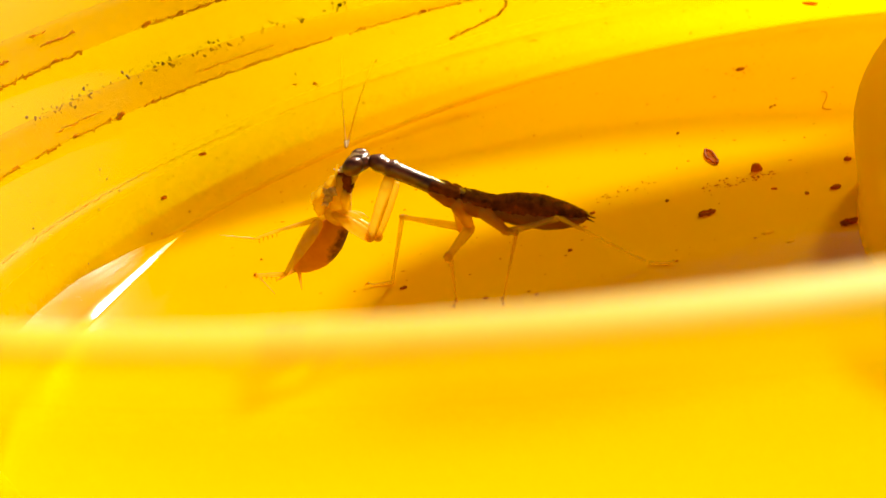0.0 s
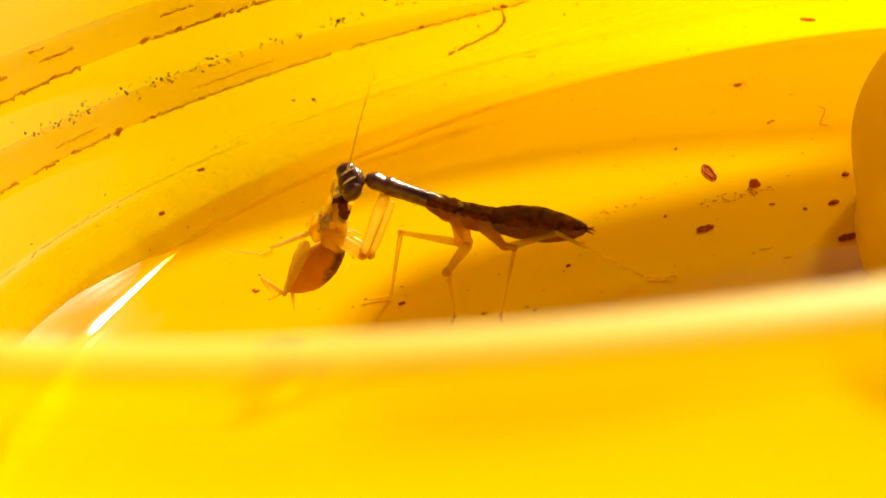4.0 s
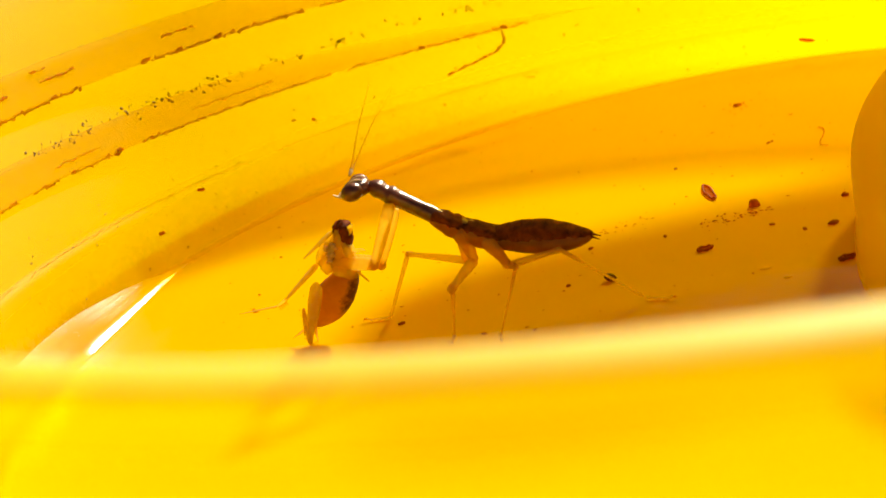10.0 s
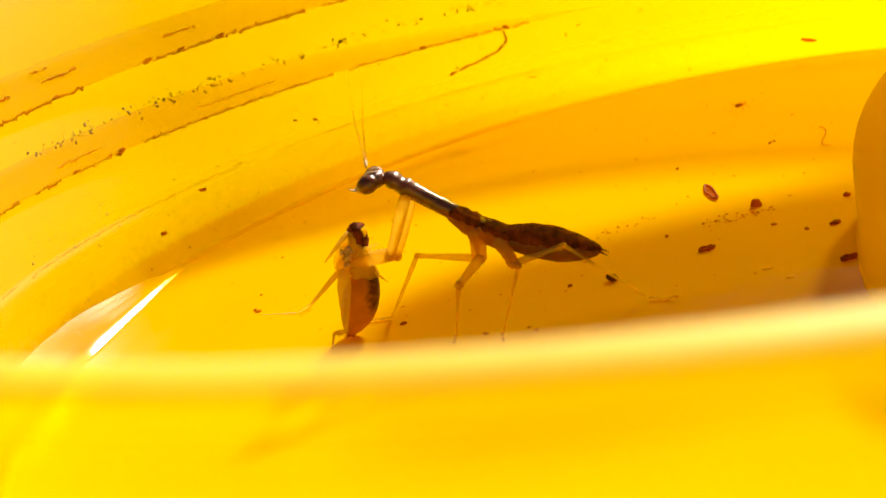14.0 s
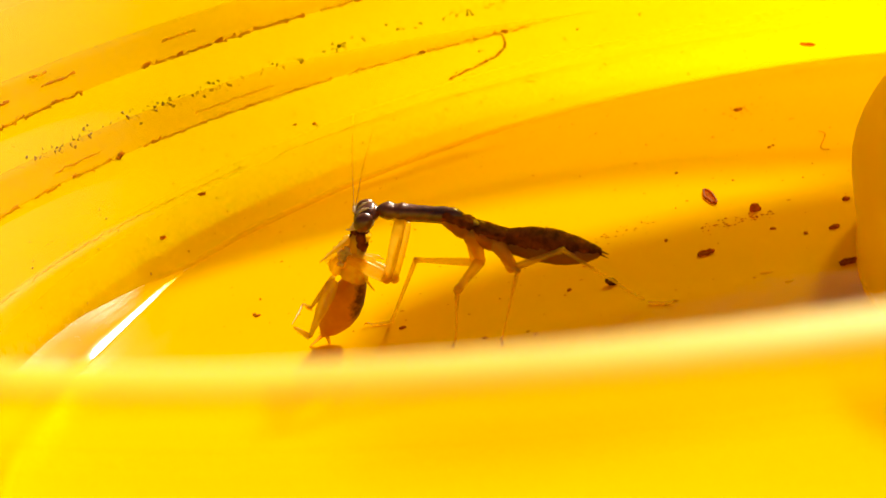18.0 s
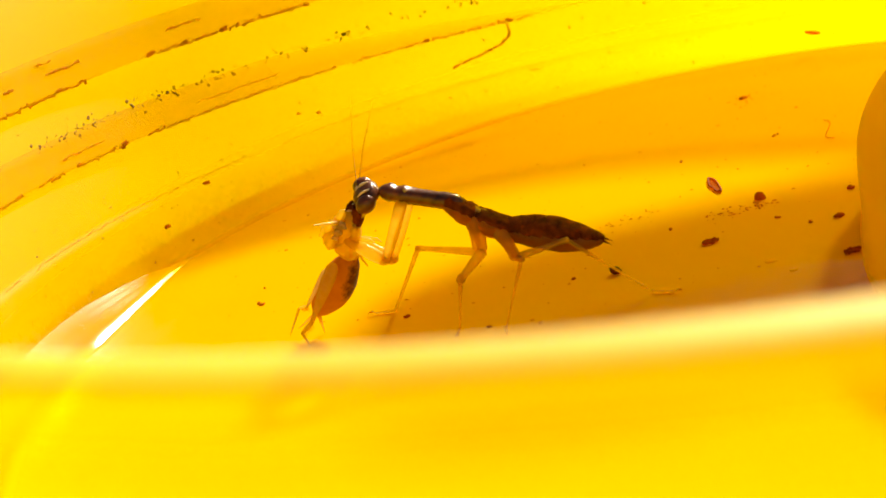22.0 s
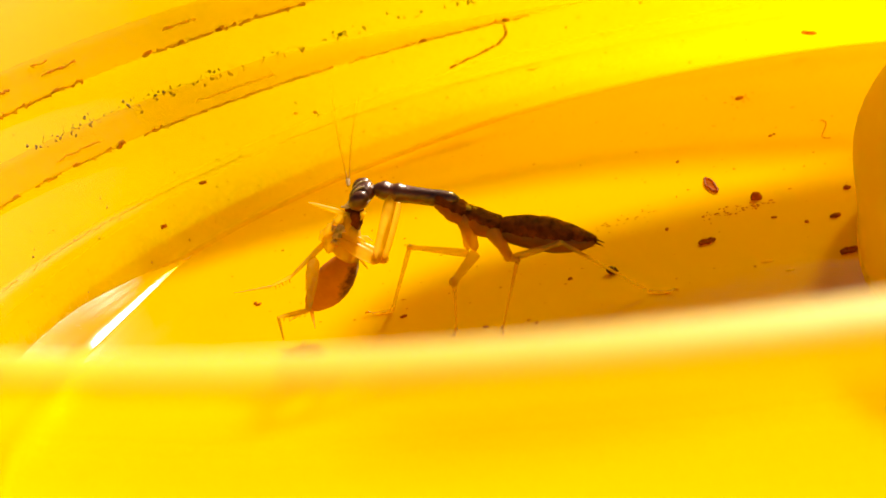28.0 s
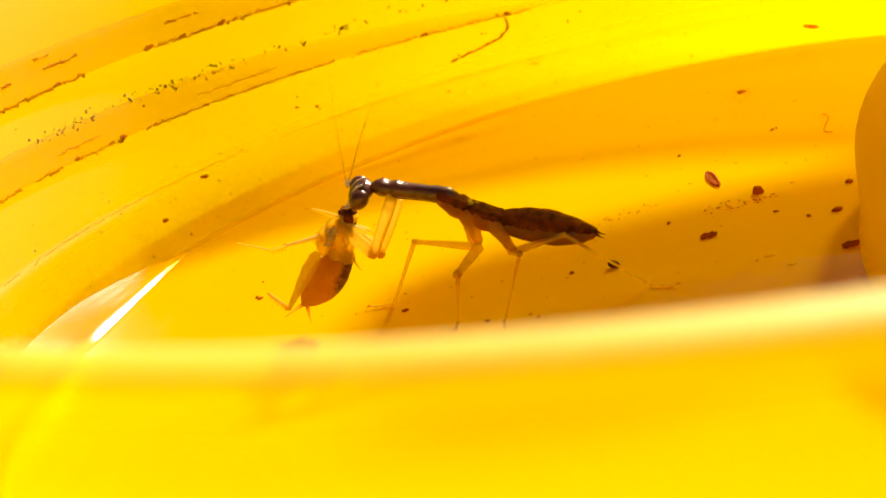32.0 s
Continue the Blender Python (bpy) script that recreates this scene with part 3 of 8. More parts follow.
# ---- the prey ----
prey = animal("cricket_nymph", "half-eaten orange cricket nymph with pale legs held in the mantis's forelegs", "insect")


def build_prey():
    # front body, x from the head to the waist, z is its back
    fr = limb("prey_front", "front_body", tube(4.3, fine([(0.0, 0.4, 0.4, 0.0), (0.1, 0.66, 0.7, 0), (0.28, 0.8, 0.85, -0.1), (0.5, 0.98, 0.95, -0.22), (0.75, 1.1, 1.05, -0.3), (0.98, 0.95, 0.95, -0.1), (1.1, 0.5, 0.5, 0)], 3), 18, bumps=0.16), PALE, prey, "pale translucent front body, torn open at the head")
    part("neck_plate", tube(2.3, fine([(0, 0.14, 0.34, 0), (0.12, 0.5, 0.8, 0), (0.45, 0.48, 0.86, 0.06), (0.85, 0.34, 0.76, 0.08), (1, 0.12, 0.4, 0.05)], 3), 14, at=(-0.4, -0.05, 0.4), bumps=0.35), BACK, fr, "dark brown neck plate")
    part("head_stump", blob(0.52, 0.5, 0.48, (0.15, 0, 0.0), 18, rough=0.9, seed=4), BACK, fr, "torn dark head stump")
    for k in range(8):
        rnd = random.Random(k + 40)
        part("flesh", blob(rnd.uniform(0.22, 0.4), 0.25, rnd.uniform(0.18, 0.32), (2.1 + rnd.uniform(-0.7, 0.6), -0.95 + rnd.uniform(-0.1, 0.1), -0.8 + rnd.uniform(-0.4, 0.3)), 14, rough=1.2, seed=k), FLESH, fr, "moist white flesh")
    for x, z, l, w, ry in ((1.0, -0.5, 1.9, 0.42, -118), (2.0, -0.6, 1.6, 0.4, -150), (2.9, -0.6, 1.6, 0.48, -160)):
        c = part("coxa", tube(l, fine([(0, 0.2, 0.2, 0), (0.2, w, w * 0.8, 0), (0.7, w * 0.8, w * 0.7, 0), (1, 0.12, 0.1, 0)], 3), 12, bumps=0.2), PALE, fr)
        c.matrix_basis = pose(x * MM, -0.35 * MM, z * MM, 0, ry, 0)
    for x, y, z, l, r, ry in ((1.2, -0.4, -0.6, 1.8, 0.5, 20), (2.0, -0.6, -0.9, 2.0, 0.55, 35), (2.9, -0.6, -1.2, 2.0, 0.75, 15), (3.2, 0.3, -1.2, 1.8, 0.7, 60), (2.2, -0.6, 0.3, 2.1, 0.5, -8), (3.5, -0.5, -0.5, 1.5, 0.9, 0)):
        c = part("soft_lobe", tube(l, fine([(-0.04, 0.1, 0.1, 0), (0.1, r * 0.7, r * 0.6, 0), (0.45, r, r * 0.75, 0.03), (0.8, r * 0.7, r * 0.6, 0), (1, 0.1, 0.1, 0)], 3), 14, bumps=0.45, seed=x), PALE, fr)
        c.matrix_basis = pose((x - l / 2) * MM, y * MM, z * MM, 0, ry, 0)
    w = part("crumpled_wing", tube(2.3, fine([(0, 0.25, 0.05, 0), (0.3, 0.4, 0.06, 0.05), (0.7, 0.34, 0.05, -0.05), (1, 0.12, 0.03, 0.1)], 3), 12, bumps=0.5, seed=7), PALE, fr)
    w.matrix_basis = pose(1.2 * MM, -0.5 * MM, -0.5 * MM, 10, -125, 0)
    c = part("short_leg", tube(1.3, fine([(0, 0.14, 0.14, 0), (0.5, 0.1, 0.1, 0), (1, 0.06, 0.06, 0)], 3), 8), LEG, fr)
    c.matrix_basis = pose(3.9 * MM, -0.3 * MM, 0.7 * MM, 0, -40, 0)
    # abdomen, x to its tip, z is its back
    ab = limb("prey_abdomen", "abdomen", tube(6.3, fine([(-0.1, 0.4, 0.5, 0), (0.03, 0.95, 1.0, 0.02), (0.2, 1.32, 1.35, 0.03), (0.42, 1.54, 1.5, 0.05), (0.66, 1.36, 1.35, 0.05), (0.86, 0.84, 0.84, -0.05), (0.97, 0.32, 0.34, -0.1), (1.0, 0.12, 0.14, -0.1)], 3), 24, bumps=0.05, seed=9), ORANGE, prey, "swollen orange abdomen with dark blotches on its back")
    for ry, rz, l in ((20, -12, 2.3), (-44, -16, 1.9)):
        c = part("cercus", tube(l, fine([(0, 0.2, 0.2, 0), (0.4, 0.14, 0.14, 0.03), (1, 0.03, 0.03, 0.12)], 3), 10), AMBER, ab)
        c.matrix_basis = pose(5.75 * MM, 0.1 * (1 if rz > 0 else -1) * MM, -0.05 * MM, 0, ry, rz)
    slim = lambda l, a, b, c: tube(l, fine([(-0.03, a * 0.5, a * 0.5, 0), (0.05, a, a * 0.9, 0), (0.4, b, b * 0.9, 0), (0.85, c, c, 0), (1.0, c * 0.7, c * 0.7, 0)], 3), 10, bumps=0.1)
    limb("pA1", "leg_femur", slim(3.9, 0.24, 0.22, 0.15), LEG, prey)
    t2 = limb("pA2", "leg_tibia", slim(3.0, 0.15, 0.14, 0.12), LEG, prey)
    limb("pA3", "leg_tarsus", slim(3.2, 0.11, 0.09, 0.05), LEG, prey)
    limb("pB1", "hind_femur", slim(5.1, 0.5, 0.52, 0.24), PALE, prey, "thick clear hind thigh")
    t3 = limb("pB2", "hind_tibia", slim(3.25, 0.2, 0.2, 0.16), LEG, prey)
    limb("pB3", "hind_tarsus", slim(2.1, 0.14, 0.11, 0.07), LEG, prey)
    limb("pF", "fore_leg", slim(3.1, 0.2, 0.19, 0.1), PALE, prey)
    for host, l, side in ((t2, 3.0, 1), (t3, 3.25, 1)):
        for k in range(5):
            s = part("spine", tube(0.45, [(0, 0.045, 0.045, 0), (0.5, 0.03, 0.03, 0), (1, 0.008, 0.008, 0)], 6), HUSK, host)
            s.matrix_basis = pose((0.5 + k * l / 6) * MM, 0, 0.1 * MM, 0, -62, 0)


build_prey()

# ---- the dropping ----
dropping = part("dropping", blob(0.5, 0.33, 0.34, seg=18, rough=0.25, seed=3), PLATE)
tagged(dropping, "dark brown moist dropping that falls from the mantis to the floor", "dropping")


# ---- dirt and husks ----
def wall_at(th, z):
    """A place on the inside of the lid's wall and the way out of the wall there, mm."""
    rows = lid_profile(th)[7:68]
    for (r0, z0), (r1, z1) in zip(rows, rows[1:]):
        if z0 <= z <= z1 and z1 > z0:
            k = (z - z0) / (z1 - z0)
            r = r0 + (r1 - r0) * k
            n = Vector((-(z1 - z0) * math.cos(th), -(z1 - z0) * math.sin(th), r1 - r0)).normalized()
            return Vector((LID_X + r * math.cos(th), LID_Y + r * math.sin(th), z)), n
    r, z = rows[-1]
    return Vector((LID_X + r * math.cos(th), LID_Y + r * math.sin(th), z)), Vector((-math.cos(th), -math.sin(th), 0))


def lie(place, normal, turn):
    """A pose on a surface, mm, with z along its normal and x turned about it from the level."""
    n = normal.normalized()
    x = Vector((n.y, -n.x, 0))
    x = x.normalized() if x.length > 0.05 else Vector((1, 0, 0))
    y = n.cross(x)
    m = Matrix((x, y, n)).transposed().to_4x4()
    return Matrix.Translation(place * MM) @ m @ pose(0, 0, 0, 0, 0, turn)


def husk(name, label, long, wide, high, place, normal, turn, mat, seed, category="crumb", group=""):
    ob = part(name, blob(long, wide, high, seg=12, rough=0.55, seed=seed), mat)
    ob.matrix_world = lie(place + normal.normalized() * high * 0.45, normal, turn)
    return tagged(ob, label, category, group)


UP = Vector((0, 0, 1))


def hollow_husk(l, w, place, turn, seed):
    """An open shell: a thin sunken sheet inside a thicker ragged edge."""
    rings = []
    for i in range(36):
        u = 2 * math.pi * i / 36
        q = 1 + 0.22 * noise.noise((math.cos(u) * 1.4 + seed, math.sin(u) * 1.4, seed * 0.3))
        c, d = Vector((l * q * math.cos(u), w * q * math.sin(u), 0.16 + 0.1 * noise.noise((u * 2, seed, 1)))), Vector((math.cos(u) * w, math.sin(u) * l, 0)).normalized()
        r = 0.11 * (1 + 0.5 * noise.noise((u * 3, seed, 4)))
        rings.append([(c + d * r * math.cos(v) + Vector((0, 0, r * 1.2 * math.sin(v)))) * MM for v in (0, 1.05, 2.09, 3.14, 4.19, 5.24)])
    ob = part("husk", loft(rings + rings[:1], cap=False), PELLET)
    ob.matrix_world = lie(place, UP, turn)
    part("husk_skin", blob(l * 0.95, w * 0.9, 0.05, (0, 0, 0.09), 16, rough=0.4, seed=seed), HUSK, ob, "thin amber skin of the husk")
    return tagged(ob, "dry hollow brown insect husk lying on the lid's floor", "husk", "husks in the lid")


def floor_bits():
    # dry husks: x, y, length, width, turn
    for i, (x, y, l, w, a) in enumerate(((25.8, 116.6, 2.1, 0.42, -91), (22.0, 104.0, 0.72, 0.34, 8), (31.2, 96.0, 0.66, 0.36, 12), (32.8, 103.3, 0.45, 0.3, 15), (35.7, 108.6, 0.3, 0.25, 0))):
        if l > 0.5:
            hollow_husk(l * 0.92, w * 0.85, Vector((x, y, 0)), a, i * 3 + 1)
        else:
            husk("husk", "small dry brown insect husk lying on the lid's floor", l, w, 0.2, Vector((x, y, 0)), UP, a, PELLET, i * 3 + 1, "husk", "husks in the lid")
    # dark pellets
    for i, (x, y, l) in enumerate(((28.4, 110.9, 0.46), (-3.9, 103.3, 0.3), (10.2, 103.1, 0.24), (24.8, 124.9, 0.2))):
        husk("pellet", "small dark brown dry pellet on the lid's floor", l, l * 0.62, l * (0.95 if i == 0 else 0.5), Vector((x, y, 0)), UP, 20 * i - 10, PELLET, i + 20, "pellet", "pellets in the lid")
    # reddish crumbs
    for i, (x, y, l) in enumerate(((35.5, 140.1, 0.5), (34.5, 126.2, 0.26), (35.0, 126.5, 0.2), (2.4, 97.7, 0.24), (5.8, 97.1, 0.15), (6.3, 96.3, 0.2), (30.4, 103.5, 0.28), (28.4, 106.0, 0.25),
                                   (-16.6, 113.3, 0.3), (-16.9, 113.8, 0.24), (-16.5, 117.2, 0.18), (-14.7, 125.9, 0.16), (13.4, 109.9, 0.28), (19.8, 108.8, 0.26))):
        husk("crumb", "tiny reddish brown crumb on the lid's floor", l, l * 0.6, l * 0.4, Vector((x, y, 0)), UP, 47 * i, DIRT, i + 40, "crumb", "crumbs in the lid")
    # pale flakes
    for x, y, l in ((25.2, 97.7, 0.52), (26.2, 95.2, 0.35)):
        husk("flake", "pale thin flake lying on the lid's floor", l, l * 0.55, 0.06, Vector((x, y, 0)), UP, 5, THICK, 60, "flake")
    # curled hair
    pts = [Vector((39.9 - 1.3 * u + 0.55 * math.sin(u * 7), 126.5 - 4.6 * u + 0.9 * math.sin(u * 5 + 1), 0.09)) for u in np.linspace(0, 1, 30)]
    strand("hair", pts, 0.035, HUSK, "fine curled brown hair on the lid's floor", "hair")


def strand(name, pts, r, mat, label, category, parent=None, ragged=0.0, seed=0):
    rings = []
    for i, p in enumerate(pts):
        d = (pts[min(i + 1, len(pts) - 1)] - pts[max(i - 1, 0)]).normalized()
        a = d.cross(Vector((0.3, -0.8, 0.5))).normalized()
        c = d.cross(a)
        q = r * (1 + ragged * noise.noise((i * 0.27 + seed, 0.5, seed)) + ragged * 0.8 * noise.noise((i * 1.17, seed, 2.5)))
        q = max(q, r * 0.1)
        rings.append([(p + (a * math.cos(u) + c * math.sin(u)) * q) * MM for u in (0, 1.05, 2.09, 3.14, 4.19, 5.24)])
    ob = part(name, loft(rings), mat, parent)
    return tagged(ob, label, category)


floor_bits()


def speck_cloud(name, rows, mat, label):
    """Many tiny specks as one mesh: rows of place, normal, size."""
    bm = bmesh.new()
    rnd = random.Random(len(rows))
    for p, n, s in rows:
        m = lie(p, n, rnd.uniform(0, 180))
        lx, ly, lz = s * rnd.uniform(0.7, 1.6), s * rnd.uniform(0.5, 1.0), s * 0.5
        top = [bm.verts.new(m @ Vector((lx * math.cos(u) * rnd.uniform(0.6, 1.2) * MM, ly * math.sin(u) * rnd.uniform(0.6, 1.2) * MM, lz * 0.2 * MM))) for u in (0, 1.05, 2.09, 3.14, 4.19, 5.24)]
        tip = bm.verts.new(m @ Vector((0, 0, lz * MM)))
        for a, b in zip(top, top[1:] + top[:1]):
            bm.faces.new((a, b, tip))
    ob = part(name, bm, mat, smooth=False)
    return tagged(ob, label, "dirt", kind="stuff")


def wall_bits():
    rnd = random.Random(5)
    # specks scattered above the lower rib, in loose clusters
    rows = []
    for c in range(90):
        th0, up = rnd.uniform(98, 154), 3.1 + rnd.gauss(0, 0.22)
        for _ in range(rnd.choice((1, 1, 2, 3, 5))):
            th = radians(th0 + rnd.gauss(0, 1.2))
            z = rib_heights(th)[1] + up + rnd.gauss(0, 0.3)
            rows.append((*wall_at(th, z), rnd.choice((0.07, 0.09, 0.11, 0.13, 0.17, 0.2))))
    for _ in range(26):
        th = radians(rnd.uniform(96, 158))
        rows.append((*wall_at(th, rib_heights(th)[1] + rnd.uniform(2.6, 6.0)), rnd.choice((0.06, 0.08, 0.1))))
    speck_cloud("dirt_specks", rows, SPECK, "dark olive specks scattered along the lid's wall")
    rows = []
    for _ in range(240):
        th = radians(rnd.uniform(55, 165))
        rows.append((*wall_at(th, rnd.uniform(0.8, 10.5)), rnd.choice((0.05, 0.06, 0.08, 0.1, 0.14))))
    speck_cloud("dirt_specks", rows, SPECK, "fine brown specks on the lid's wall")
    rows = [(Vector((rnd.uniform(-20, 42), rnd.uniform(96, 150), 0)), UP, rnd.choice((0.06, 0.08, 0.1, 0.12, 0.17))) for _ in range(240)]
    rows += [(Vector((23 + 6.5 * rnd.random(), 109.5 + rnd.gauss(0, 0.5), 0)), UP, rnd.choice((0.08, 0.12, 0.18))) for _ in range(60)]
    rows += [(Vector((14 + 6 * rnd.random(), 113 + rnd.gauss(0, 1.2), 0)), UP, rnd.choice((0.08, 0.12, 0.15))) for _ in range(26)]
    rows += [(Vector((35.5 + rnd.gauss(0, 0.9), 140 + rnd.gauss(0, 1.3), 0)), UP, rnd.choice((0.08, 0.12, 0.16))) for _ in range(24)]
    rows = [r for r in rows if math.hypot(r[0].x - LID_X, r[0].y - LID_Y) < 57]
    speck_cloud("floor_dust", rows, DIRT, "fine brown crumbs scattered over the lid's floor")
    # ragged dirt along the feet of the ribs, with crumbs beside it
    crumbs = []
    for which, lo, hi, r, seed, drop in ((1, 96, 172, 0.06, 1, 0.0), (2, 108, 178, 0.075, 4, 0.0), (1, 125, 152, 0.035, 7, -1.2), (2, 130, 160, 0.06, 9, -1.85), (2, 134, 165, 0.045, 15, -2.95), (0, 93, 165, 0.022, 12, 0.0)):
        run = []
        n = int((hi - lo) * 16)
        for i in range(n):
            th = radians(lo + (hi - lo) * i / n)
            z = rib_heights(th)[which] - 0.06 - drop + 0.18 * noise.noise((i * 0.06, seed, 0)) + 0.12 * noise.noise((i * 0.31, seed, 3)) + 0.05 * noise.noise((i * 1.1, seed, 5))
            p, nn = wall_at(th, z)
            gap = noise.noise((i * 0.013, seed * 3.1, 1)) < (-0.28 if drop == 0 else 0.12)
            if gap:
                if len(run) > 8:
                    strand("dirt_line", run, r, DIRT, "ragged brown dirt caught along a rib of the lid", "dirt", None, 1.1, seed + i)
                run = []
            else:
                if rnd.random() < (0.5 if noise.noise((i * 0.02, seed, 8)) > 0 else 0.16) and which:
                    q, qn = wall_at(th, z + rnd.gauss(0.02, 0.1 if drop == 0 else 0.06))
                    crumbs.append((q + qn * (0.1 if drop == 0 else 0.5), qn, r * rnd.choice((1.0, 1.4, 1.9, 2.6))))
                run.append(p + nn * (0.1 if drop == 0 else 0.1 + 0.45 * (1 if drop > -2 else 0.5)))
        if len(run) > 8:
            strand("dirt_line", run, r, DIRT, "ragged brown dirt caught along a rib of the lid", "dirt", None, 1.1, seed)
    speck_cloud("rib_crumbs", crumbs, DIRT, "brown crumbs of dirt caught along the ribs of the lid")
    # thicker clumps on the dirt lines
    for i, (d, s) in enumerate(((144.0, 0.55), (139.9, 0.3), (149.8, 0.35), (107.9, 0.4), (98.6, 0.42), (122.5, 0.22))):
        th = radians(d)
        p, n = wall_at(th, rib_heights(th)[1] + 0.05)
        husk("dirt_clump", "brown clump of dirt stuck to the lid's rib", s, s * 0.5, s * 0.5, p + n * 0.1, n, 25 - 10 * i, DIRT, i + 70, "dirt", "dirt clumps on the ribs")
    for i, (d, s) in enumerate(((128.5, 0.5), (133, 0.4), (137, 0.55), (148, 0.4))):
        th = radians(d)
        p, n = wall_at(th, rib_heights(th)[2] + 0.1)
        husk("dirt_clump", "brown clump of dirt stuck to the lid's rib", s * 1.3, s * 0.4, s * 0.4, p + n * 0.15, n, 10, DIRT, i + 90, "dirt", "dirt clumps on the ribs")
    # hanging thread of dirt
    pts = []
    for u in np.linspace(0, 1, 110):
        d = np.interp(u, (0, 0.25, 0.45, 0.7, 1), (98.9, 98.8, 100.0, 102.3, 105.9))
        z = np.interp(u, (0, 0.25, 0.45, 0.7, 1), (10.2, 8.9, 8.0, 7.5, 6.95)) + 0.16 * noise.noise((u * 14, 0, 0)) + 0.08 * noise.noise((u * 43, 0, 2))
        p, n = wall_at(radians(float(d)), float(z))
        pts.append(p + n * 0.08)
    strand("dirt_thread", pts, 0.11, DIRT, "crooked brown thread of dirt hanging from the rib", "dirt", None, 1.3, 3)
    # husks stuck to the wall
    for i, (d, z, l, w) in enumerate(((137.2, 5.4, 0.5, 0.18), (143.9, 3.6, 0.45, 0.2), (66.9, 2.2, 0.8, 0.24), (121.9, 7.2, 0.26, 0.17), (124.1, 7.9, 0.28, 0.1), (97.1, 4.2, 0.75, 0.05), (116.3, 14.2, 0.33, 0.2))):
        p, n = wall_at(radians(d), z)
        husk("husk", "small brown husk stuck to the lid's wall", l, w, 0.14, p, n, -14 if i != 6 else 0, HUSK if i != 6 else SPECK, i + 110, "husk", "husks on the wall")


wall_bits()



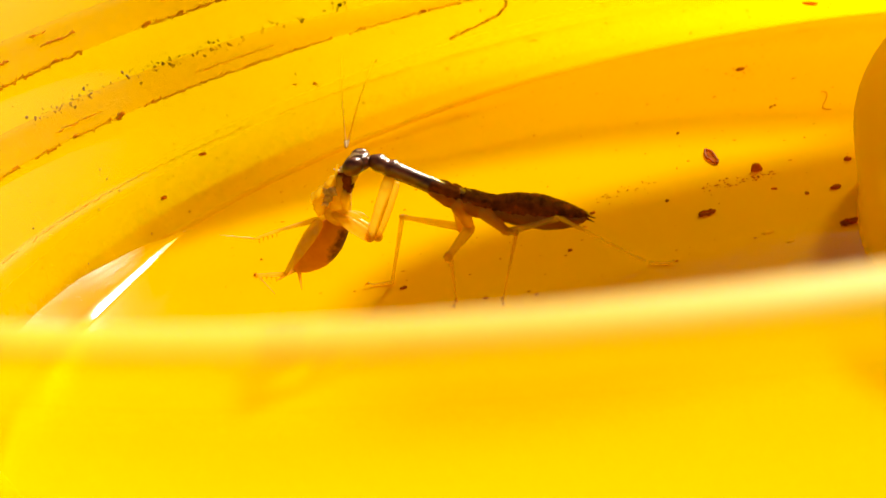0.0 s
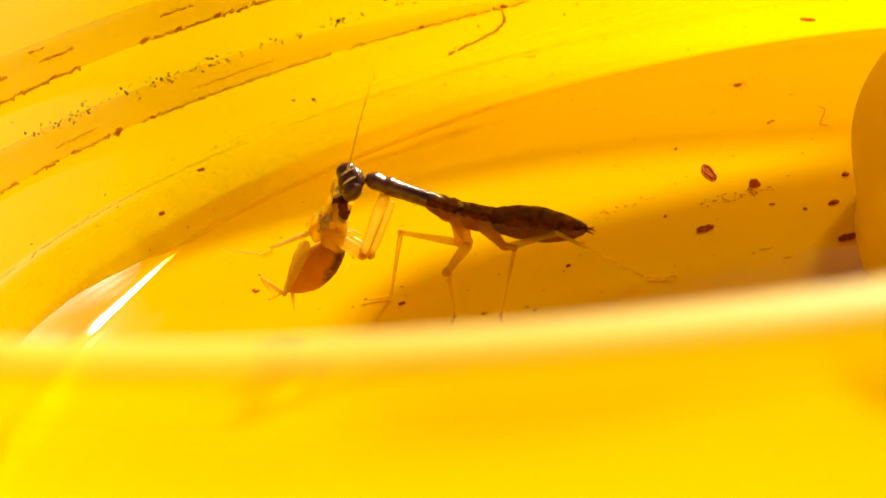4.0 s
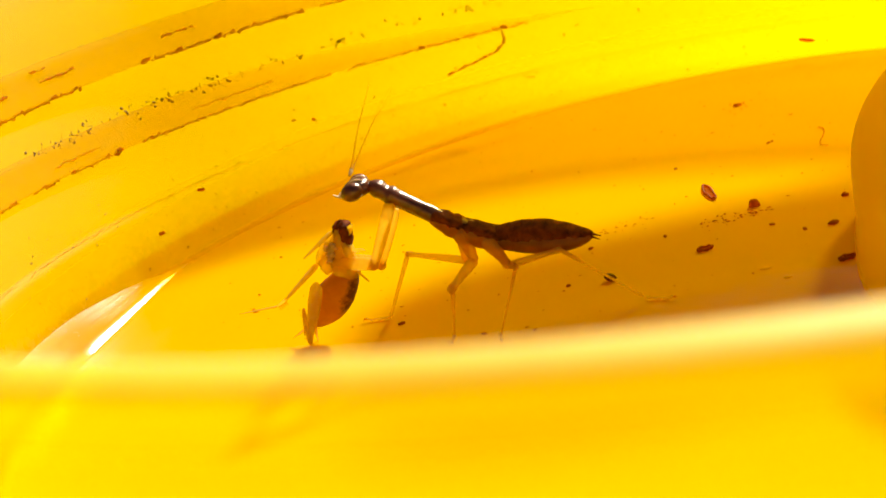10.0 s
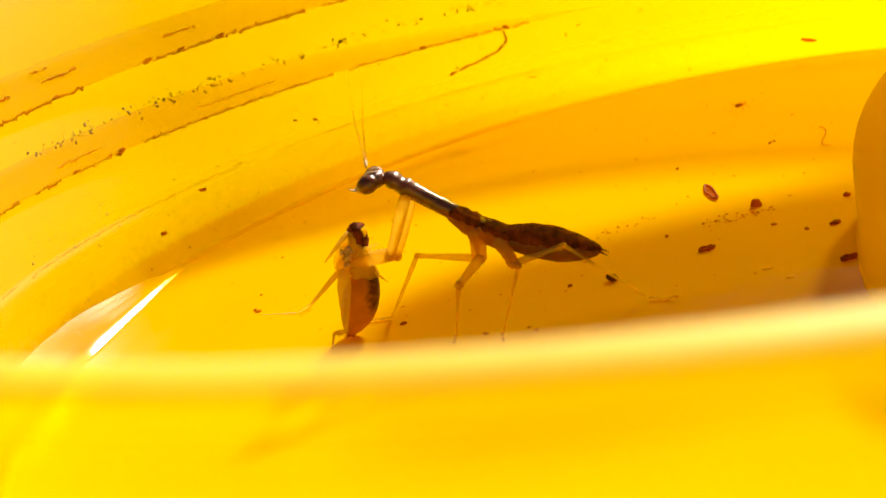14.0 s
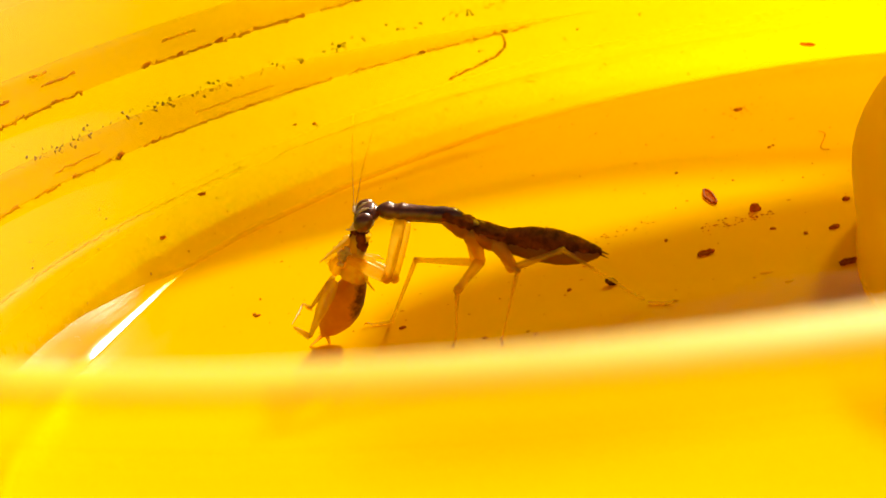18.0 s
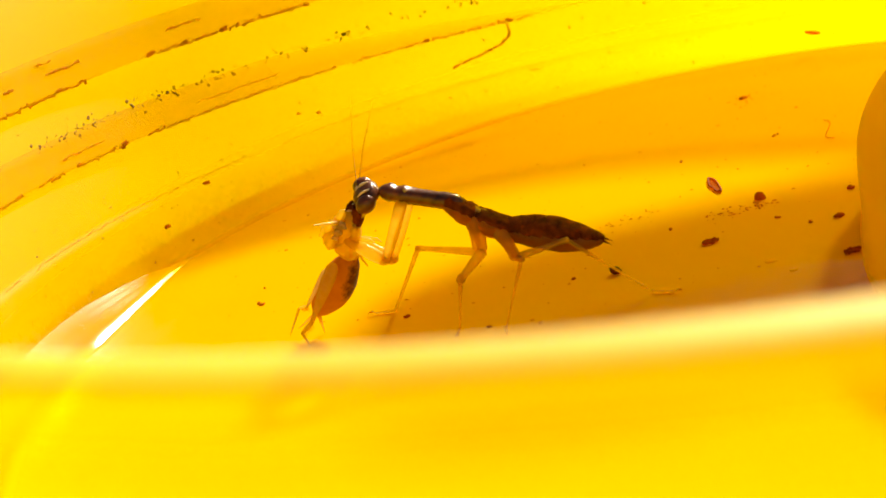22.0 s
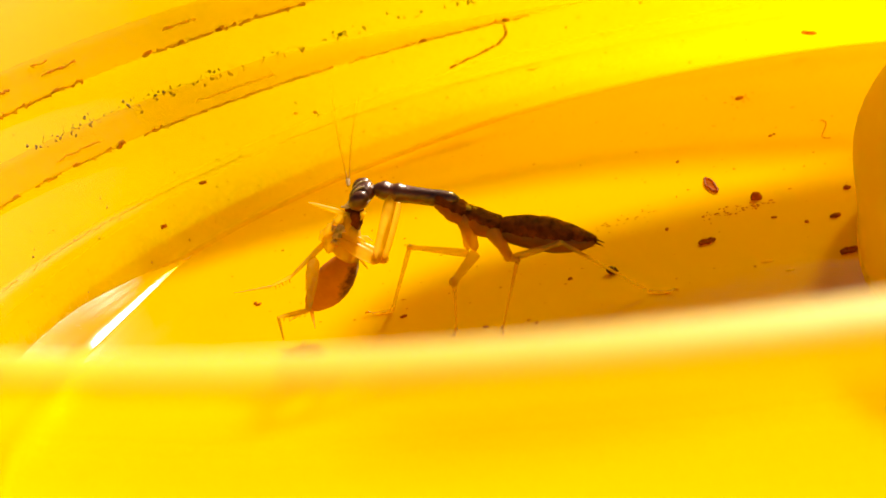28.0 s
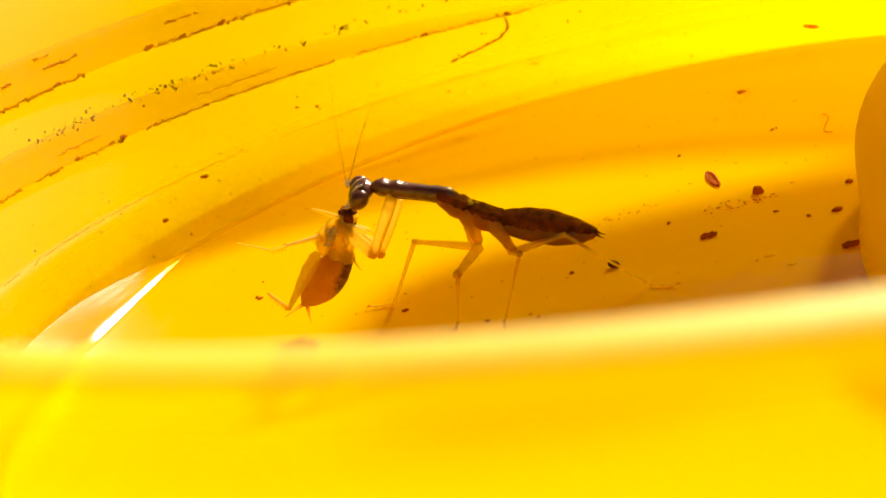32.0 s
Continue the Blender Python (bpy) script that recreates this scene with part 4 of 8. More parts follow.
def motions():
    """Keys all that moves: the limbs of both insects, in their own space, and the dropping."""
    walk(KEYED["prothorax"], [
        (0, bone(-6.19, 0.00, 11.94, -1.79, 0.00, 9.13)), (1, bone(-6.13, 0.00, 12.00, -1.79, 0.00, 9.15)), (2, bone(-6.43, 0.00, 11.73, -1.79, 0.00, 9.16)), (3,
        bone(-6.29, 0.00, 11.62, -1.78, 0.00, 9.18)), (3.5, bone(-6.44, 0.00, 11.69, -1.78, 0.00, 9.18)), (5.5, bone(-6.15, 0.00, 11.54, -1.77, 0.00, 9.22)), (6,
        bone(-6.37, 0.00, 11.41, -1.77, 0.00, 9.22)), (7, bone(-6.56, 0.00, 11.30, -1.72, 0.00, 9.26)), (8, bone(-6.38, 0.00, 12.01, -1.66, 0.00, 9.31)), (9, bone(-6.06,
        0.00, 12.29, -1.44, 0.00, 9.47)), (10, bone(-5.94, 0.00, 12.76, -1.37, 0.00, 9.56)), (11, bone(-5.38, 0.00, 13.70, -0.54, 0.00, 9.55)), (12, bone(-4.17, 0.00,
        13.92, 0.00, 0.00, 9.72)), (13, bone(-4.24, 0.00, 13.99, 0.00, 0.00, 9.72)), (14, bone(-4.68, 0.00, 13.35, 0.00, 0.00, 9.72)), (14.5, bone(-4.46, 0.00, 13.70,
        0.00, 0.00, 9.72)), (16.5, bone(-4.41, 0.00, 13.90, 0.00, 0.00, 9.72)), (17, bone(-5.03, 0.00, 12.56, -0.23, 0.00, 9.70)), (17.5, bone(-5.52, 0.00, 11.41, -0.35,
        0.00, 9.76)), (18, bone(-5.65, 0.00, 10.98, -0.46, 0.00, 9.82)), (19, bone(-5.53, 0.00, 10.89, -0.69, 0.00, 9.95)), (20, bone(-5.72, 0.00, 11.29, -0.65, 0.00,
        9.99)), (21, bone(-5.36, 0.00, 11.82, -0.62, 0.00, 10.04)), (22, bone(-5.70, 0.00, 11.66, -0.59, 0.00, 10.08)), (23, bone(-5.53, 0.00, 11.75, -0.56, 0.00,
        10.12)), (24, bone(-5.71, 0.00, 11.62, -0.65, 0.00, 10.17)), (25, bone(-5.72, 0.00, 11.87, -0.74, 0.00, 10.22)), (25.5, bone(-5.72, 0.00, 11.88, -0.78, 0.00,
        10.25)), (27.5, bone(-5.99, 0.00, 11.85, -0.96, 0.00, 10.35)), (28, bone(-5.85, 0.00, 11.83, -1.01, 0.00, 10.37)), (29, bone(-5.65, 0.00, 11.76, -1.02, 0.00,
        10.32)), (30, bone(-6.12, 0.00, 11.29, -1.03, 0.00, 10.28)), (30.5, bone(-5.93, 0.00, 11.49, -1.03, 0.00, 10.25)), (31, bone(-5.91, 0.00, 11.84, -1.04, 0.00,
        10.23)), (32, bone(-6.19, 0.00, 11.60, -1.05, 0.00, 10.19))])
    walk(KEYED["thorax"], [
        (0, bone(-1.79, 0.00, 9.13, 2.79, 0.00, 7.51)), (1, bone(-1.79, 0.00, 9.15, 2.82, 0.00, 7.56)), (2, bone(-1.79, 0.00, 9.16, 2.85, 0.00, 7.61)), (3, bone(-1.78,
        0.00, 9.18, 2.89, 0.00, 7.66)), (3.5, bone(-1.78, 0.00, 9.18, 2.90, 0.00, 7.69)), (5.5, bone(-1.77, 0.00, 9.22, 2.97, 0.00, 7.79)), (6, bone(-1.77, 0.00, 9.22,
        2.99, 0.00, 7.82)), (7, bone(-1.72, 0.00, 9.26, 3.06, 0.00, 7.86)), (8, bone(-1.66, 0.00, 9.31, 3.14, 0.00, 7.90)), (9, bone(-1.44, 0.00, 9.47, 3.31, 0.00,
        7.87)), (10, bone(-1.37, 0.00, 9.56, 3.31, 0.00, 7.87)), (11, bone(-0.54, 0.00, 9.55, 3.68, 0.00, 7.88)), (12, bone(0.00, 0.00, 9.72, 3.94, 0.00, 7.84)), (13,
        bone(0.00, 0.00, 9.72, 3.94, 0.00, 7.84)), (14, bone(0.00, 0.00, 9.72, 3.94, 0.00, 7.84)), (14.5, bone(0.00, 0.00, 9.72, 3.94, 0.00, 7.84)), (16.5, bone(0.00,
        0.00, 9.72, 3.94, 0.00, 7.84)), (17, bone(-0.23, 0.00, 9.70, 3.94, 0.00, 7.84)), (17.5, bone(-0.35, 0.00, 9.76, 3.98, 0.00, 7.86)), (18, bone(-0.46, 0.00, 9.82,
        4.02, 0.00, 7.88)), (19, bone(-0.69, 0.00, 9.95, 4.09, 0.00, 7.92)), (20, bone(-0.65, 0.00, 9.99, 4.03, 0.00, 7.93)), (21, bone(-0.62, 0.00, 10.04, 3.96, 0.00,
        7.94)), (22, bone(-0.59, 0.00, 10.08, 3.90, 0.00, 7.94)), (23, bone(-0.56, 0.00, 10.12, 3.83, 0.00, 7.95)), (24, bone(-0.65, 0.00, 10.17, 3.79, 0.00, 7.96)), (25,
        bone(-0.74, 0.00, 10.22, 3.74, 0.00, 7.96)), (25.5, bone(-0.78, 0.00, 10.25, 3.72, 0.00, 7.97)), (27.5, bone(-0.96, 0.00, 10.35, 3.63, 0.00, 7.98)), (28,
        bone(-1.01, 0.00, 10.37, 3.61, 0.00, 7.98)), (29, bone(-1.02, 0.00, 10.32, 3.59, 0.00, 8.01)), (30, bone(-1.03, 0.00, 10.28, 3.57, 0.00, 8.03)), (30.5,
        bone(-1.03, 0.00, 10.25, 3.56, 0.00, 8.05)), (31, bone(-1.04, 0.00, 10.23, 3.56, 0.00, 8.06)), (32, bone(-1.05, 0.00, 10.19, 3.54, 0.00, 8.08))])
    walk(KEYED["abdomen"], [
        (0, bone(2.79, 0.00, 7.51, 10.09, 0.00, 5.05)), (1, bone(2.82, 0.00, 7.56, 10.07, 0.00, 5.13)), (2, bone(2.85, 0.00, 7.61, 10.05, 0.00, 5.21)), (3, bone(2.89,
        0.00, 7.66, 10.04, 0.00, 5.29)), (3.5, bone(2.90, 0.00, 7.69, 10.03, 0.00, 5.33)), (5.5, bone(2.97, 0.00, 7.79, 10.00, 0.00, 5.50)), (6, bone(2.99, 0.00, 7.82,
        9.99, 0.00, 5.54)), (7, bone(3.06, 0.00, 7.86, 10.04, 0.00, 5.84)), (8, bone(3.14, 0.00, 7.90, 10.10, 0.00, 6.14)), (9, bone(3.31, 0.00, 7.87, 10.02, 0.00,
        6.72)), (10, bone(3.31, 0.00, 7.87, 10.34, 0.00, 6.54)), (11, bone(3.68, 0.00, 7.88, 10.60, 0.00, 5.46)), (12, bone(3.94, 0.00, 7.84, 10.90, 0.00, 5.19)), (13,
        bone(3.94, 0.00, 7.84, 10.90, 0.00, 5.19)), (14, bone(3.94, 0.00, 7.84, 10.90, 0.00, 5.19)), (14.5, bone(3.94, 0.00, 7.84, 10.90, 0.00, 5.19)), (16.5, bone(3.94,
        0.00, 7.84, 10.90, 0.00, 5.19)), (17, bone(3.94, 0.00, 7.84, 10.90, 0.00, 5.19)), (17.5, bone(3.98, 0.00, 7.86, 10.89, 0.00, 5.27)), (18, bone(4.02, 0.00, 7.88,
        10.89, 0.00, 5.36)), (19, bone(4.09, 0.00, 7.92, 10.87, 0.00, 5.53)), (20, bone(4.03, 0.00, 7.93, 10.84, 0.00, 5.54)), (21, bone(3.96, 0.00, 7.94, 10.81, 0.00,
        5.56)), (22, bone(3.90, 0.00, 7.94, 10.78, 0.00, 5.57)), (23, bone(3.83, 0.00, 7.95, 10.75, 0.00, 5.59)), (24, bone(3.79, 0.00, 7.96, 10.72, 0.00, 5.55)), (25,
        bone(3.74, 0.00, 7.96, 10.69, 0.00, 5.52)), (25.5, bone(3.72, 0.00, 7.97, 10.67, 0.00, 5.50)), (27.5, bone(3.63, 0.00, 7.98, 10.61, 0.00, 5.43)), (28, bone(3.61,
        0.00, 7.98, 10.59, 0.00, 5.42)), (29, bone(3.59, 0.00, 8.01, 10.58, 0.00, 5.45)), (30, bone(3.57, 0.00, 8.03, 10.58, 0.00, 5.49)), (30.5, bone(3.56, 0.00, 8.05,
        10.58, 0.00, 5.51)), (31, bone(3.56, 0.00, 8.06, 10.57, 0.00, 5.53)), (32, bone(3.54, 0.00, 8.08, 10.57, 0.00, 5.56))])
    walk(KEYED["head"], [
        (0, bone(-6.19, 0.00, 11.94, -8.79, 0.00, 11.46)), (1, bone(-6.18, 0.00, 12.07, -8.82, 0.00, 11.14, -6)), (2, bone(-6.52, 0.00, 11.83, -9.12, 0.00, 11.10, -10)),
        (3, bone(-6.43, 0.00, 11.77, -9.08, 0.00, 10.77, -16)), (3.5, bone(-6.66, 0.00, 11.94, -9.08, 0.00, 11.06, -26)), (5.5, bone(-6.81, 0.00, 12.29, -8.82, 0.00,
        9.45, -78)), (6, bone(-7.03, 0.00, 12.17, -9.04, 0.00, 9.32, -78)), (7, bone(-6.95, 0.00, 11.74, -9.55, 0.00, 10.07, -46)), (8, bone(-6.38, 0.00, 12.01, -9.49,
        0.00, 11.59)), (9, bone(-6.06, 0.00, 12.29, -8.79, 0.00, 12.17)), (10, bone(-5.94, 0.00, 12.76, -8.43, 0.00, 12.27)), (11, bone(-5.38, 0.00, 13.70, -7.72, 0.00,
        13.21)), (12, bone(-4.17, 0.00, 13.92, -6.58, 0.00, 14.01)), (13, bone(-4.24, 0.00, 13.99, -6.66, 0.00, 14.04)), (14, bone(-4.68, 0.00, 13.35, -7.22, 0.00,
        12.59)), (14.5, bone(-4.46, 0.00, 13.70, -6.70, 0.00, 13.14)), (16.5, bone(-4.41, 0.00, 13.90, -6.56, 0.00, 14.09)), (17, bone(-5.03, 0.00, 12.56, -7.93, 0.00,
        11.36)), (17.5, bone(-5.61, 0.00, 11.51, -8.30, 0.00, 10.17, -10)), (18, bone(-5.78, 0.00, 11.13, -8.44, 0.00, 9.73, -16)), (19, bone(-6.19, 0.00, 11.65, -8.12,
        0.00, 9.28, -84)), (20, bone(-6.05, 0.00, 11.67, -8.62, 0.00, 9.97, -39)), (21, bone(-5.97, 0.00, 12.51, -7.96, 0.00, 10.51, -72)), (22, bone(-5.98, 0.00, 11.98,
        -8.32, 0.00, 10.70, -32)), (23, bone(-5.76, 0.00, 12.00, -8.27, 0.00, 10.65, -26)), (24, bone(-5.71, 0.00, 11.62, -8.53, 0.00, 10.63)), (25, bone(-5.72, 0.00,
        11.87, -8.37, 0.00, 10.76)), (25.5, bone(-5.83, 0.00, 12.01, -8.37, 0.00, 10.78, -13)), (27.5, bone(-6.10, 0.00, 11.98, -8.50, 0.00, 10.73, -13)), (28,
        bone(-5.96, 0.00, 11.95, -8.64, 0.00, 10.74, -13)), (29, bone(-5.82, 0.00, 11.95, -8.44, 0.00, 10.67, -20)), (30, bone(-6.78, 0.00, 12.04, -8.46, 0.00, 9.55,
        -78)), (30.5, bone(-5.93, 0.00, 11.49, -8.78, 0.00, 10.16)), (31, bone(-6.14, 0.00, 12.09, -8.63, 0.00, 10.49, -26)), (32, bone(-6.36, 0.00, 11.79, -8.82, 0.00,
        10.24, -20))])
    walk(KEYED["fore_coxa_near"], [
        (0, bone(-4.73, -0.39, 10.76, -7.61, -0.72, 5.73)), (1, bone(-4.92, -0.39, 10.71, -7.78, -0.72, 5.82)), (2, bone(-5.11, -0.39, 10.90, -7.94, -0.72, 5.75)), (3,
        bone(-5.03, -0.39, 10.55, -7.75, -0.72, 5.64)), (3.5, bone(-5.12, -0.39, 10.47, -7.98, -0.72, 5.57)), (5.5, bone(-4.78, -0.39, 10.70, -8.19, -0.72, 5.72)), (6,
        bone(-4.84, -0.39, 10.46, -7.65, -0.72, 5.35)), (7, bone(-4.92, -0.39, 10.43, -7.63, -0.72, 5.35)), (8, bone(-4.86, -0.39, 11.05, -7.24, -0.72, 5.72)), (9,
        bone(-4.47, -0.39, 11.05, -6.90, -0.72, 6.08)), (10, bone(-4.41, -0.39, 11.47, -6.96, -0.72, 6.39)), (11, bone(-3.82, -0.39, 12.42, -6.52, -0.72, 7.05)), (12,
        bone(-2.83, -0.39, 12.29, -5.41, -0.72, 7.32)), (13, bone(-2.71, -0.39, 12.20, -5.45, -0.72, 7.15)), (14, bone(-3.11, -0.39, 12.11, -5.62, -0.72, 7.02)), (14.5,
        bone(-2.98, -0.39, 12.24, -5.59, -0.72, 7.17)), (16.5, bone(-2.98, -0.39, 12.25, -5.60, -0.72, 7.14)), (17, bone(-3.56, -0.39, 11.47, -5.72, -0.72, 6.51)), (17.5,
        bone(-3.68, -0.39, 10.85, -6.02, -0.72, 5.78)), (18, bone(-3.75, -0.39, 10.66, -6.16, -0.72, 5.48)), (19, bone(-3.73, -0.39, 10.72, -6.46, -0.72, 5.44)), (20,
        bone(-3.70, -0.39, 10.85, -6.45, -0.72, 5.48)), (21, bone(-3.71, -0.39, 11.42, -6.65, -0.72, 6.04)), (22, bone(-3.79, -0.39, 11.38, -6.53, -0.72, 6.03)), (23,
        bone(-3.82, -0.39, 11.44, -6.45, -0.72, 5.98)), (24, bone(-3.99, -0.39, 11.32, -6.25, -0.72, 6.00)), (25, bone(-4.03, -0.39, 11.47, -6.43, -0.72, 6.17)), (25.5,
        bone(-3.93, -0.39, 11.47, -6.52, -0.72, 6.20)), (27.5, bone(-4.39, -0.39, 11.22, -6.84, -0.72, 6.17)), (28, bone(-4.42, -0.39, 11.46, -7.02, -0.72, 6.18)), (29,
        bone(-4.36, -0.39, 11.42, -7.02, -0.72, 5.89)), (30, bone(-4.33, -0.39, 10.88, -7.10, -0.72, 5.84)), (30.5, bone(-4.42, -0.39, 10.87, -7.34, -0.72, 5.86)), (31,
        bone(-4.35, -0.39, 11.07, -7.32, -0.72, 6.22)), (32, bone(-4.49, -0.39, 11.20, -7.41, -0.72, 6.19))])
    walk(KEYED["fore_femur_near"], [
        (0, bone(-7.61, -0.72, 5.73, -9.22, -0.88, 7.38)), (1, bone(-7.78, -0.72, 5.82, -9.26, -0.88, 7.41)), (2, bone(-7.94, -0.72, 5.75, -9.42, -0.88, 7.35)), (3,
        bone(-7.75, -0.72, 5.64, -9.57, -0.88, 7.42)), (3.5, bone(-7.98, -0.72, 5.57, -9.67, -0.88, 7.33)), (5.5, bone(-8.19, -0.72, 5.72, -9.79, -0.88, 7.23)), (6,
        bone(-7.65, -0.72, 5.35, -9.98, -0.88, 6.49)), (7, bone(-7.63, -0.72, 5.35, -9.70, -0.88, 6.92)), (8, bone(-7.24, -0.72, 5.72, -10.08, -0.88, 6.73)), (9,
        bone(-6.90, -0.72, 6.08, -9.94, -0.88, 6.65)), (10, bone(-6.96, -0.72, 6.39, -10.24, -0.88, 6.99)), (11, bone(-6.52, -0.72, 7.05, -9.86, -0.88, 7.52)), (12,
        bone(-5.41, -0.72, 7.32, -9.01, -0.88, 7.08)), (13, bone(-5.45, -0.72, 7.15, -9.03, -0.88, 7.00)), (14, bone(-5.62, -0.72, 7.02, -8.74, -0.88, 6.82)), (14.5,
        bone(-5.59, -0.72, 7.17, -8.94, -0.88, 6.99)), (16.5, bone(-5.60, -0.72, 7.14, -9.23, -0.88, 6.80)), (17, bone(-5.72, -0.72, 6.51, -8.67, -0.88, 6.43)), (17.5,
        bone(-6.02, -0.72, 5.78, -8.34, -0.88, 6.47)), (18, bone(-6.16, -0.72, 5.48, -7.93, -0.88, 6.85)), (19, bone(-6.46, -0.72, 5.44, -7.86, -0.88, 6.77)), (20,
        bone(-6.45, -0.72, 5.48, -8.14, -0.88, 6.60)), (21, bone(-6.65, -0.72, 6.04, -8.37, -0.88, 8.20)), (22, bone(-6.53, -0.72, 6.03, -8.58, -0.88, 7.68)), (23,
        bone(-6.45, -0.72, 5.98, -8.77, -0.88, 7.66)), (24, bone(-6.25, -0.72, 6.00, -8.25, -0.88, 7.44)), (25, bone(-6.43, -0.72, 6.17, -8.55, -0.88, 7.49)), (25.5,
        bone(-6.52, -0.72, 6.20, -8.72, -0.88, 7.77)), (27.5, bone(-6.84, -0.72, 6.17, -8.90, -0.88, 7.72)), (28, bone(-7.02, -0.72, 6.18, -8.85, -0.88, 7.71)), (29,
        bone(-7.02, -0.72, 5.89, -8.76, -0.88, 7.41)), (30, bone(-7.10, -0.72, 5.84, -9.02, -0.88, 7.63)), (30.5, bone(-7.34, -0.72, 5.86, -8.49, -0.88, 7.80)), (31,
        bone(-7.32, -0.72, 6.22, -8.53, -0.88, 7.92)), (32, bone(-7.41, -0.72, 6.19, -8.79, -0.88, 8.16))])
    walk(KEYED["fore_coxa_far"], [
        (0, bone(-4.84, 0.42, 9.38, -7.50, 0.78, 5.13)), (1, bone(-5.04, 0.42, 9.33, -7.67, 0.78, 5.22)), (2, bone(-5.23, 0.42, 9.52, -7.83, 0.78, 5.16)), (3, bone(-5.15,
        0.42, 9.17, -7.64, 0.78, 5.04)), (3.5, bone(-5.24, 0.42, 9.09, -7.87, 0.78, 4.97)), (5.5, bone(-4.90, 0.42, 9.32, -8.08, 0.78, 5.13)), (6, bone(-4.96, 0.42, 9.08,
        -7.54, 0.78, 4.75)), (7, bone(-5.04, 0.42, 9.04, -7.51, 0.78, 4.75)), (8, bone(-4.98, 0.42, 9.68, -7.12, 0.78, 5.13)), (9, bone(-4.58, 0.42, 9.68, -6.77, 0.78,
        5.49)), (10, bone(-4.53, 0.42, 10.11, -6.84, 0.78, 5.80)), (11, bone(-3.93, 0.42, 11.07, -6.39, 0.78, 6.48)), (12, bone(-2.92, 0.42, 10.94, -5.27, 0.78, 6.75)),
        (13, bone(-2.81, 0.42, 10.85, -5.31, 0.78, 6.57)), (14, bone(-3.21, 0.42, 10.76, -5.49, 0.78, 6.44)), (14.5, bone(-3.08, 0.42, 10.89, -5.46, 0.78, 6.59)), (16.5,
        bone(-3.08, 0.42, 10.91, -5.46, 0.78, 6.56)), (17, bone(-3.66, 0.42, 10.11, -5.59, 0.78, 5.92)), (17.5, bone(-3.78, 0.42, 9.48, -5.88, 0.78, 5.18)), (18,
        bone(-3.85, 0.42, 9.28, -6.03, 0.78, 4.88)), (19, bone(-3.84, 0.42, 9.35, -6.33, 0.78, 4.84)), (20, bone(-3.81, 0.42, 9.48, -6.32, 0.78, 4.88)), (21, bone(-3.82,
        0.42, 10.06, -6.53, 0.78, 5.45)), (22, bone(-3.90, 0.42, 10.02, -6.41, 0.78, 5.43)), (23, bone(-3.93, 0.42, 10.08, -6.32, 0.78, 5.38)), (24, bone(-4.10, 0.42,
        9.95, -6.13, 0.78, 5.41)), (25, bone(-4.14, 0.42, 10.10, -6.30, 0.78, 5.58)), (25.5, bone(-4.04, 0.42, 10.11, -6.39, 0.78, 5.61)), (27.5, bone(-4.50, 0.42, 9.86,
        -6.71, 0.78, 5.58)), (28, bone(-4.53, 0.42, 10.10, -6.90, 0.78, 5.59)), (29, bone(-4.47, 0.42, 10.05, -6.90, 0.78, 5.30)), (30, bone(-4.44, 0.42, 9.50, -6.98,
        0.78, 5.25)), (30.5, bone(-4.53, 0.42, 9.50, -7.22, 0.78, 5.26)), (31, bone(-4.46, 0.42, 9.70, -7.21, 0.78, 5.63)), (32, bone(-4.60, 0.42, 9.83, -7.29, 0.78,
        5.60))])
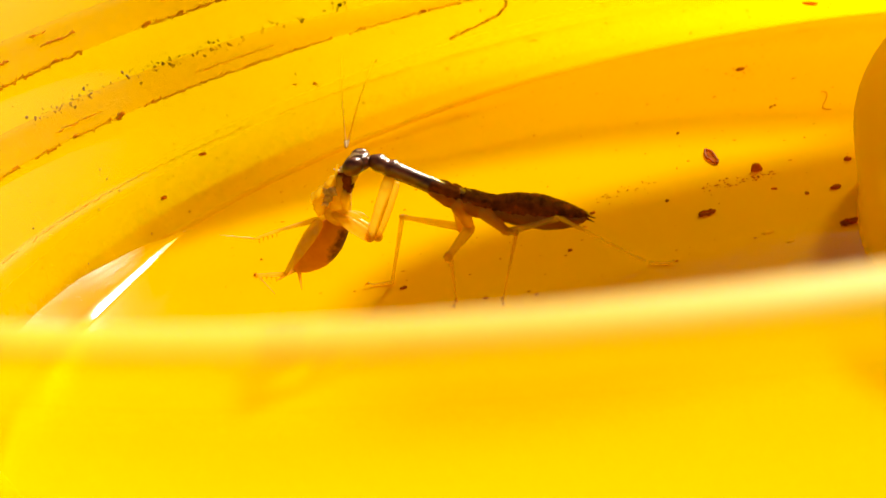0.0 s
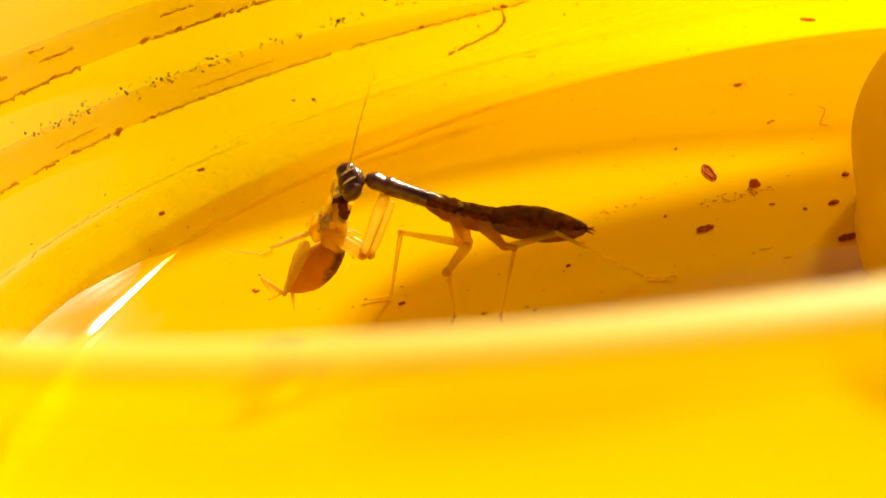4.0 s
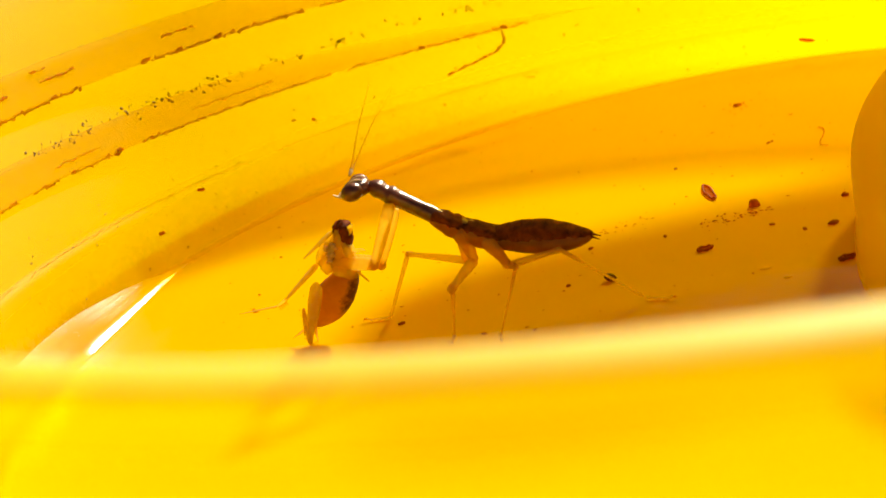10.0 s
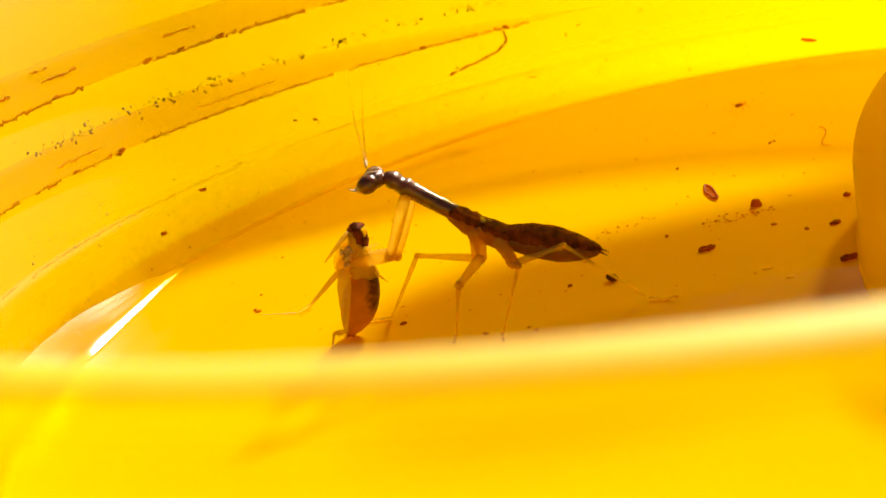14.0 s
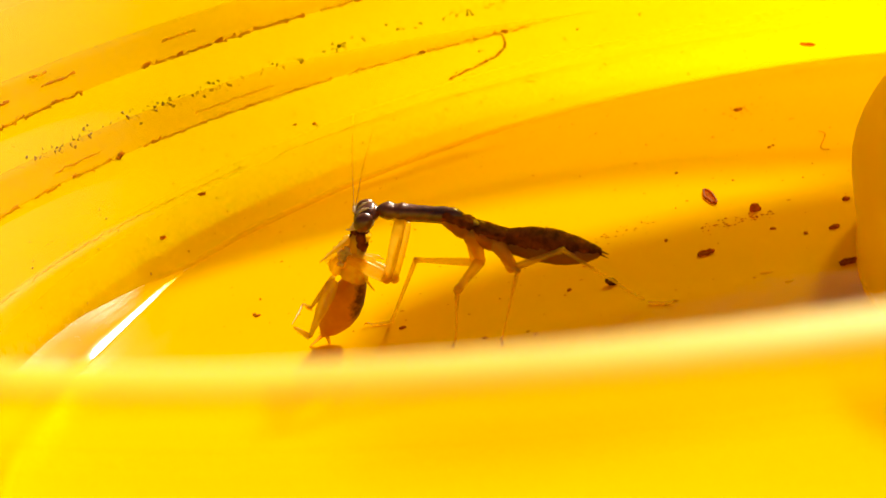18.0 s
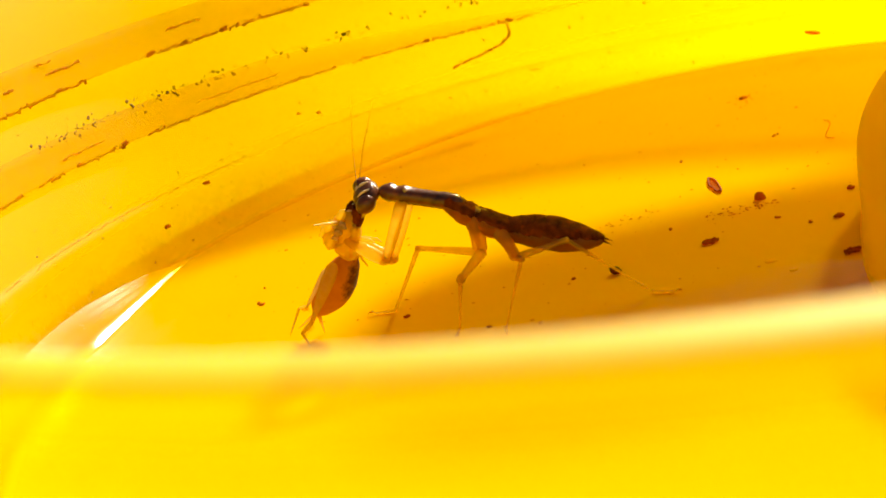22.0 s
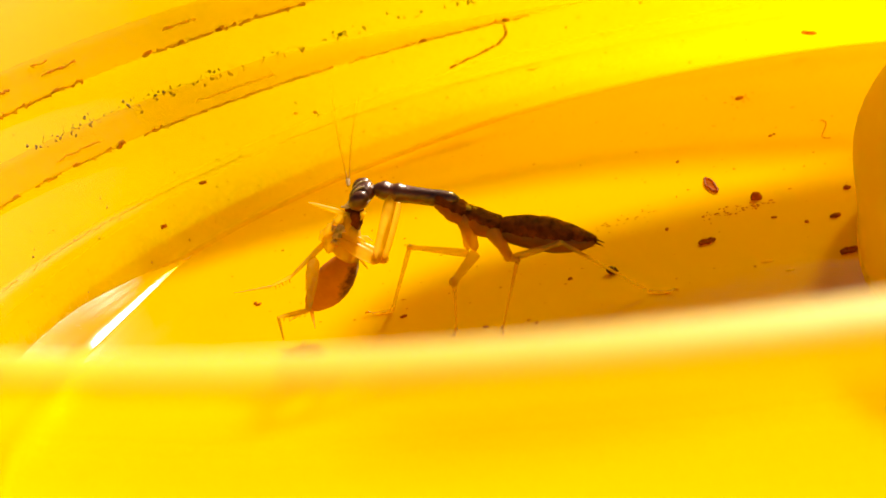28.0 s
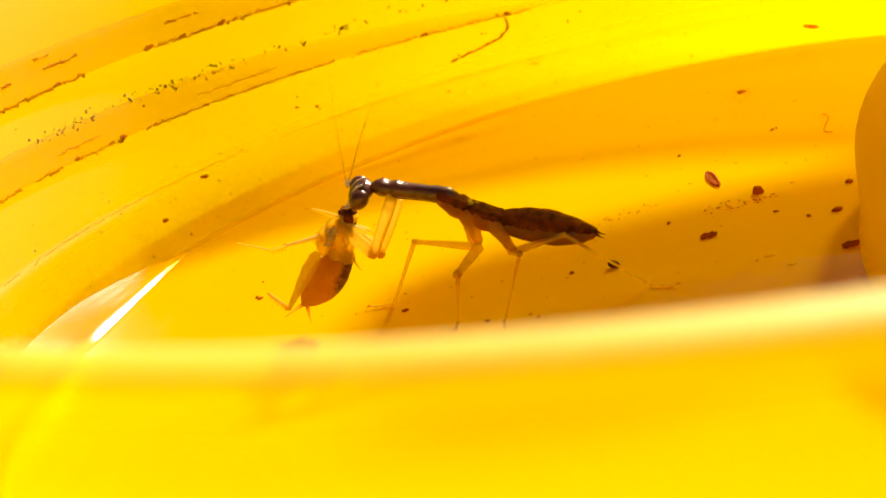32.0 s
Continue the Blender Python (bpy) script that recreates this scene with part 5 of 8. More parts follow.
    walk(KEYED["fore_femur_far"], [
        (0, bone(-7.50, 0.78, 5.13, -9.87, 0.96, 7.04)), (1, bone(-7.67, 0.78, 5.22, -9.90, 0.96, 7.07)), (2, bone(-7.83, 0.78, 5.16, -10.07, 0.96, 7.01)), (3,
        bone(-7.64, 0.78, 5.04, -10.22, 0.96, 7.08)), (3.5, bone(-7.87, 0.78, 4.97, -10.32, 0.96, 7.00)), (5.5, bone(-8.08, 0.78, 5.13, -10.44, 0.96, 6.89)), (6,
        bone(-7.54, 0.78, 4.75, -10.63, 0.96, 6.14)), (7, bone(-7.51, 0.78, 4.75, -10.35, 0.96, 6.57)), (8, bone(-7.12, 0.78, 5.13, -10.74, 0.96, 6.38)), (9, bone(-6.77,
        0.78, 5.49, -10.59, 0.96, 6.31)), (10, bone(-6.84, 0.78, 5.80, -10.90, 0.96, 6.65)), (11, bone(-6.39, 0.78, 6.48, -10.51, 0.96, 7.19)), (12, bone(-5.27, 0.78,
        6.75, -9.64, 0.96, 6.74)), (13, bone(-5.31, 0.78, 6.57, -9.66, 0.96, 6.66)), (14, bone(-5.49, 0.78, 6.44, -9.37, 0.96, 6.47)), (14.5, bone(-5.46, 0.78, 6.59,
        -9.57, 0.96, 6.65)), (16.5, bone(-5.46, 0.78, 6.56, -9.87, 0.96, 6.45)), (17, bone(-5.59, 0.78, 5.92, -9.30, 0.96, 6.07)), (17.5, bone(-5.88, 0.78, 5.18, -8.97,
        0.96, 6.12)), (18, bone(-6.03, 0.78, 4.88, -8.55, 0.96, 6.51)), (19, bone(-6.33, 0.78, 4.84, -8.48, 0.96, 6.42)), (20, bone(-6.32, 0.78, 4.88, -8.77, 0.96,
        6.24)), (21, bone(-6.53, 0.78, 5.45, -9.00, 0.96, 7.87)), (22, bone(-6.41, 0.78, 5.43, -9.21, 0.96, 7.34)), (23, bone(-6.32, 0.78, 5.38, -9.40, 0.96, 7.33)), (24,
        bone(-6.13, 0.78, 5.41, -8.87, 0.96, 7.11)), (25, bone(-6.30, 0.78, 5.58, -9.18, 0.96, 7.15)), (25.5, bone(-6.39, 0.78, 5.61, -9.35, 0.96, 7.43)), (27.5,
        bone(-6.71, 0.78, 5.58, -9.54, 0.96, 7.39)), (28, bone(-6.90, 0.78, 5.59, -9.49, 0.96, 7.38)), (29, bone(-6.90, 0.78, 5.30, -9.39, 0.96, 7.07)), (30, bone(-6.98,
        0.78, 5.25, -9.65, 0.96, 7.30)), (30.5, bone(-7.22, 0.78, 5.26, -9.12, 0.96, 7.47)), (31, bone(-7.21, 0.78, 5.63, -9.16, 0.96, 7.59)), (32, bone(-7.29, 0.78,
        5.60, -9.42, 0.96, 7.83))])
    walk(KEYED["mid_femur_far"], [
        (0, bone(-0.43, 0.50, 5.24, -5.37, 1.60, 6.23)), (1, bone(-0.43, 0.50, 5.24, -5.37, 1.60, 6.23)), (2, bone(-0.43, 0.50, 5.24, -5.37, 1.60, 6.23)), (3, bone(-0.43,
        0.50, 5.24, -5.37, 1.60, 6.23)), (3.5, bone(-0.43, 0.50, 5.24, -5.37, 1.60, 6.23)), (5.5, bone(-0.34, 0.50, 5.25, -5.29, 1.60, 6.20)), (6, bone(-0.32, 0.50, 5.26,
        -5.27, 1.60, 6.19)), (7, bone(-0.28, 0.50, 5.27, -5.23, 1.60, 6.18)), (8, bone(-0.23, 0.50, 5.28, -5.20, 1.60, 6.16)), (9, bone(-0.04, 0.50, 5.31, -5.02, 1.60,
        6.10)), (10, bone(0.21, 0.50, 5.36, -4.79, 1.60, 6.01)), (11, bone(0.46, 0.50, 5.41, -4.56, 1.60, 5.92)), (12, bone(0.84, 0.50, 5.48, -4.22, 1.60, 5.79)), (13,
        bone(0.84, 0.50, 5.48, -4.22, 1.60, 5.79)), (14, bone(0.84, 0.50, 5.48, -4.22, 1.60, 5.79)), (14.5, bone(0.84, 0.50, 5.48, -4.22, 1.60, 5.79)), (16.5, bone(0.84,
        0.50, 5.48, -4.22, 1.60, 5.79)), (17, bone(0.84, 0.50, 5.48, -4.22, 1.60, 5.79)), (17.5, bone(0.82, 0.50, 5.48, -4.23, 1.60, 5.80)), (18, bone(0.81, 0.50, 5.48,
        -4.25, 1.60, 5.80)), (19, bone(0.78, 0.50, 5.47, -4.27, 1.60, 5.81)), (20, bone(0.71, 0.50, 5.46, -4.33, 1.60, 5.83)), (21, bone(0.65, 0.50, 5.45, -4.39, 1.60,
        5.86)), (22, bone(0.63, 0.50, 5.44, -4.41, 1.60, 5.86)), (23, bone(0.61, 0.50, 5.44, -4.43, 1.60, 5.87)), (24, bone(0.59, 0.50, 5.43, -4.45, 1.60, 5.88)), (25,
        bone(0.49, 0.50, 5.42, -4.53, 1.60, 5.91)), (25.5, bone(0.45, 0.50, 5.41, -4.58, 1.60, 5.93)), (27.5, bone(0.26, 0.50, 5.37, -4.75, 1.60, 5.99)), (28, bone(0.21,
        0.50, 5.36, -4.79, 1.60, 6.01)), (29, bone(0.40, 0.50, 5.40, -4.62, 1.60, 5.94)), (30, bone(0.27, 0.50, 5.37, -4.73, 1.60, 5.99)), (30.5, bone(0.32, 0.50, 5.38,
        -4.69, 1.60, 5.97)), (31, bone(0.37, 0.50, 5.39, -4.65, 1.60, 5.95)), (32, bone(0.46, 0.50, 5.41, -4.56, 1.60, 5.92))])
    walk(KEYED["mid_tibia_far"], [
        (0, bone(-5.37, 1.60, 6.23, -7.82, 2.20, 0.25)), (1, bone(-5.37, 1.60, 6.23, -7.82, 2.20, 0.25)), (2, bone(-5.37, 1.60, 6.23, -7.82, 2.20, 0.25)), (3, bone(-5.37,
        1.60, 6.23, -7.82, 2.20, 0.25)), (3.5, bone(-5.37, 1.60, 6.23, -7.82, 2.20, 0.25)), (5.5, bone(-5.29, 1.60, 6.20, -7.82, 2.20, 0.25)), (6, bone(-5.27, 1.60, 6.19,
        -7.82, 2.20, 0.25)), (7, bone(-5.23, 1.60, 6.18, -7.82, 2.20, 0.25)), (8, bone(-5.20, 1.60, 6.16, -7.82, 2.20, 0.25)), (9, bone(-5.02, 1.60, 6.10, -7.82, 2.20,
        0.25)), (10, bone(-4.79, 1.60, 6.01, -7.82, 2.20, 0.25)), (11, bone(-4.56, 1.60, 5.92, -7.82, 2.20, 0.25)), (12, bone(-4.22, 1.60, 5.79, -7.82, 2.20, 0.25)), (13,
        bone(-4.22, 1.60, 5.79, -7.82, 2.20, 0.25)), (14, bone(-4.22, 1.60, 5.79, -7.82, 2.20, 0.25)), (14.5, bone(-4.22, 1.60, 5.79, -7.82, 2.20, 0.25)), (16.5,
        bone(-4.22, 1.60, 5.79, -7.82, 2.20, 0.25)), (17, bone(-4.22, 1.60, 5.79, -7.82, 2.20, 0.25)), (17.5, bone(-4.23, 1.60, 5.80, -7.82, 2.20, 0.25)), (18,
        bone(-4.25, 1.60, 5.80, -7.82, 2.20, 0.25)), (19, bone(-4.27, 1.60, 5.81, -7.82, 2.20, 0.25)), (20, bone(-4.33, 1.60, 5.83, -7.82, 2.20, 0.25)), (21, bone(-4.39,
        1.60, 5.86, -7.82, 2.20, 0.25)), (22, bone(-4.41, 1.60, 5.86, -7.82, 2.20, 0.25)), (23, bone(-4.43, 1.60, 5.87, -7.82, 2.20, 0.25)), (24, bone(-4.45, 1.60, 5.88,
        -7.82, 2.20, 0.25)), (25, bone(-4.53, 1.60, 5.91, -7.82, 2.20, 0.25)), (25.5, bone(-4.58, 1.60, 5.93, -7.82, 2.20, 0.25)), (27.5, bone(-4.75, 1.60, 5.99, -7.82,
        2.20, 0.25)), (28, bone(-4.79, 1.60, 6.01, -7.82, 2.20, 0.25)), (29, bone(-4.62, 1.60, 5.94, -7.82, 2.20, 0.25)), (30, bone(-4.73, 1.60, 5.99, -7.82, 2.20,
        0.25)), (30.5, bone(-4.69, 1.60, 5.97, -7.82, 2.20, 0.25)), (31, bone(-4.65, 1.60, 5.95, -7.82, 2.20, 0.25)), (32, bone(-4.56, 1.60, 5.92, -7.82, 2.20, 0.25))])
    walk(KEYED["mid_femur_near"], [
        (0, bone(0.63, -0.50, 5.47, -0.90, -2.20, 4.17)), (1, bone(0.63, -0.50, 5.47, -0.90, -2.20, 4.17)), (2, bone(0.63, -0.50, 5.47, -0.90, -2.20, 4.17)), (3,
        bone(0.63, -0.50, 5.47, -0.90, -2.20, 4.17)), (3.5, bone(0.63, -0.50, 5.47, -0.90, -2.20, 4.17)), (5.5, bone(0.70, -0.50, 5.50, -0.85, -2.20, 4.19)), (6,
        bone(0.72, -0.50, 5.51, -0.84, -2.20, 4.19)), (7, bone(0.75, -0.50, 5.53, -0.82, -2.20, 4.20)), (8, bone(0.79, -0.50, 5.55, -0.79, -2.20, 4.21)), (9, bone(0.95,
        -0.50, 5.63, -0.69, -2.20, 4.24)), (10, bone(1.17, -0.50, 5.74, -0.55, -2.20, 4.28)), (11, bone(1.39, -0.50, 5.85, -0.41, -2.20, 4.33)), (12, bone(1.71, -0.50,
        6.02, -0.20, -2.20, 4.39)), (13, bone(1.71, -0.50, 6.02, -0.20, -2.20, 4.39)), (14, bone(1.71, -0.50, 6.02, -0.20, -2.20, 4.39)), (14.5, bone(1.71, -0.50, 6.02,
        -0.20, -2.20, 4.39)), (16.5, bone(1.71, -0.50, 6.02, -0.20, -2.20, 4.39)), (17, bone(1.71, -0.50, 6.02, -0.20, -2.20, 4.39)), (17.5, bone(1.70, -0.50, 6.01,
        -0.21, -2.20, 4.39)), (18, bone(1.68, -0.50, 6.01, -0.22, -2.20, 4.38)), (19, bone(1.66, -0.50, 5.99, -0.24, -2.20, 4.38)), (20, bone(1.60, -0.50, 5.97, -0.27,
        -2.20, 4.37)), (21, bone(1.55, -0.50, 5.94, -0.31, -2.20, 4.36)), (22, bone(1.53, -0.50, 5.93, -0.32, -2.20, 4.35)), (23, bone(1.51, -0.50, 5.92, -0.33, -2.20,
        4.35)), (24, bone(1.50, -0.50, 5.91, -0.34, -2.20, 4.35)), (25, bone(1.41, -0.50, 5.87, -0.39, -2.20, 4.33)), (25.5, bone(1.37, -0.50, 5.85, -0.42, -2.20, 4.32)),
        (27.5, bone(1.21, -0.50, 5.76, -0.52, -2.20, 4.29)), (28, bone(1.17, -0.50, 5.74, -0.55, -2.20, 4.28)), (29, bone(1.33, -0.50, 5.83, -0.45, -2.20, 4.31)), (30,
        bone(1.22, -0.50, 5.77, -0.52, -2.20, 4.29)), (30.5, bone(1.27, -0.50, 5.79, -0.49, -2.20, 4.30)), (31, bone(1.31, -0.50, 5.81, -0.46, -2.20, 4.31)), (32,
        bone(1.39, -0.50, 5.85, -0.41, -2.20, 4.33))])
    walk(KEYED["mid_tibia_near"], [
        (0, bone(-0.90, -2.20, 4.17, -1.24, -2.33, 0.10)), (1, bone(-0.90, -2.20, 4.17, -1.24, -2.33, 0.10)), (2, bone(-0.90, -2.20, 4.17, -1.24, -2.33, 0.10)), (3,
        bone(-0.90, -2.20, 4.17, -1.24, -2.33, 0.10)), (3.5, bone(-0.90, -2.20, 4.17, -1.24, -2.33, 0.10)), (5.5, bone(-0.85, -2.20, 4.19, -1.24, -2.33, 0.10)), (6,
        bone(-0.84, -2.20, 4.19, -1.24, -2.33, 0.10)), (7, bone(-0.82, -2.20, 4.20, -1.24, -2.33, 0.10)), (8, bone(-0.79, -2.20, 4.21, -1.24, -2.33, 0.10)), (9,
        bone(-0.69, -2.20, 4.24, -1.24, -2.33, 0.10)), (10, bone(-0.55, -2.20, 4.28, -1.24, -2.33, 0.10)), (11, bone(-0.41, -2.20, 4.33, -1.24, -2.33, 0.10)), (12,
        bone(-0.20, -2.20, 4.39, -1.24, -2.33, 0.10)), (13, bone(-0.20, -2.20, 4.39, -1.24, -2.33, 0.10)), (14, bone(-0.20, -2.20, 4.39, -1.24, -2.33, 0.10)), (14.5,
        bone(-0.20, -2.20, 4.39, -1.24, -2.33, 0.10)), (16.5, bone(-0.20, -2.20, 4.39, -1.24, -2.33, 0.10)), (17, bone(-0.20, -2.20, 4.39, -1.24, -2.33, 0.10)), (17.5,
        bone(-0.21, -2.20, 4.39, -1.24, -2.33, 0.10)), (18, bone(-0.22, -2.20, 4.38, -1.24, -2.33, 0.10)), (19, bone(-0.24, -2.20, 4.38, -1.24, -2.33, 0.10)), (20,
        bone(-0.27, -2.20, 4.37, -1.24, -2.33, 0.10)), (21, bone(-0.31, -2.20, 4.36, -1.24, -2.33, 0.10)), (22, bone(-0.32, -2.20, 4.35, -1.24, -2.33, 0.10)), (23,
        bone(-0.33, -2.20, 4.35, -1.24, -2.33, 0.10)), (24, bone(-0.34, -2.20, 4.35, -1.24, -2.33, 0.10)), (25, bone(-0.39, -2.20, 4.33, -1.24, -2.33, 0.10)), (25.5,
        bone(-0.42, -2.20, 4.32, -1.24, -2.33, 0.10)), (27.5, bone(-0.52, -2.20, 4.29, -1.24, -2.33, 0.10)), (28, bone(-0.55, -2.20, 4.28, -1.24, -2.33, 0.10)), (29,
        bone(-0.45, -2.20, 4.31, -1.24, -2.33, 0.10)), (30, bone(-0.52, -2.20, 4.29, -1.24, -2.33, 0.10)), (30.5, bone(-0.49, -2.20, 4.30, -1.24, -2.33, 0.10)), (31,
        bone(-0.46, -2.20, 4.31, -1.24, -2.33, 0.10)), (32, bone(-0.41, -2.20, 4.33, -1.24, -2.33, 0.10))])
    walk(KEYED["hind_femur_near"], [
        (0, bone(3.32, -0.50, 4.96, 4.61, -2.00, 5.29)), (1, bone(3.32, -0.50, 4.96, 4.61, -2.00, 5.29)), (2, bone(3.32, -0.50, 4.96, 4.61, -2.00, 5.29)), (3, bone(3.32,
        -0.50, 4.96, 4.61, -2.00, 5.29)), (3.5, bone(3.32, -0.50, 4.96, 4.61, -2.00, 5.29)), (5.5, bone(3.36, -0.50, 4.97, 4.62, -2.00, 5.31)), (6, bone(3.37, -0.50,
        4.98, 4.63, -2.00, 5.31)), (7, bone(3.38, -0.50, 4.98, 4.63, -2.00, 5.31)), (8, bone(3.40, -0.50, 4.99, 4.64, -2.00, 5.32)), (9, bone(3.48, -0.50, 5.03, 4.66,
        -2.00, 5.35)), (10, bone(3.58, -0.50, 5.07, 4.70, -2.00, 5.38)), (11, bone(3.68, -0.50, 5.12, 4.73, -2.00, 5.41)), (12, bone(3.83, -0.50, 5.19, 4.78, -2.00,
        5.47)), (13, bone(3.83, -0.50, 5.19, 4.78, -2.00, 5.47)), (14, bone(3.83, -0.50, 5.19, 4.78, -2.00, 5.47)), (14.5, bone(3.83, -0.50, 5.19, 4.78, -2.00, 5.47)),
        (16.5, bone(3.83, -0.50, 5.19, 4.78, -2.00, 5.47)), (17, bone(3.83, -0.50, 5.19, 4.78, -2.00, 5.47)), (17.5, bone(3.82, -0.50, 5.19, 4.78, -2.00, 5.46)), (18,
        bone(3.81, -0.50, 5.18, 4.78, -2.00, 5.46)), (19, bone(3.80, -0.50, 5.18, 4.77, -2.00, 5.46)), (20, bone(3.78, -0.50, 5.17, 4.76, -2.00, 5.45)), (21, bone(3.75,
        -0.50, 5.16, 4.76, -2.00, 5.44)), (22, bone(3.74, -0.50, 5.15, 4.75, -2.00, 5.44)), (23, bone(3.73, -0.50, 5.15, 4.75, -2.00, 5.43)), (24, bone(3.73, -0.50, 5.14,
        4.75, -2.00, 5.43)), (25, bone(3.69, -0.50, 5.13, 4.73, -2.00, 5.42)), (25.5, bone(3.67, -0.50, 5.12, 4.73, -2.00, 5.41)), (27.5, bone(3.59, -0.50, 5.08, 4.70,
        -2.00, 5.39)), (28, bone(3.58, -0.50, 5.07, 4.70, -2.00, 5.38)), (29, bone(3.65, -0.50, 5.11, 4.72, -2.00, 5.41)), (30, bone(3.60, -0.50, 5.09, 4.70, -2.00,
        5.39)), (30.5, bone(3.62, -0.50, 5.09, 4.71, -2.00, 5.40)), (31, bone(3.64, -0.50, 5.10, 4.72, -2.00, 5.40)), (32, bone(3.68, -0.50, 5.12, 4.73, -2.00, 5.41))])
    walk(KEYED["hind_tibia_near"], [
        (0, bone(4.61, -2.00, 5.29, 2.63, -2.71, 0.10)), (1, bone(4.61, -2.00, 5.29, 2.63, -2.71, 0.10)), (2, bone(4.61, -2.00, 5.29, 2.63, -2.71, 0.10)), (3, bone(4.61,
        -2.00, 5.29, 2.63, -2.71, 0.10)), (3.5, bone(4.61, -2.00, 5.29, 2.63, -2.71, 0.10)), (5.5, bone(4.62, -2.00, 5.31, 2.63, -2.71, 0.10)), (6, bone(4.63, -2.00,
        5.31, 2.63, -2.71, 0.10)), (7, bone(4.63, -2.00, 5.31, 2.63, -2.71, 0.10)), (8, bone(4.64, -2.00, 5.32, 2.63, -2.71, 0.10)), (9, bone(4.66, -2.00, 5.35, 2.63,
        -2.71, 0.10)), (10, bone(4.70, -2.00, 5.38, 2.63, -2.71, 0.10)), (11, bone(4.73, -2.00, 5.41, 2.63, -2.71, 0.10)), (12, bone(4.78, -2.00, 5.47, 2.63, -2.71,
        0.10)), (13, bone(4.78, -2.00, 5.47, 2.63, -2.71, 0.10)), (14, bone(4.78, -2.00, 5.47, 2.63, -2.71, 0.10)), (14.5, bone(4.78, -2.00, 5.47, 2.63, -2.71, 0.10)),
        (16.5, bone(4.78, -2.00, 5.47, 2.63, -2.71, 0.10)), (17, bone(4.78, -2.00, 5.47, 2.63, -2.71, 0.10)), (17.5, bone(4.78, -2.00, 5.46, 2.63, -2.71, 0.10)), (18,
        bone(4.78, -2.00, 5.46, 2.63, -2.71, 0.10)), (19, bone(4.77, -2.00, 5.46, 2.63, -2.71, 0.10)), (20, bone(4.76, -2.00, 5.45, 2.63, -2.71, 0.10)), (21, bone(4.76,
        -2.00, 5.44, 2.63, -2.71, 0.10)), (22, bone(4.75, -2.00, 5.44, 2.63, -2.71, 0.10)), (23, bone(4.75, -2.00, 5.43, 2.63, -2.71, 0.10)), (24, bone(4.75, -2.00, 5.43,
        2.63, -2.71, 0.10)), (25, bone(4.73, -2.00, 5.42, 2.63, -2.71, 0.10)), (25.5, bone(4.73, -2.00, 5.41, 2.63, -2.71, 0.10)), (27.5, bone(4.70, -2.00, 5.39, 2.63,
        -2.71, 0.10)), (28, bone(4.70, -2.00, 5.38, 2.63, -2.71, 0.10)), (29, bone(4.72, -2.00, 5.41, 2.63, -2.71, 0.10)), (30, bone(4.70, -2.00, 5.39, 2.63, -2.71,
        0.10)), (30.5, bone(4.71, -2.00, 5.40, 2.63, -2.71, 0.10)), (31, bone(4.72, -2.00, 5.40, 2.63, -2.71, 0.10)), (32, bone(4.73, -2.00, 5.41, 2.63, -2.71, 0.10))])
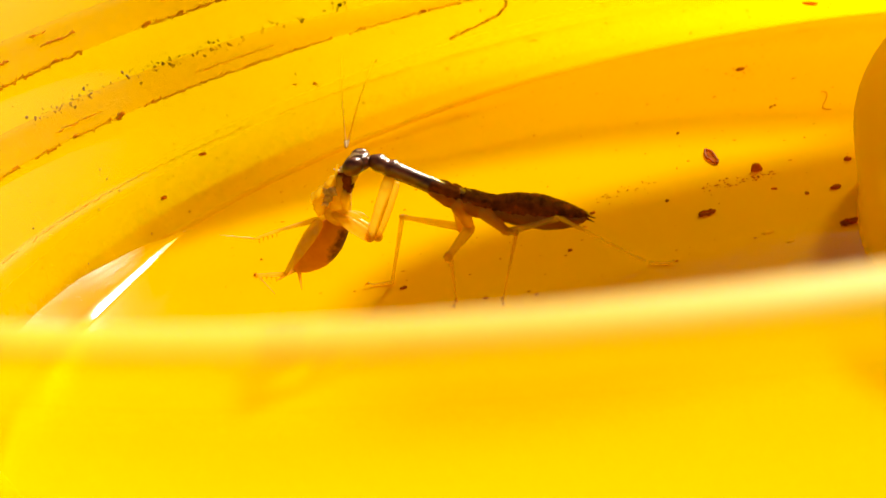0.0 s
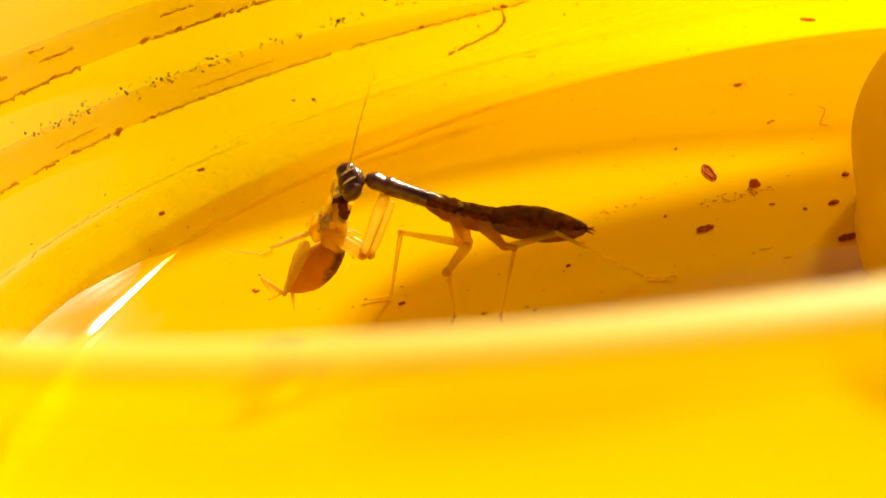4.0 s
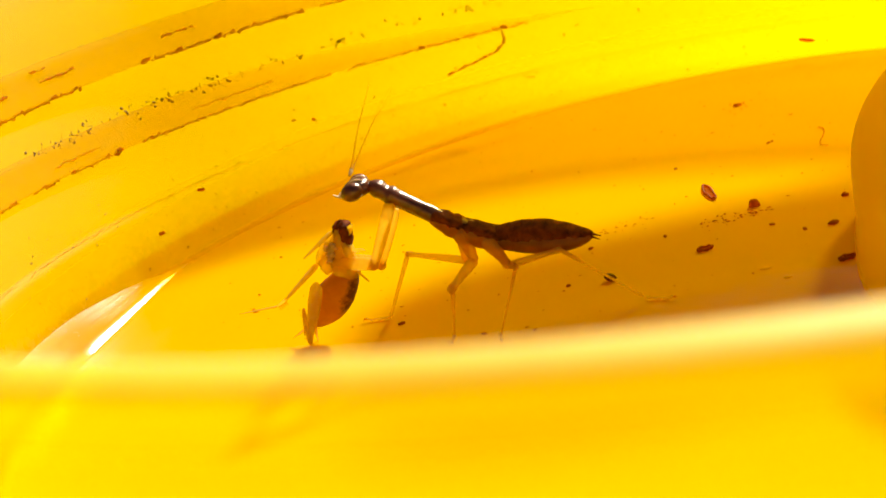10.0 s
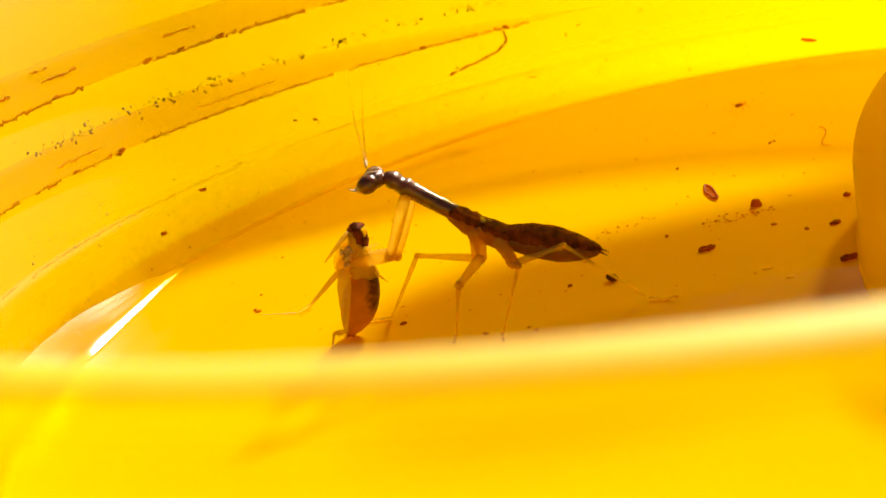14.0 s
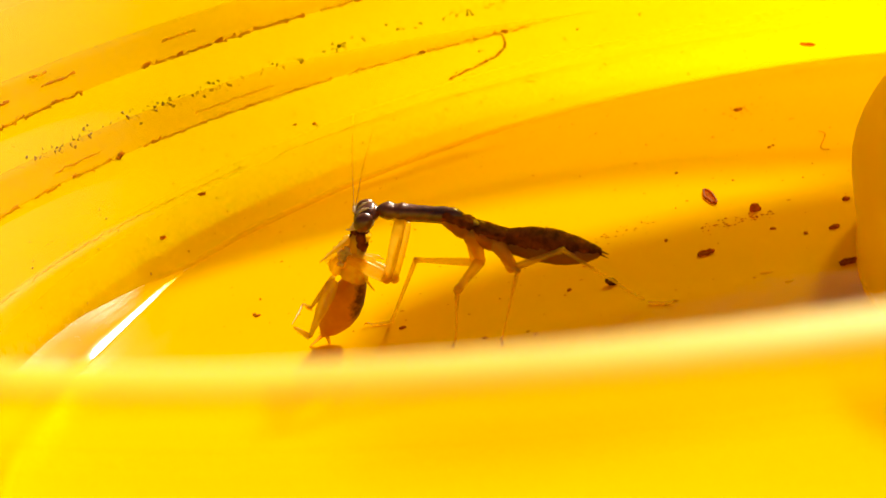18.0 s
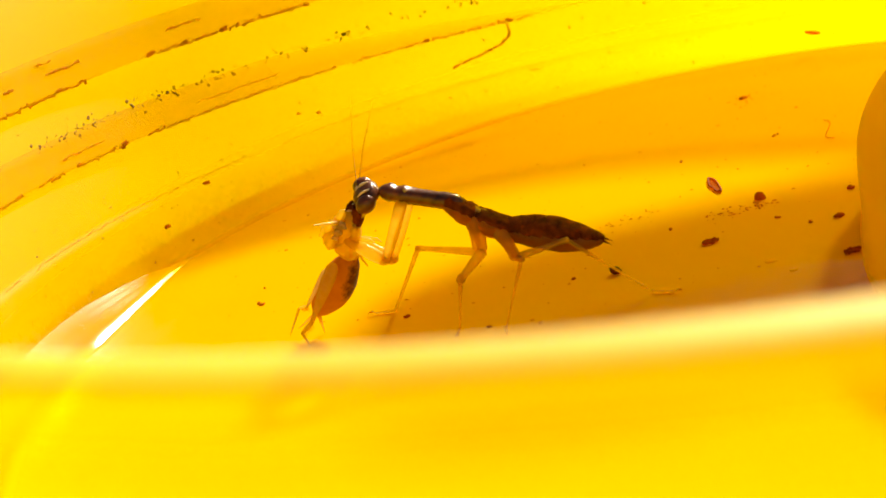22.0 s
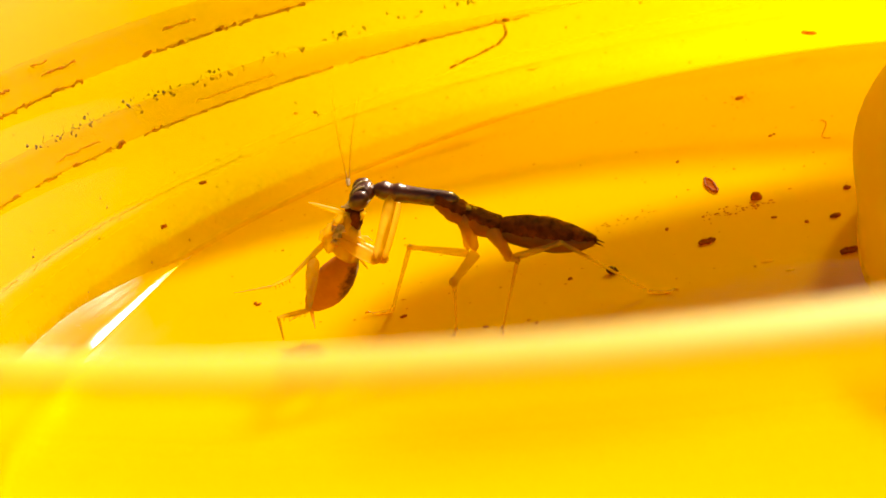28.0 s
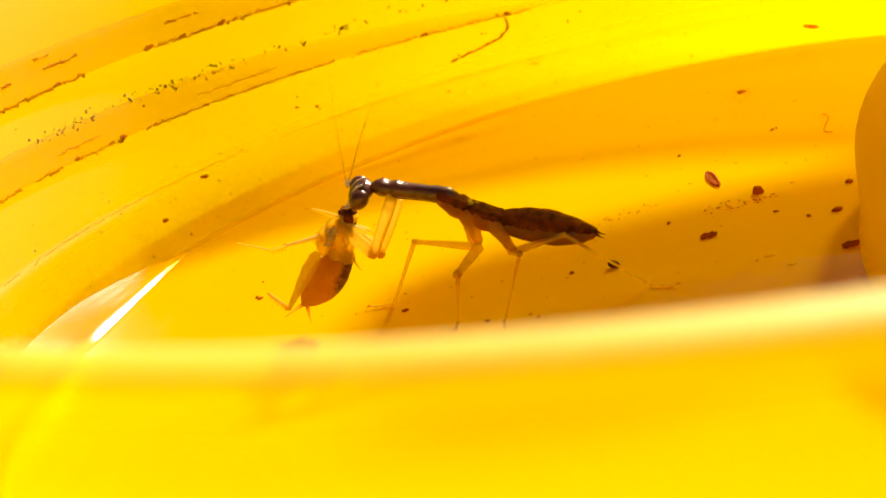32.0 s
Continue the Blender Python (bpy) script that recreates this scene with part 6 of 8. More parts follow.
    walk(KEYED["mid_coxa_near"], [
        (0, bone(0.13, -0.40, 7.75, 0.63, -0.50, 5.47)), (1, bone(0.15, -0.40, 7.78, 0.63, -0.50, 5.47)), (2, bone(0.16, -0.40, 7.81, 0.63, -0.50, 5.47)), (3, bone(0.18,
        -0.40, 7.84, 0.63, -0.50, 5.47)), (3.5, bone(0.19, -0.40, 7.86, 0.63, -0.50, 5.47)), (5.5, bone(0.22, -0.40, 7.92, 0.70, -0.50, 5.50)), (6, bone(0.23, -0.40,
        7.93, 0.72, -0.50, 5.51)), (7, bone(0.29, -0.40, 7.97, 0.75, -0.50, 5.53)), (8, bone(0.35, -0.40, 8.01, 0.79, -0.50, 5.55)), (9, bone(0.56, -0.40, 8.10, 0.95,
        -0.50, 5.63)), (10, bone(0.60, -0.40, 8.15, 1.17, -0.50, 5.74)), (11, bone(1.23, -0.40, 8.15, 1.39, -0.50, 5.85)), (12, bone(1.66, -0.40, 8.23, 1.71, -0.50,
        6.02)), (13, bone(1.66, -0.40, 8.23, 1.71, -0.50, 6.02)), (14, bone(1.66, -0.40, 8.23, 1.71, -0.50, 6.02)), (14.5, bone(1.66, -0.40, 8.23, 1.71, -0.50, 6.02)),
        (16.5, bone(1.66, -0.40, 8.23, 1.71, -0.50, 6.02)), (17, bone(1.52, -0.40, 8.22, 1.71, -0.50, 6.02)), (17.5, bone(1.47, -0.40, 8.26, 1.70, -0.50, 6.01)), (18,
        bone(1.42, -0.40, 8.31, 1.68, -0.50, 6.01)), (19, bone(1.32, -0.40, 8.40, 1.66, -0.50, 5.99)), (20, bone(1.31, -0.40, 8.43, 1.60, -0.50, 5.97)), (21, bone(1.30,
        -0.40, 8.45, 1.55, -0.50, 5.94)), (22, bone(1.29, -0.40, 8.48, 1.53, -0.50, 5.93)), (23, bone(1.29, -0.40, 8.51, 1.51, -0.50, 5.92)), (24, bone(1.21, -0.40, 8.54,
        1.50, -0.50, 5.91)), (25, bone(1.14, -0.40, 8.57, 1.41, -0.50, 5.87)), (25.5, bone(1.11, -0.40, 8.59, 1.37, -0.50, 5.85)), (27.5, bone(0.97, -0.40, 8.65, 1.21,
        -0.50, 5.76)), (28, bone(0.93, -0.40, 8.67, 1.17, -0.50, 5.74)), (29, bone(0.92, -0.40, 8.65, 1.33, -0.50, 5.83)), (30, bone(0.90, -0.40, 8.63, 1.22, -0.50,
        5.77)), (30.5, bone(0.90, -0.40, 8.63, 1.27, -0.50, 5.79)), (31, bone(0.89, -0.40, 8.62, 1.31, -0.50, 5.81)), (32, bone(0.88, -0.40, 8.60, 1.39, -0.50, 5.85))])
    walk(KEYED["mid_coxa_far"], [
        (0, bone(-0.05, 0.40, 7.81, -0.43, 0.50, 5.24)), (1, bone(-0.04, 0.40, 7.84, -0.43, 0.50, 5.24)), (2, bone(-0.02, 0.40, 7.87, -0.43, 0.50, 5.24)), (3, bone(-0.01,
        0.40, 7.90, -0.43, 0.50, 5.24)), (3.5, bone(-0.00, 0.40, 7.92, -0.43, 0.50, 5.24)), (5.5, bone(0.03, 0.40, 7.97, -0.34, 0.50, 5.25)), (6, bone(0.04, 0.40, 7.99,
        -0.32, 0.50, 5.26)), (7, bone(0.10, 0.40, 8.03, -0.28, 0.50, 5.27)), (8, bone(0.16, 0.40, 8.07, -0.23, 0.50, 5.28)), (9, bone(0.37, 0.40, 8.16, -0.04, 0.50,
        5.31)), (10, bone(0.41, 0.40, 8.22, 0.21, 0.50, 5.36)), (11, bone(1.06, 0.40, 8.21, 0.46, 0.50, 5.41)), (12, bone(1.50, 0.40, 8.31, 0.84, 0.50, 5.48)), (13,
        bone(1.50, 0.40, 8.31, 0.84, 0.50, 5.48)), (14, bone(1.50, 0.40, 8.31, 0.84, 0.50, 5.48)), (14.5, bone(1.50, 0.40, 8.31, 0.84, 0.50, 5.48)), (16.5, bone(1.50,
        0.40, 8.31, 0.84, 0.50, 5.48)), (17, bone(1.35, 0.40, 8.29, 0.84, 0.50, 5.48)), (17.5, bone(1.30, 0.40, 8.34, 0.82, 0.50, 5.48)), (18, bone(1.24, 0.40, 8.39,
        0.81, 0.50, 5.48)), (19, bone(1.13, 0.40, 8.48, 0.78, 0.50, 5.47)), (20, bone(1.13, 0.40, 8.51, 0.71, 0.50, 5.46)), (21, bone(1.12, 0.40, 8.54, 0.65, 0.50,
        5.45)), (22, bone(1.12, 0.40, 8.57, 0.63, 0.50, 5.44)), (23, bone(1.11, 0.40, 8.60, 0.61, 0.50, 5.44)), (24, bone(1.04, 0.40, 8.63, 0.59, 0.50, 5.43)), (25,
        bone(0.96, 0.40, 8.66, 0.49, 0.50, 5.42)), (25.5, bone(0.93, 0.40, 8.68, 0.45, 0.50, 5.41)), (27.5, bone(0.78, 0.40, 8.75, 0.26, 0.50, 5.37)), (28, bone(0.75,
        0.40, 8.76, 0.21, 0.50, 5.36)), (29, bone(0.73, 0.40, 8.74, 0.40, 0.50, 5.40)), (30, bone(0.72, 0.40, 8.72, 0.27, 0.50, 5.37)), (30.5, bone(0.71, 0.40, 8.72,
        0.32, 0.50, 5.38)), (31, bone(0.71, 0.40, 8.71, 0.37, 0.50, 5.39)), (32, bone(0.69, 0.40, 8.69, 0.46, 0.50, 5.41))])
    walk(KEYED["hind_coxa_near"], [
        (0, bone(2.14, -0.40, 6.83, 3.32, -0.50, 4.96)), (1, bone(2.17, -0.40, 6.88, 3.32, -0.50, 4.96)), (2, bone(2.20, -0.40, 6.93, 3.32, -0.50, 4.96)), (3, bone(2.23,
        -0.40, 6.97, 3.32, -0.50, 4.96)), (3.5, bone(2.25, -0.40, 7.00, 3.32, -0.50, 4.96)), (5.5, bone(2.30, -0.40, 7.09, 3.36, -0.50, 4.97)), (6, bone(2.32, -0.40,
        7.12, 3.37, -0.50, 4.98)), (7, bone(2.39, -0.40, 7.15, 3.38, -0.50, 4.98)), (8, bone(2.47, -0.40, 7.19, 3.40, -0.50, 4.99)), (9, bone(2.65, -0.40, 7.20, 3.48,
        -0.50, 5.03)), (10, bone(2.66, -0.40, 7.21, 3.58, -0.50, 5.07)), (11, bone(3.09, -0.40, 7.21, 3.68, -0.50, 5.12)), (12, bone(3.39, -0.40, 7.21, 3.83, -0.50,
        5.19)), (13, bone(3.39, -0.40, 7.21, 3.83, -0.50, 5.19)), (14, bone(3.39, -0.40, 7.21, 3.83, -0.50, 5.19)), (14.5, bone(3.39, -0.40, 7.21, 3.83, -0.50, 5.19)),
        (16.5, bone(3.39, -0.40, 7.21, 3.83, -0.50, 5.19)), (17, bone(3.36, -0.40, 7.20, 3.83, -0.50, 5.19)), (17.5, bone(3.38, -0.40, 7.23, 3.82, -0.50, 5.19)), (18,
        bone(3.39, -0.40, 7.25, 3.81, -0.50, 5.18)), (19, bone(3.42, -0.40, 7.30, 3.80, -0.50, 5.18)), (20, bone(3.37, -0.40, 7.32, 3.78, -0.50, 5.17)), (21, bone(3.32,
        -0.40, 7.33, 3.75, -0.50, 5.16)), (22, bone(3.27, -0.40, 7.34, 3.74, -0.50, 5.15)), (23, bone(3.22, -0.40, 7.36, 3.73, -0.50, 5.15)), (24, bone(3.16, -0.40, 7.37,
        3.73, -0.50, 5.14)), (25, bone(3.11, -0.40, 7.38, 3.69, -0.50, 5.13)), (25.5, bone(3.09, -0.40, 7.39, 3.67, -0.50, 5.12)), (27.5, bone(2.99, -0.40, 7.41, 3.59,
        -0.50, 5.08)), (28, bone(2.96, -0.40, 7.42, 3.58, -0.50, 5.07)), (29, bone(2.95, -0.40, 7.43, 3.65, -0.50, 5.11)), (30, bone(2.93, -0.40, 7.45, 3.60, -0.50,
        5.09)), (30.5, bone(2.92, -0.40, 7.45, 3.62, -0.50, 5.09)), (31, bone(2.91, -0.40, 7.46, 3.64, -0.50, 5.10)), (32, bone(2.90, -0.40, 7.48, 3.68, -0.50, 5.12))])
    walk(KEYED["hind_coxa_far"], [
        (0, bone(2.05, -0.60, 6.87, 3.66, -1.20, 5.09)), (1, bone(2.08, -0.60, 6.91, 3.66, -1.20, 5.09)), (2, bone(2.11, -0.60, 6.96, 3.66, -1.20, 5.09)), (3, bone(2.14,
        -0.60, 7.01, 3.66, -1.20, 5.09)), (3.5, bone(2.15, -0.60, 7.03, 3.66, -1.20, 5.09)), (5.5, bone(2.21, -0.60, 7.12, 3.71, -1.20, 5.11)), (6, bone(2.22, -0.60,
        7.14, 3.72, -1.20, 5.11)), (7, bone(2.30, -0.60, 7.18, 3.75, -1.20, 5.12)), (8, bone(2.37, -0.60, 7.22, 3.77, -1.20, 5.13)), (9, bone(2.55, -0.60, 7.23, 3.88,
        -1.20, 5.18)), (10, bone(2.56, -0.60, 7.24, 4.03, -1.20, 5.24)), (11, bone(3.00, -0.60, 7.24, 4.18, -1.20, 5.30)), (12, bone(3.31, -0.60, 7.24, 4.40, -1.20,
        5.39)), (13, bone(3.31, -0.60, 7.24, 4.40, -1.20, 5.39)), (14, bone(3.31, -0.60, 7.24, 4.40, -1.20, 5.39)), (14.5, bone(3.31, -0.60, 7.24, 4.40, -1.20, 5.39)),
        (16.5, bone(3.31, -0.60, 7.24, 4.40, -1.20, 5.39)), (17, bone(3.27, -0.60, 7.24, 4.40, -1.20, 5.39)), (17.5, bone(3.29, -0.60, 7.27, 4.39, -1.20, 5.39)), (18,
        bone(3.30, -0.60, 7.29, 4.38, -1.20, 5.38)), (19, bone(3.33, -0.60, 7.34, 4.36, -1.20, 5.37)), (20, bone(3.28, -0.60, 7.36, 4.33, -1.20, 5.36)), (21, bone(3.23,
        -0.60, 7.37, 4.29, -1.20, 5.34)), (22, bone(3.18, -0.60, 7.39, 4.28, -1.20, 5.34)), (23, bone(3.13, -0.60, 7.40, 4.26, -1.20, 5.33)), (24, bone(3.08, -0.60, 7.41,
        4.25, -1.20, 5.33)), (25, bone(3.02, -0.60, 7.43, 4.20, -1.20, 5.31)), (25.5, bone(3.00, -0.60, 7.43, 4.17, -1.20, 5.30)), (27.5, bone(2.90, -0.60, 7.46, 4.06,
        -1.20, 5.25)), (28, bone(2.87, -0.60, 7.46, 4.03, -1.20, 5.24)), (29, bone(2.85, -0.60, 7.48, 4.14, -1.20, 5.28)), (30, bone(2.84, -0.60, 7.49, 4.07, -1.20,
        5.26)), (30.5, bone(2.83, -0.60, 7.50, 4.10, -1.20, 5.27)), (31, bone(2.82, -0.60, 7.51, 4.12, -1.20, 5.28)), (32, bone(2.80, -0.60, 7.52, 4.18, -1.20, 5.30))])
    walk(KEYED["hind_femur_far"], [
        (0, bone(3.66, -1.20, 5.09, 8.02, -1.50, 5.91)), (1, bone(3.66, -1.20, 5.09, 8.02, -1.50, 5.91)), (2, bone(3.66, -1.20, 5.09, 8.02, -1.50, 5.91)), (3, bone(3.66,
        -1.20, 5.09, 8.02, -1.50, 5.91)), (3.5, bone(3.66, -1.20, 5.09, 8.02, -1.50, 5.91)), (5.5, bone(3.71, -1.20, 5.11, 8.05, -1.50, 5.95)), (6, bone(3.72, -1.20,
        5.11, 8.06, -1.50, 5.96)), (7, bone(3.75, -1.20, 5.12, 8.07, -1.50, 5.98)), (8, bone(3.77, -1.20, 5.13, 8.09, -1.50, 6.00)), (9, bone(3.88, -1.20, 5.18, 8.16,
        -1.50, 6.09)), (10, bone(4.03, -1.20, 5.24, 8.25, -1.50, 6.21)), (11, bone(4.18, -1.20, 5.30, 8.34, -1.50, 6.33)), (12, bone(4.40, -1.20, 5.39, 8.48, -1.50,
        6.51)), (13, bone(4.40, -1.20, 5.39, 8.48, -1.50, 6.51)), (14, bone(4.40, -1.20, 5.39, 8.48, -1.50, 6.51)), (14.5, bone(4.40, -1.20, 5.39, 8.48, -1.50, 6.51)),
        (16.5, bone(4.40, -1.20, 5.39, 8.48, -1.50, 6.51)), (17, bone(4.40, -1.20, 5.39, 8.48, -1.50, 6.51)), (17.5, bone(4.39, -1.20, 5.39, 8.47, -1.50, 6.51)), (18,
        bone(4.38, -1.20, 5.38, 8.47, -1.50, 6.50)), (19, bone(4.36, -1.20, 5.37, 8.46, -1.50, 6.48)), (20, bone(4.33, -1.20, 5.36, 8.43, -1.50, 6.45)), (21, bone(4.29,
        -1.20, 5.34, 8.41, -1.50, 6.42)), (22, bone(4.28, -1.20, 5.34, 8.40, -1.50, 6.41)), (23, bone(4.26, -1.20, 5.33, 8.39, -1.50, 6.40)), (24, bone(4.25, -1.20, 5.33,
        8.39, -1.50, 6.39)), (25, bone(4.20, -1.20, 5.31, 8.35, -1.50, 6.35)), (25.5, bone(4.17, -1.20, 5.30, 8.34, -1.50, 6.32)), (27.5, bone(4.06, -1.20, 5.25, 8.27,
        -1.50, 6.23)), (28, bone(4.03, -1.20, 5.24, 8.25, -1.50, 6.21)), (29, bone(4.14, -1.20, 5.28, 8.32, -1.50, 6.30)), (30, bone(4.07, -1.20, 5.26, 8.27, -1.50,
        6.24)), (30.5, bone(4.10, -1.20, 5.27, 8.29, -1.50, 6.26)), (31, bone(4.12, -1.20, 5.28, 8.31, -1.50, 6.29)), (32, bone(4.18, -1.20, 5.30, 8.34, -1.50, 6.33))])
    walk(KEYED["hind_tibia_far"], [
        (0, bone(8.02, -1.50, 5.91, 13.85, 0.97, 0.25)), (1, bone(8.02, -1.50, 5.91, 13.85, 0.97, 0.25)), (2, bone(8.02, -1.50, 5.91, 13.85, 0.97, 0.25)), (3, bone(8.02,
        -1.50, 5.91, 13.85, 0.97, 0.25)), (3.5, bone(8.02, -1.50, 5.91, 13.85, 0.97, 0.25)), (5.5, bone(8.05, -1.50, 5.95, 13.85, 0.97, 0.25)), (6, bone(8.06, -1.50,
        5.96, 13.85, 0.97, 0.25)), (7, bone(8.07, -1.50, 5.98, 13.85, 0.97, 0.25)), (8, bone(8.09, -1.50, 6.00, 13.85, 0.97, 0.25)), (9, bone(8.16, -1.50, 6.09, 13.85,
        0.97, 0.25)), (10, bone(8.25, -1.50, 6.21, 13.85, 0.97, 0.25)), (11, bone(8.34, -1.50, 6.33, 13.85, 0.97, 0.25)), (12, bone(8.48, -1.50, 6.51, 13.85, 0.97,
        0.25)), (13, bone(8.48, -1.50, 6.51, 13.85, 0.97, 0.25)), (14, bone(8.48, -1.50, 6.51, 13.85, 0.97, 0.25)), (14.5, bone(8.48, -1.50, 6.51, 13.85, 0.97, 0.25)),
        (16.5, bone(8.48, -1.50, 6.51, 13.85, 0.97, 0.25)), (17, bone(8.48, -1.50, 6.51, 13.85, 0.97, 0.25)), (17.5, bone(8.47, -1.50, 6.51, 13.85, 0.97, 0.25)), (18,
        bone(8.47, -1.50, 6.50, 13.85, 0.97, 0.25)), (19, bone(8.46, -1.50, 6.48, 13.85, 0.97, 0.25)), (20, bone(8.43, -1.50, 6.45, 13.85, 0.97, 0.25)), (21, bone(8.41,
        -1.50, 6.42, 13.85, 0.97, 0.25)), (22, bone(8.40, -1.50, 6.41, 13.85, 0.97, 0.25)), (23, bone(8.39, -1.50, 6.40, 13.85, 0.97, 0.25)), (24, bone(8.39, -1.50, 6.39,
        13.85, 0.97, 0.25)), (25, bone(8.35, -1.50, 6.35, 13.85, 0.97, 0.25)), (25.5, bone(8.34, -1.50, 6.32, 13.85, 0.97, 0.25)), (27.5, bone(8.27, -1.50, 6.23, 13.85,
        0.97, 0.25)), (28, bone(8.25, -1.50, 6.21, 13.85, 0.97, 0.25)), (29, bone(8.32, -1.50, 6.30, 13.85, 0.97, 0.25)), (30, bone(8.27, -1.50, 6.24, 13.85, 0.97,
        0.25)), (30.5, bone(8.29, -1.50, 6.26, 13.85, 0.97, 0.25)), (31, bone(8.31, -1.50, 6.29, 13.85, 0.97, 0.25)), (32, bone(8.34, -1.50, 6.33, 13.85, 0.97, 0.25))])
    walk(KEYED["antenna_1"], [
        (0, bone(-7.90, -0.30, 13.28, -8.84, 6.39, 18.99)), (1, bone(-7.96, -0.30, 12.45, -7.45, 6.19, 18.43)), (2, bone(-8.01, -0.30, 12.29, -6.75, 5.99, 18.36)), (3,
        bone(-7.81, -0.30, 12.41, -6.17, 6.26, 18.10)), (3.5, bone(-7.76, -0.30, 12.69, -3.71, 2.82, 19.90)), (5.5, bone(-7.95, -0.30, 12.13, -9.24, 7.62, 15.85)), (6,
        bone(-7.86, -0.30, 12.68, -8.36, 6.51, 18.29)), (7, bone(-8.04, -0.30, 12.23, -5.41, 2.54, 20.18)), (8, bone(-8.08, -0.30, 12.82, -4.56, 5.83, 18.13)), (9,
        bone(-7.50, -0.30, 13.74, -3.66, 6.46, 17.95)), (10, bone(-7.34, -0.30, 13.82, -4.61, 6.64, 18.57)), (11, bone(-6.50, -0.30, 14.53, -4.60, 2.18, 22.80)), (12,
        bone(-4.75, -0.30, 15.41, -3.64, 6.45, 21.01)), (13, bone(-4.46, -0.30, 15.62, -2.98, 6.78, 20.70)), (14, bone(-5.93, -0.30, 14.38, -8.05, 6.03, 20.17)), (14.5,
        bone(-4.96, -0.30, 15.69, -4.47, 5.55, 22.30)), (16.5, bone(-4.59, -0.30, 15.70, -3.65, 6.98, 20.63)), (17, bone(-6.77, -0.30, 13.19, -7.67, 1.38, 21.82)), (17.5,
        bone(-7.40, -0.30, 11.87, -8.74, 5.12, 18.73)), (18, bone(-7.72, -0.30, 11.08, -8.09, 6.00, 17.27)), (19, bone(-7.48, -0.30, 11.46, -7.86, 5.72, 17.92)), (20,
        bone(-7.43, -0.30, 11.30, -7.35, 6.29, 17.19)), (21, bone(-7.08, -0.30, 12.16, -5.80, 2.18, 20.54)), (22, bone(-7.61, -0.30, 11.84, -8.58, 6.09, 17.87)), (23,
        bone(-7.45, -0.30, 12.07, -5.46, 2.32, 20.27)), (24, bone(-7.69, -0.30, 12.43, -6.23, 5.83, 18.63)), (25, bone(-7.81, -0.30, 12.64, -8.62, 6.11, 18.67)), (25.5,
        bone(-7.68, -0.30, 12.40, -8.16, 5.87, 18.71)), (27.5, bone(-7.81, -0.30, 11.96, -8.79, 5.59, 18.49)), (28, bone(-7.92, -0.30, 12.45, -8.95, 4.08, 20.06)), (29,
        bone(-7.79, -0.30, 12.49, -9.95, 5.67, 18.64)), (30, bone(-7.87, -0.30, 11.54, -9.39, 5.99, 17.55)), (30.5, bone(-7.97, -0.30, 12.25, -7.78, 5.59, 18.84)), (31,
        bone(-7.94, -0.30, 12.26, -8.88, 4.32, 19.75)), (32, bone(-8.31, -0.30, 11.89, -8.22, 1.87, 20.46))])
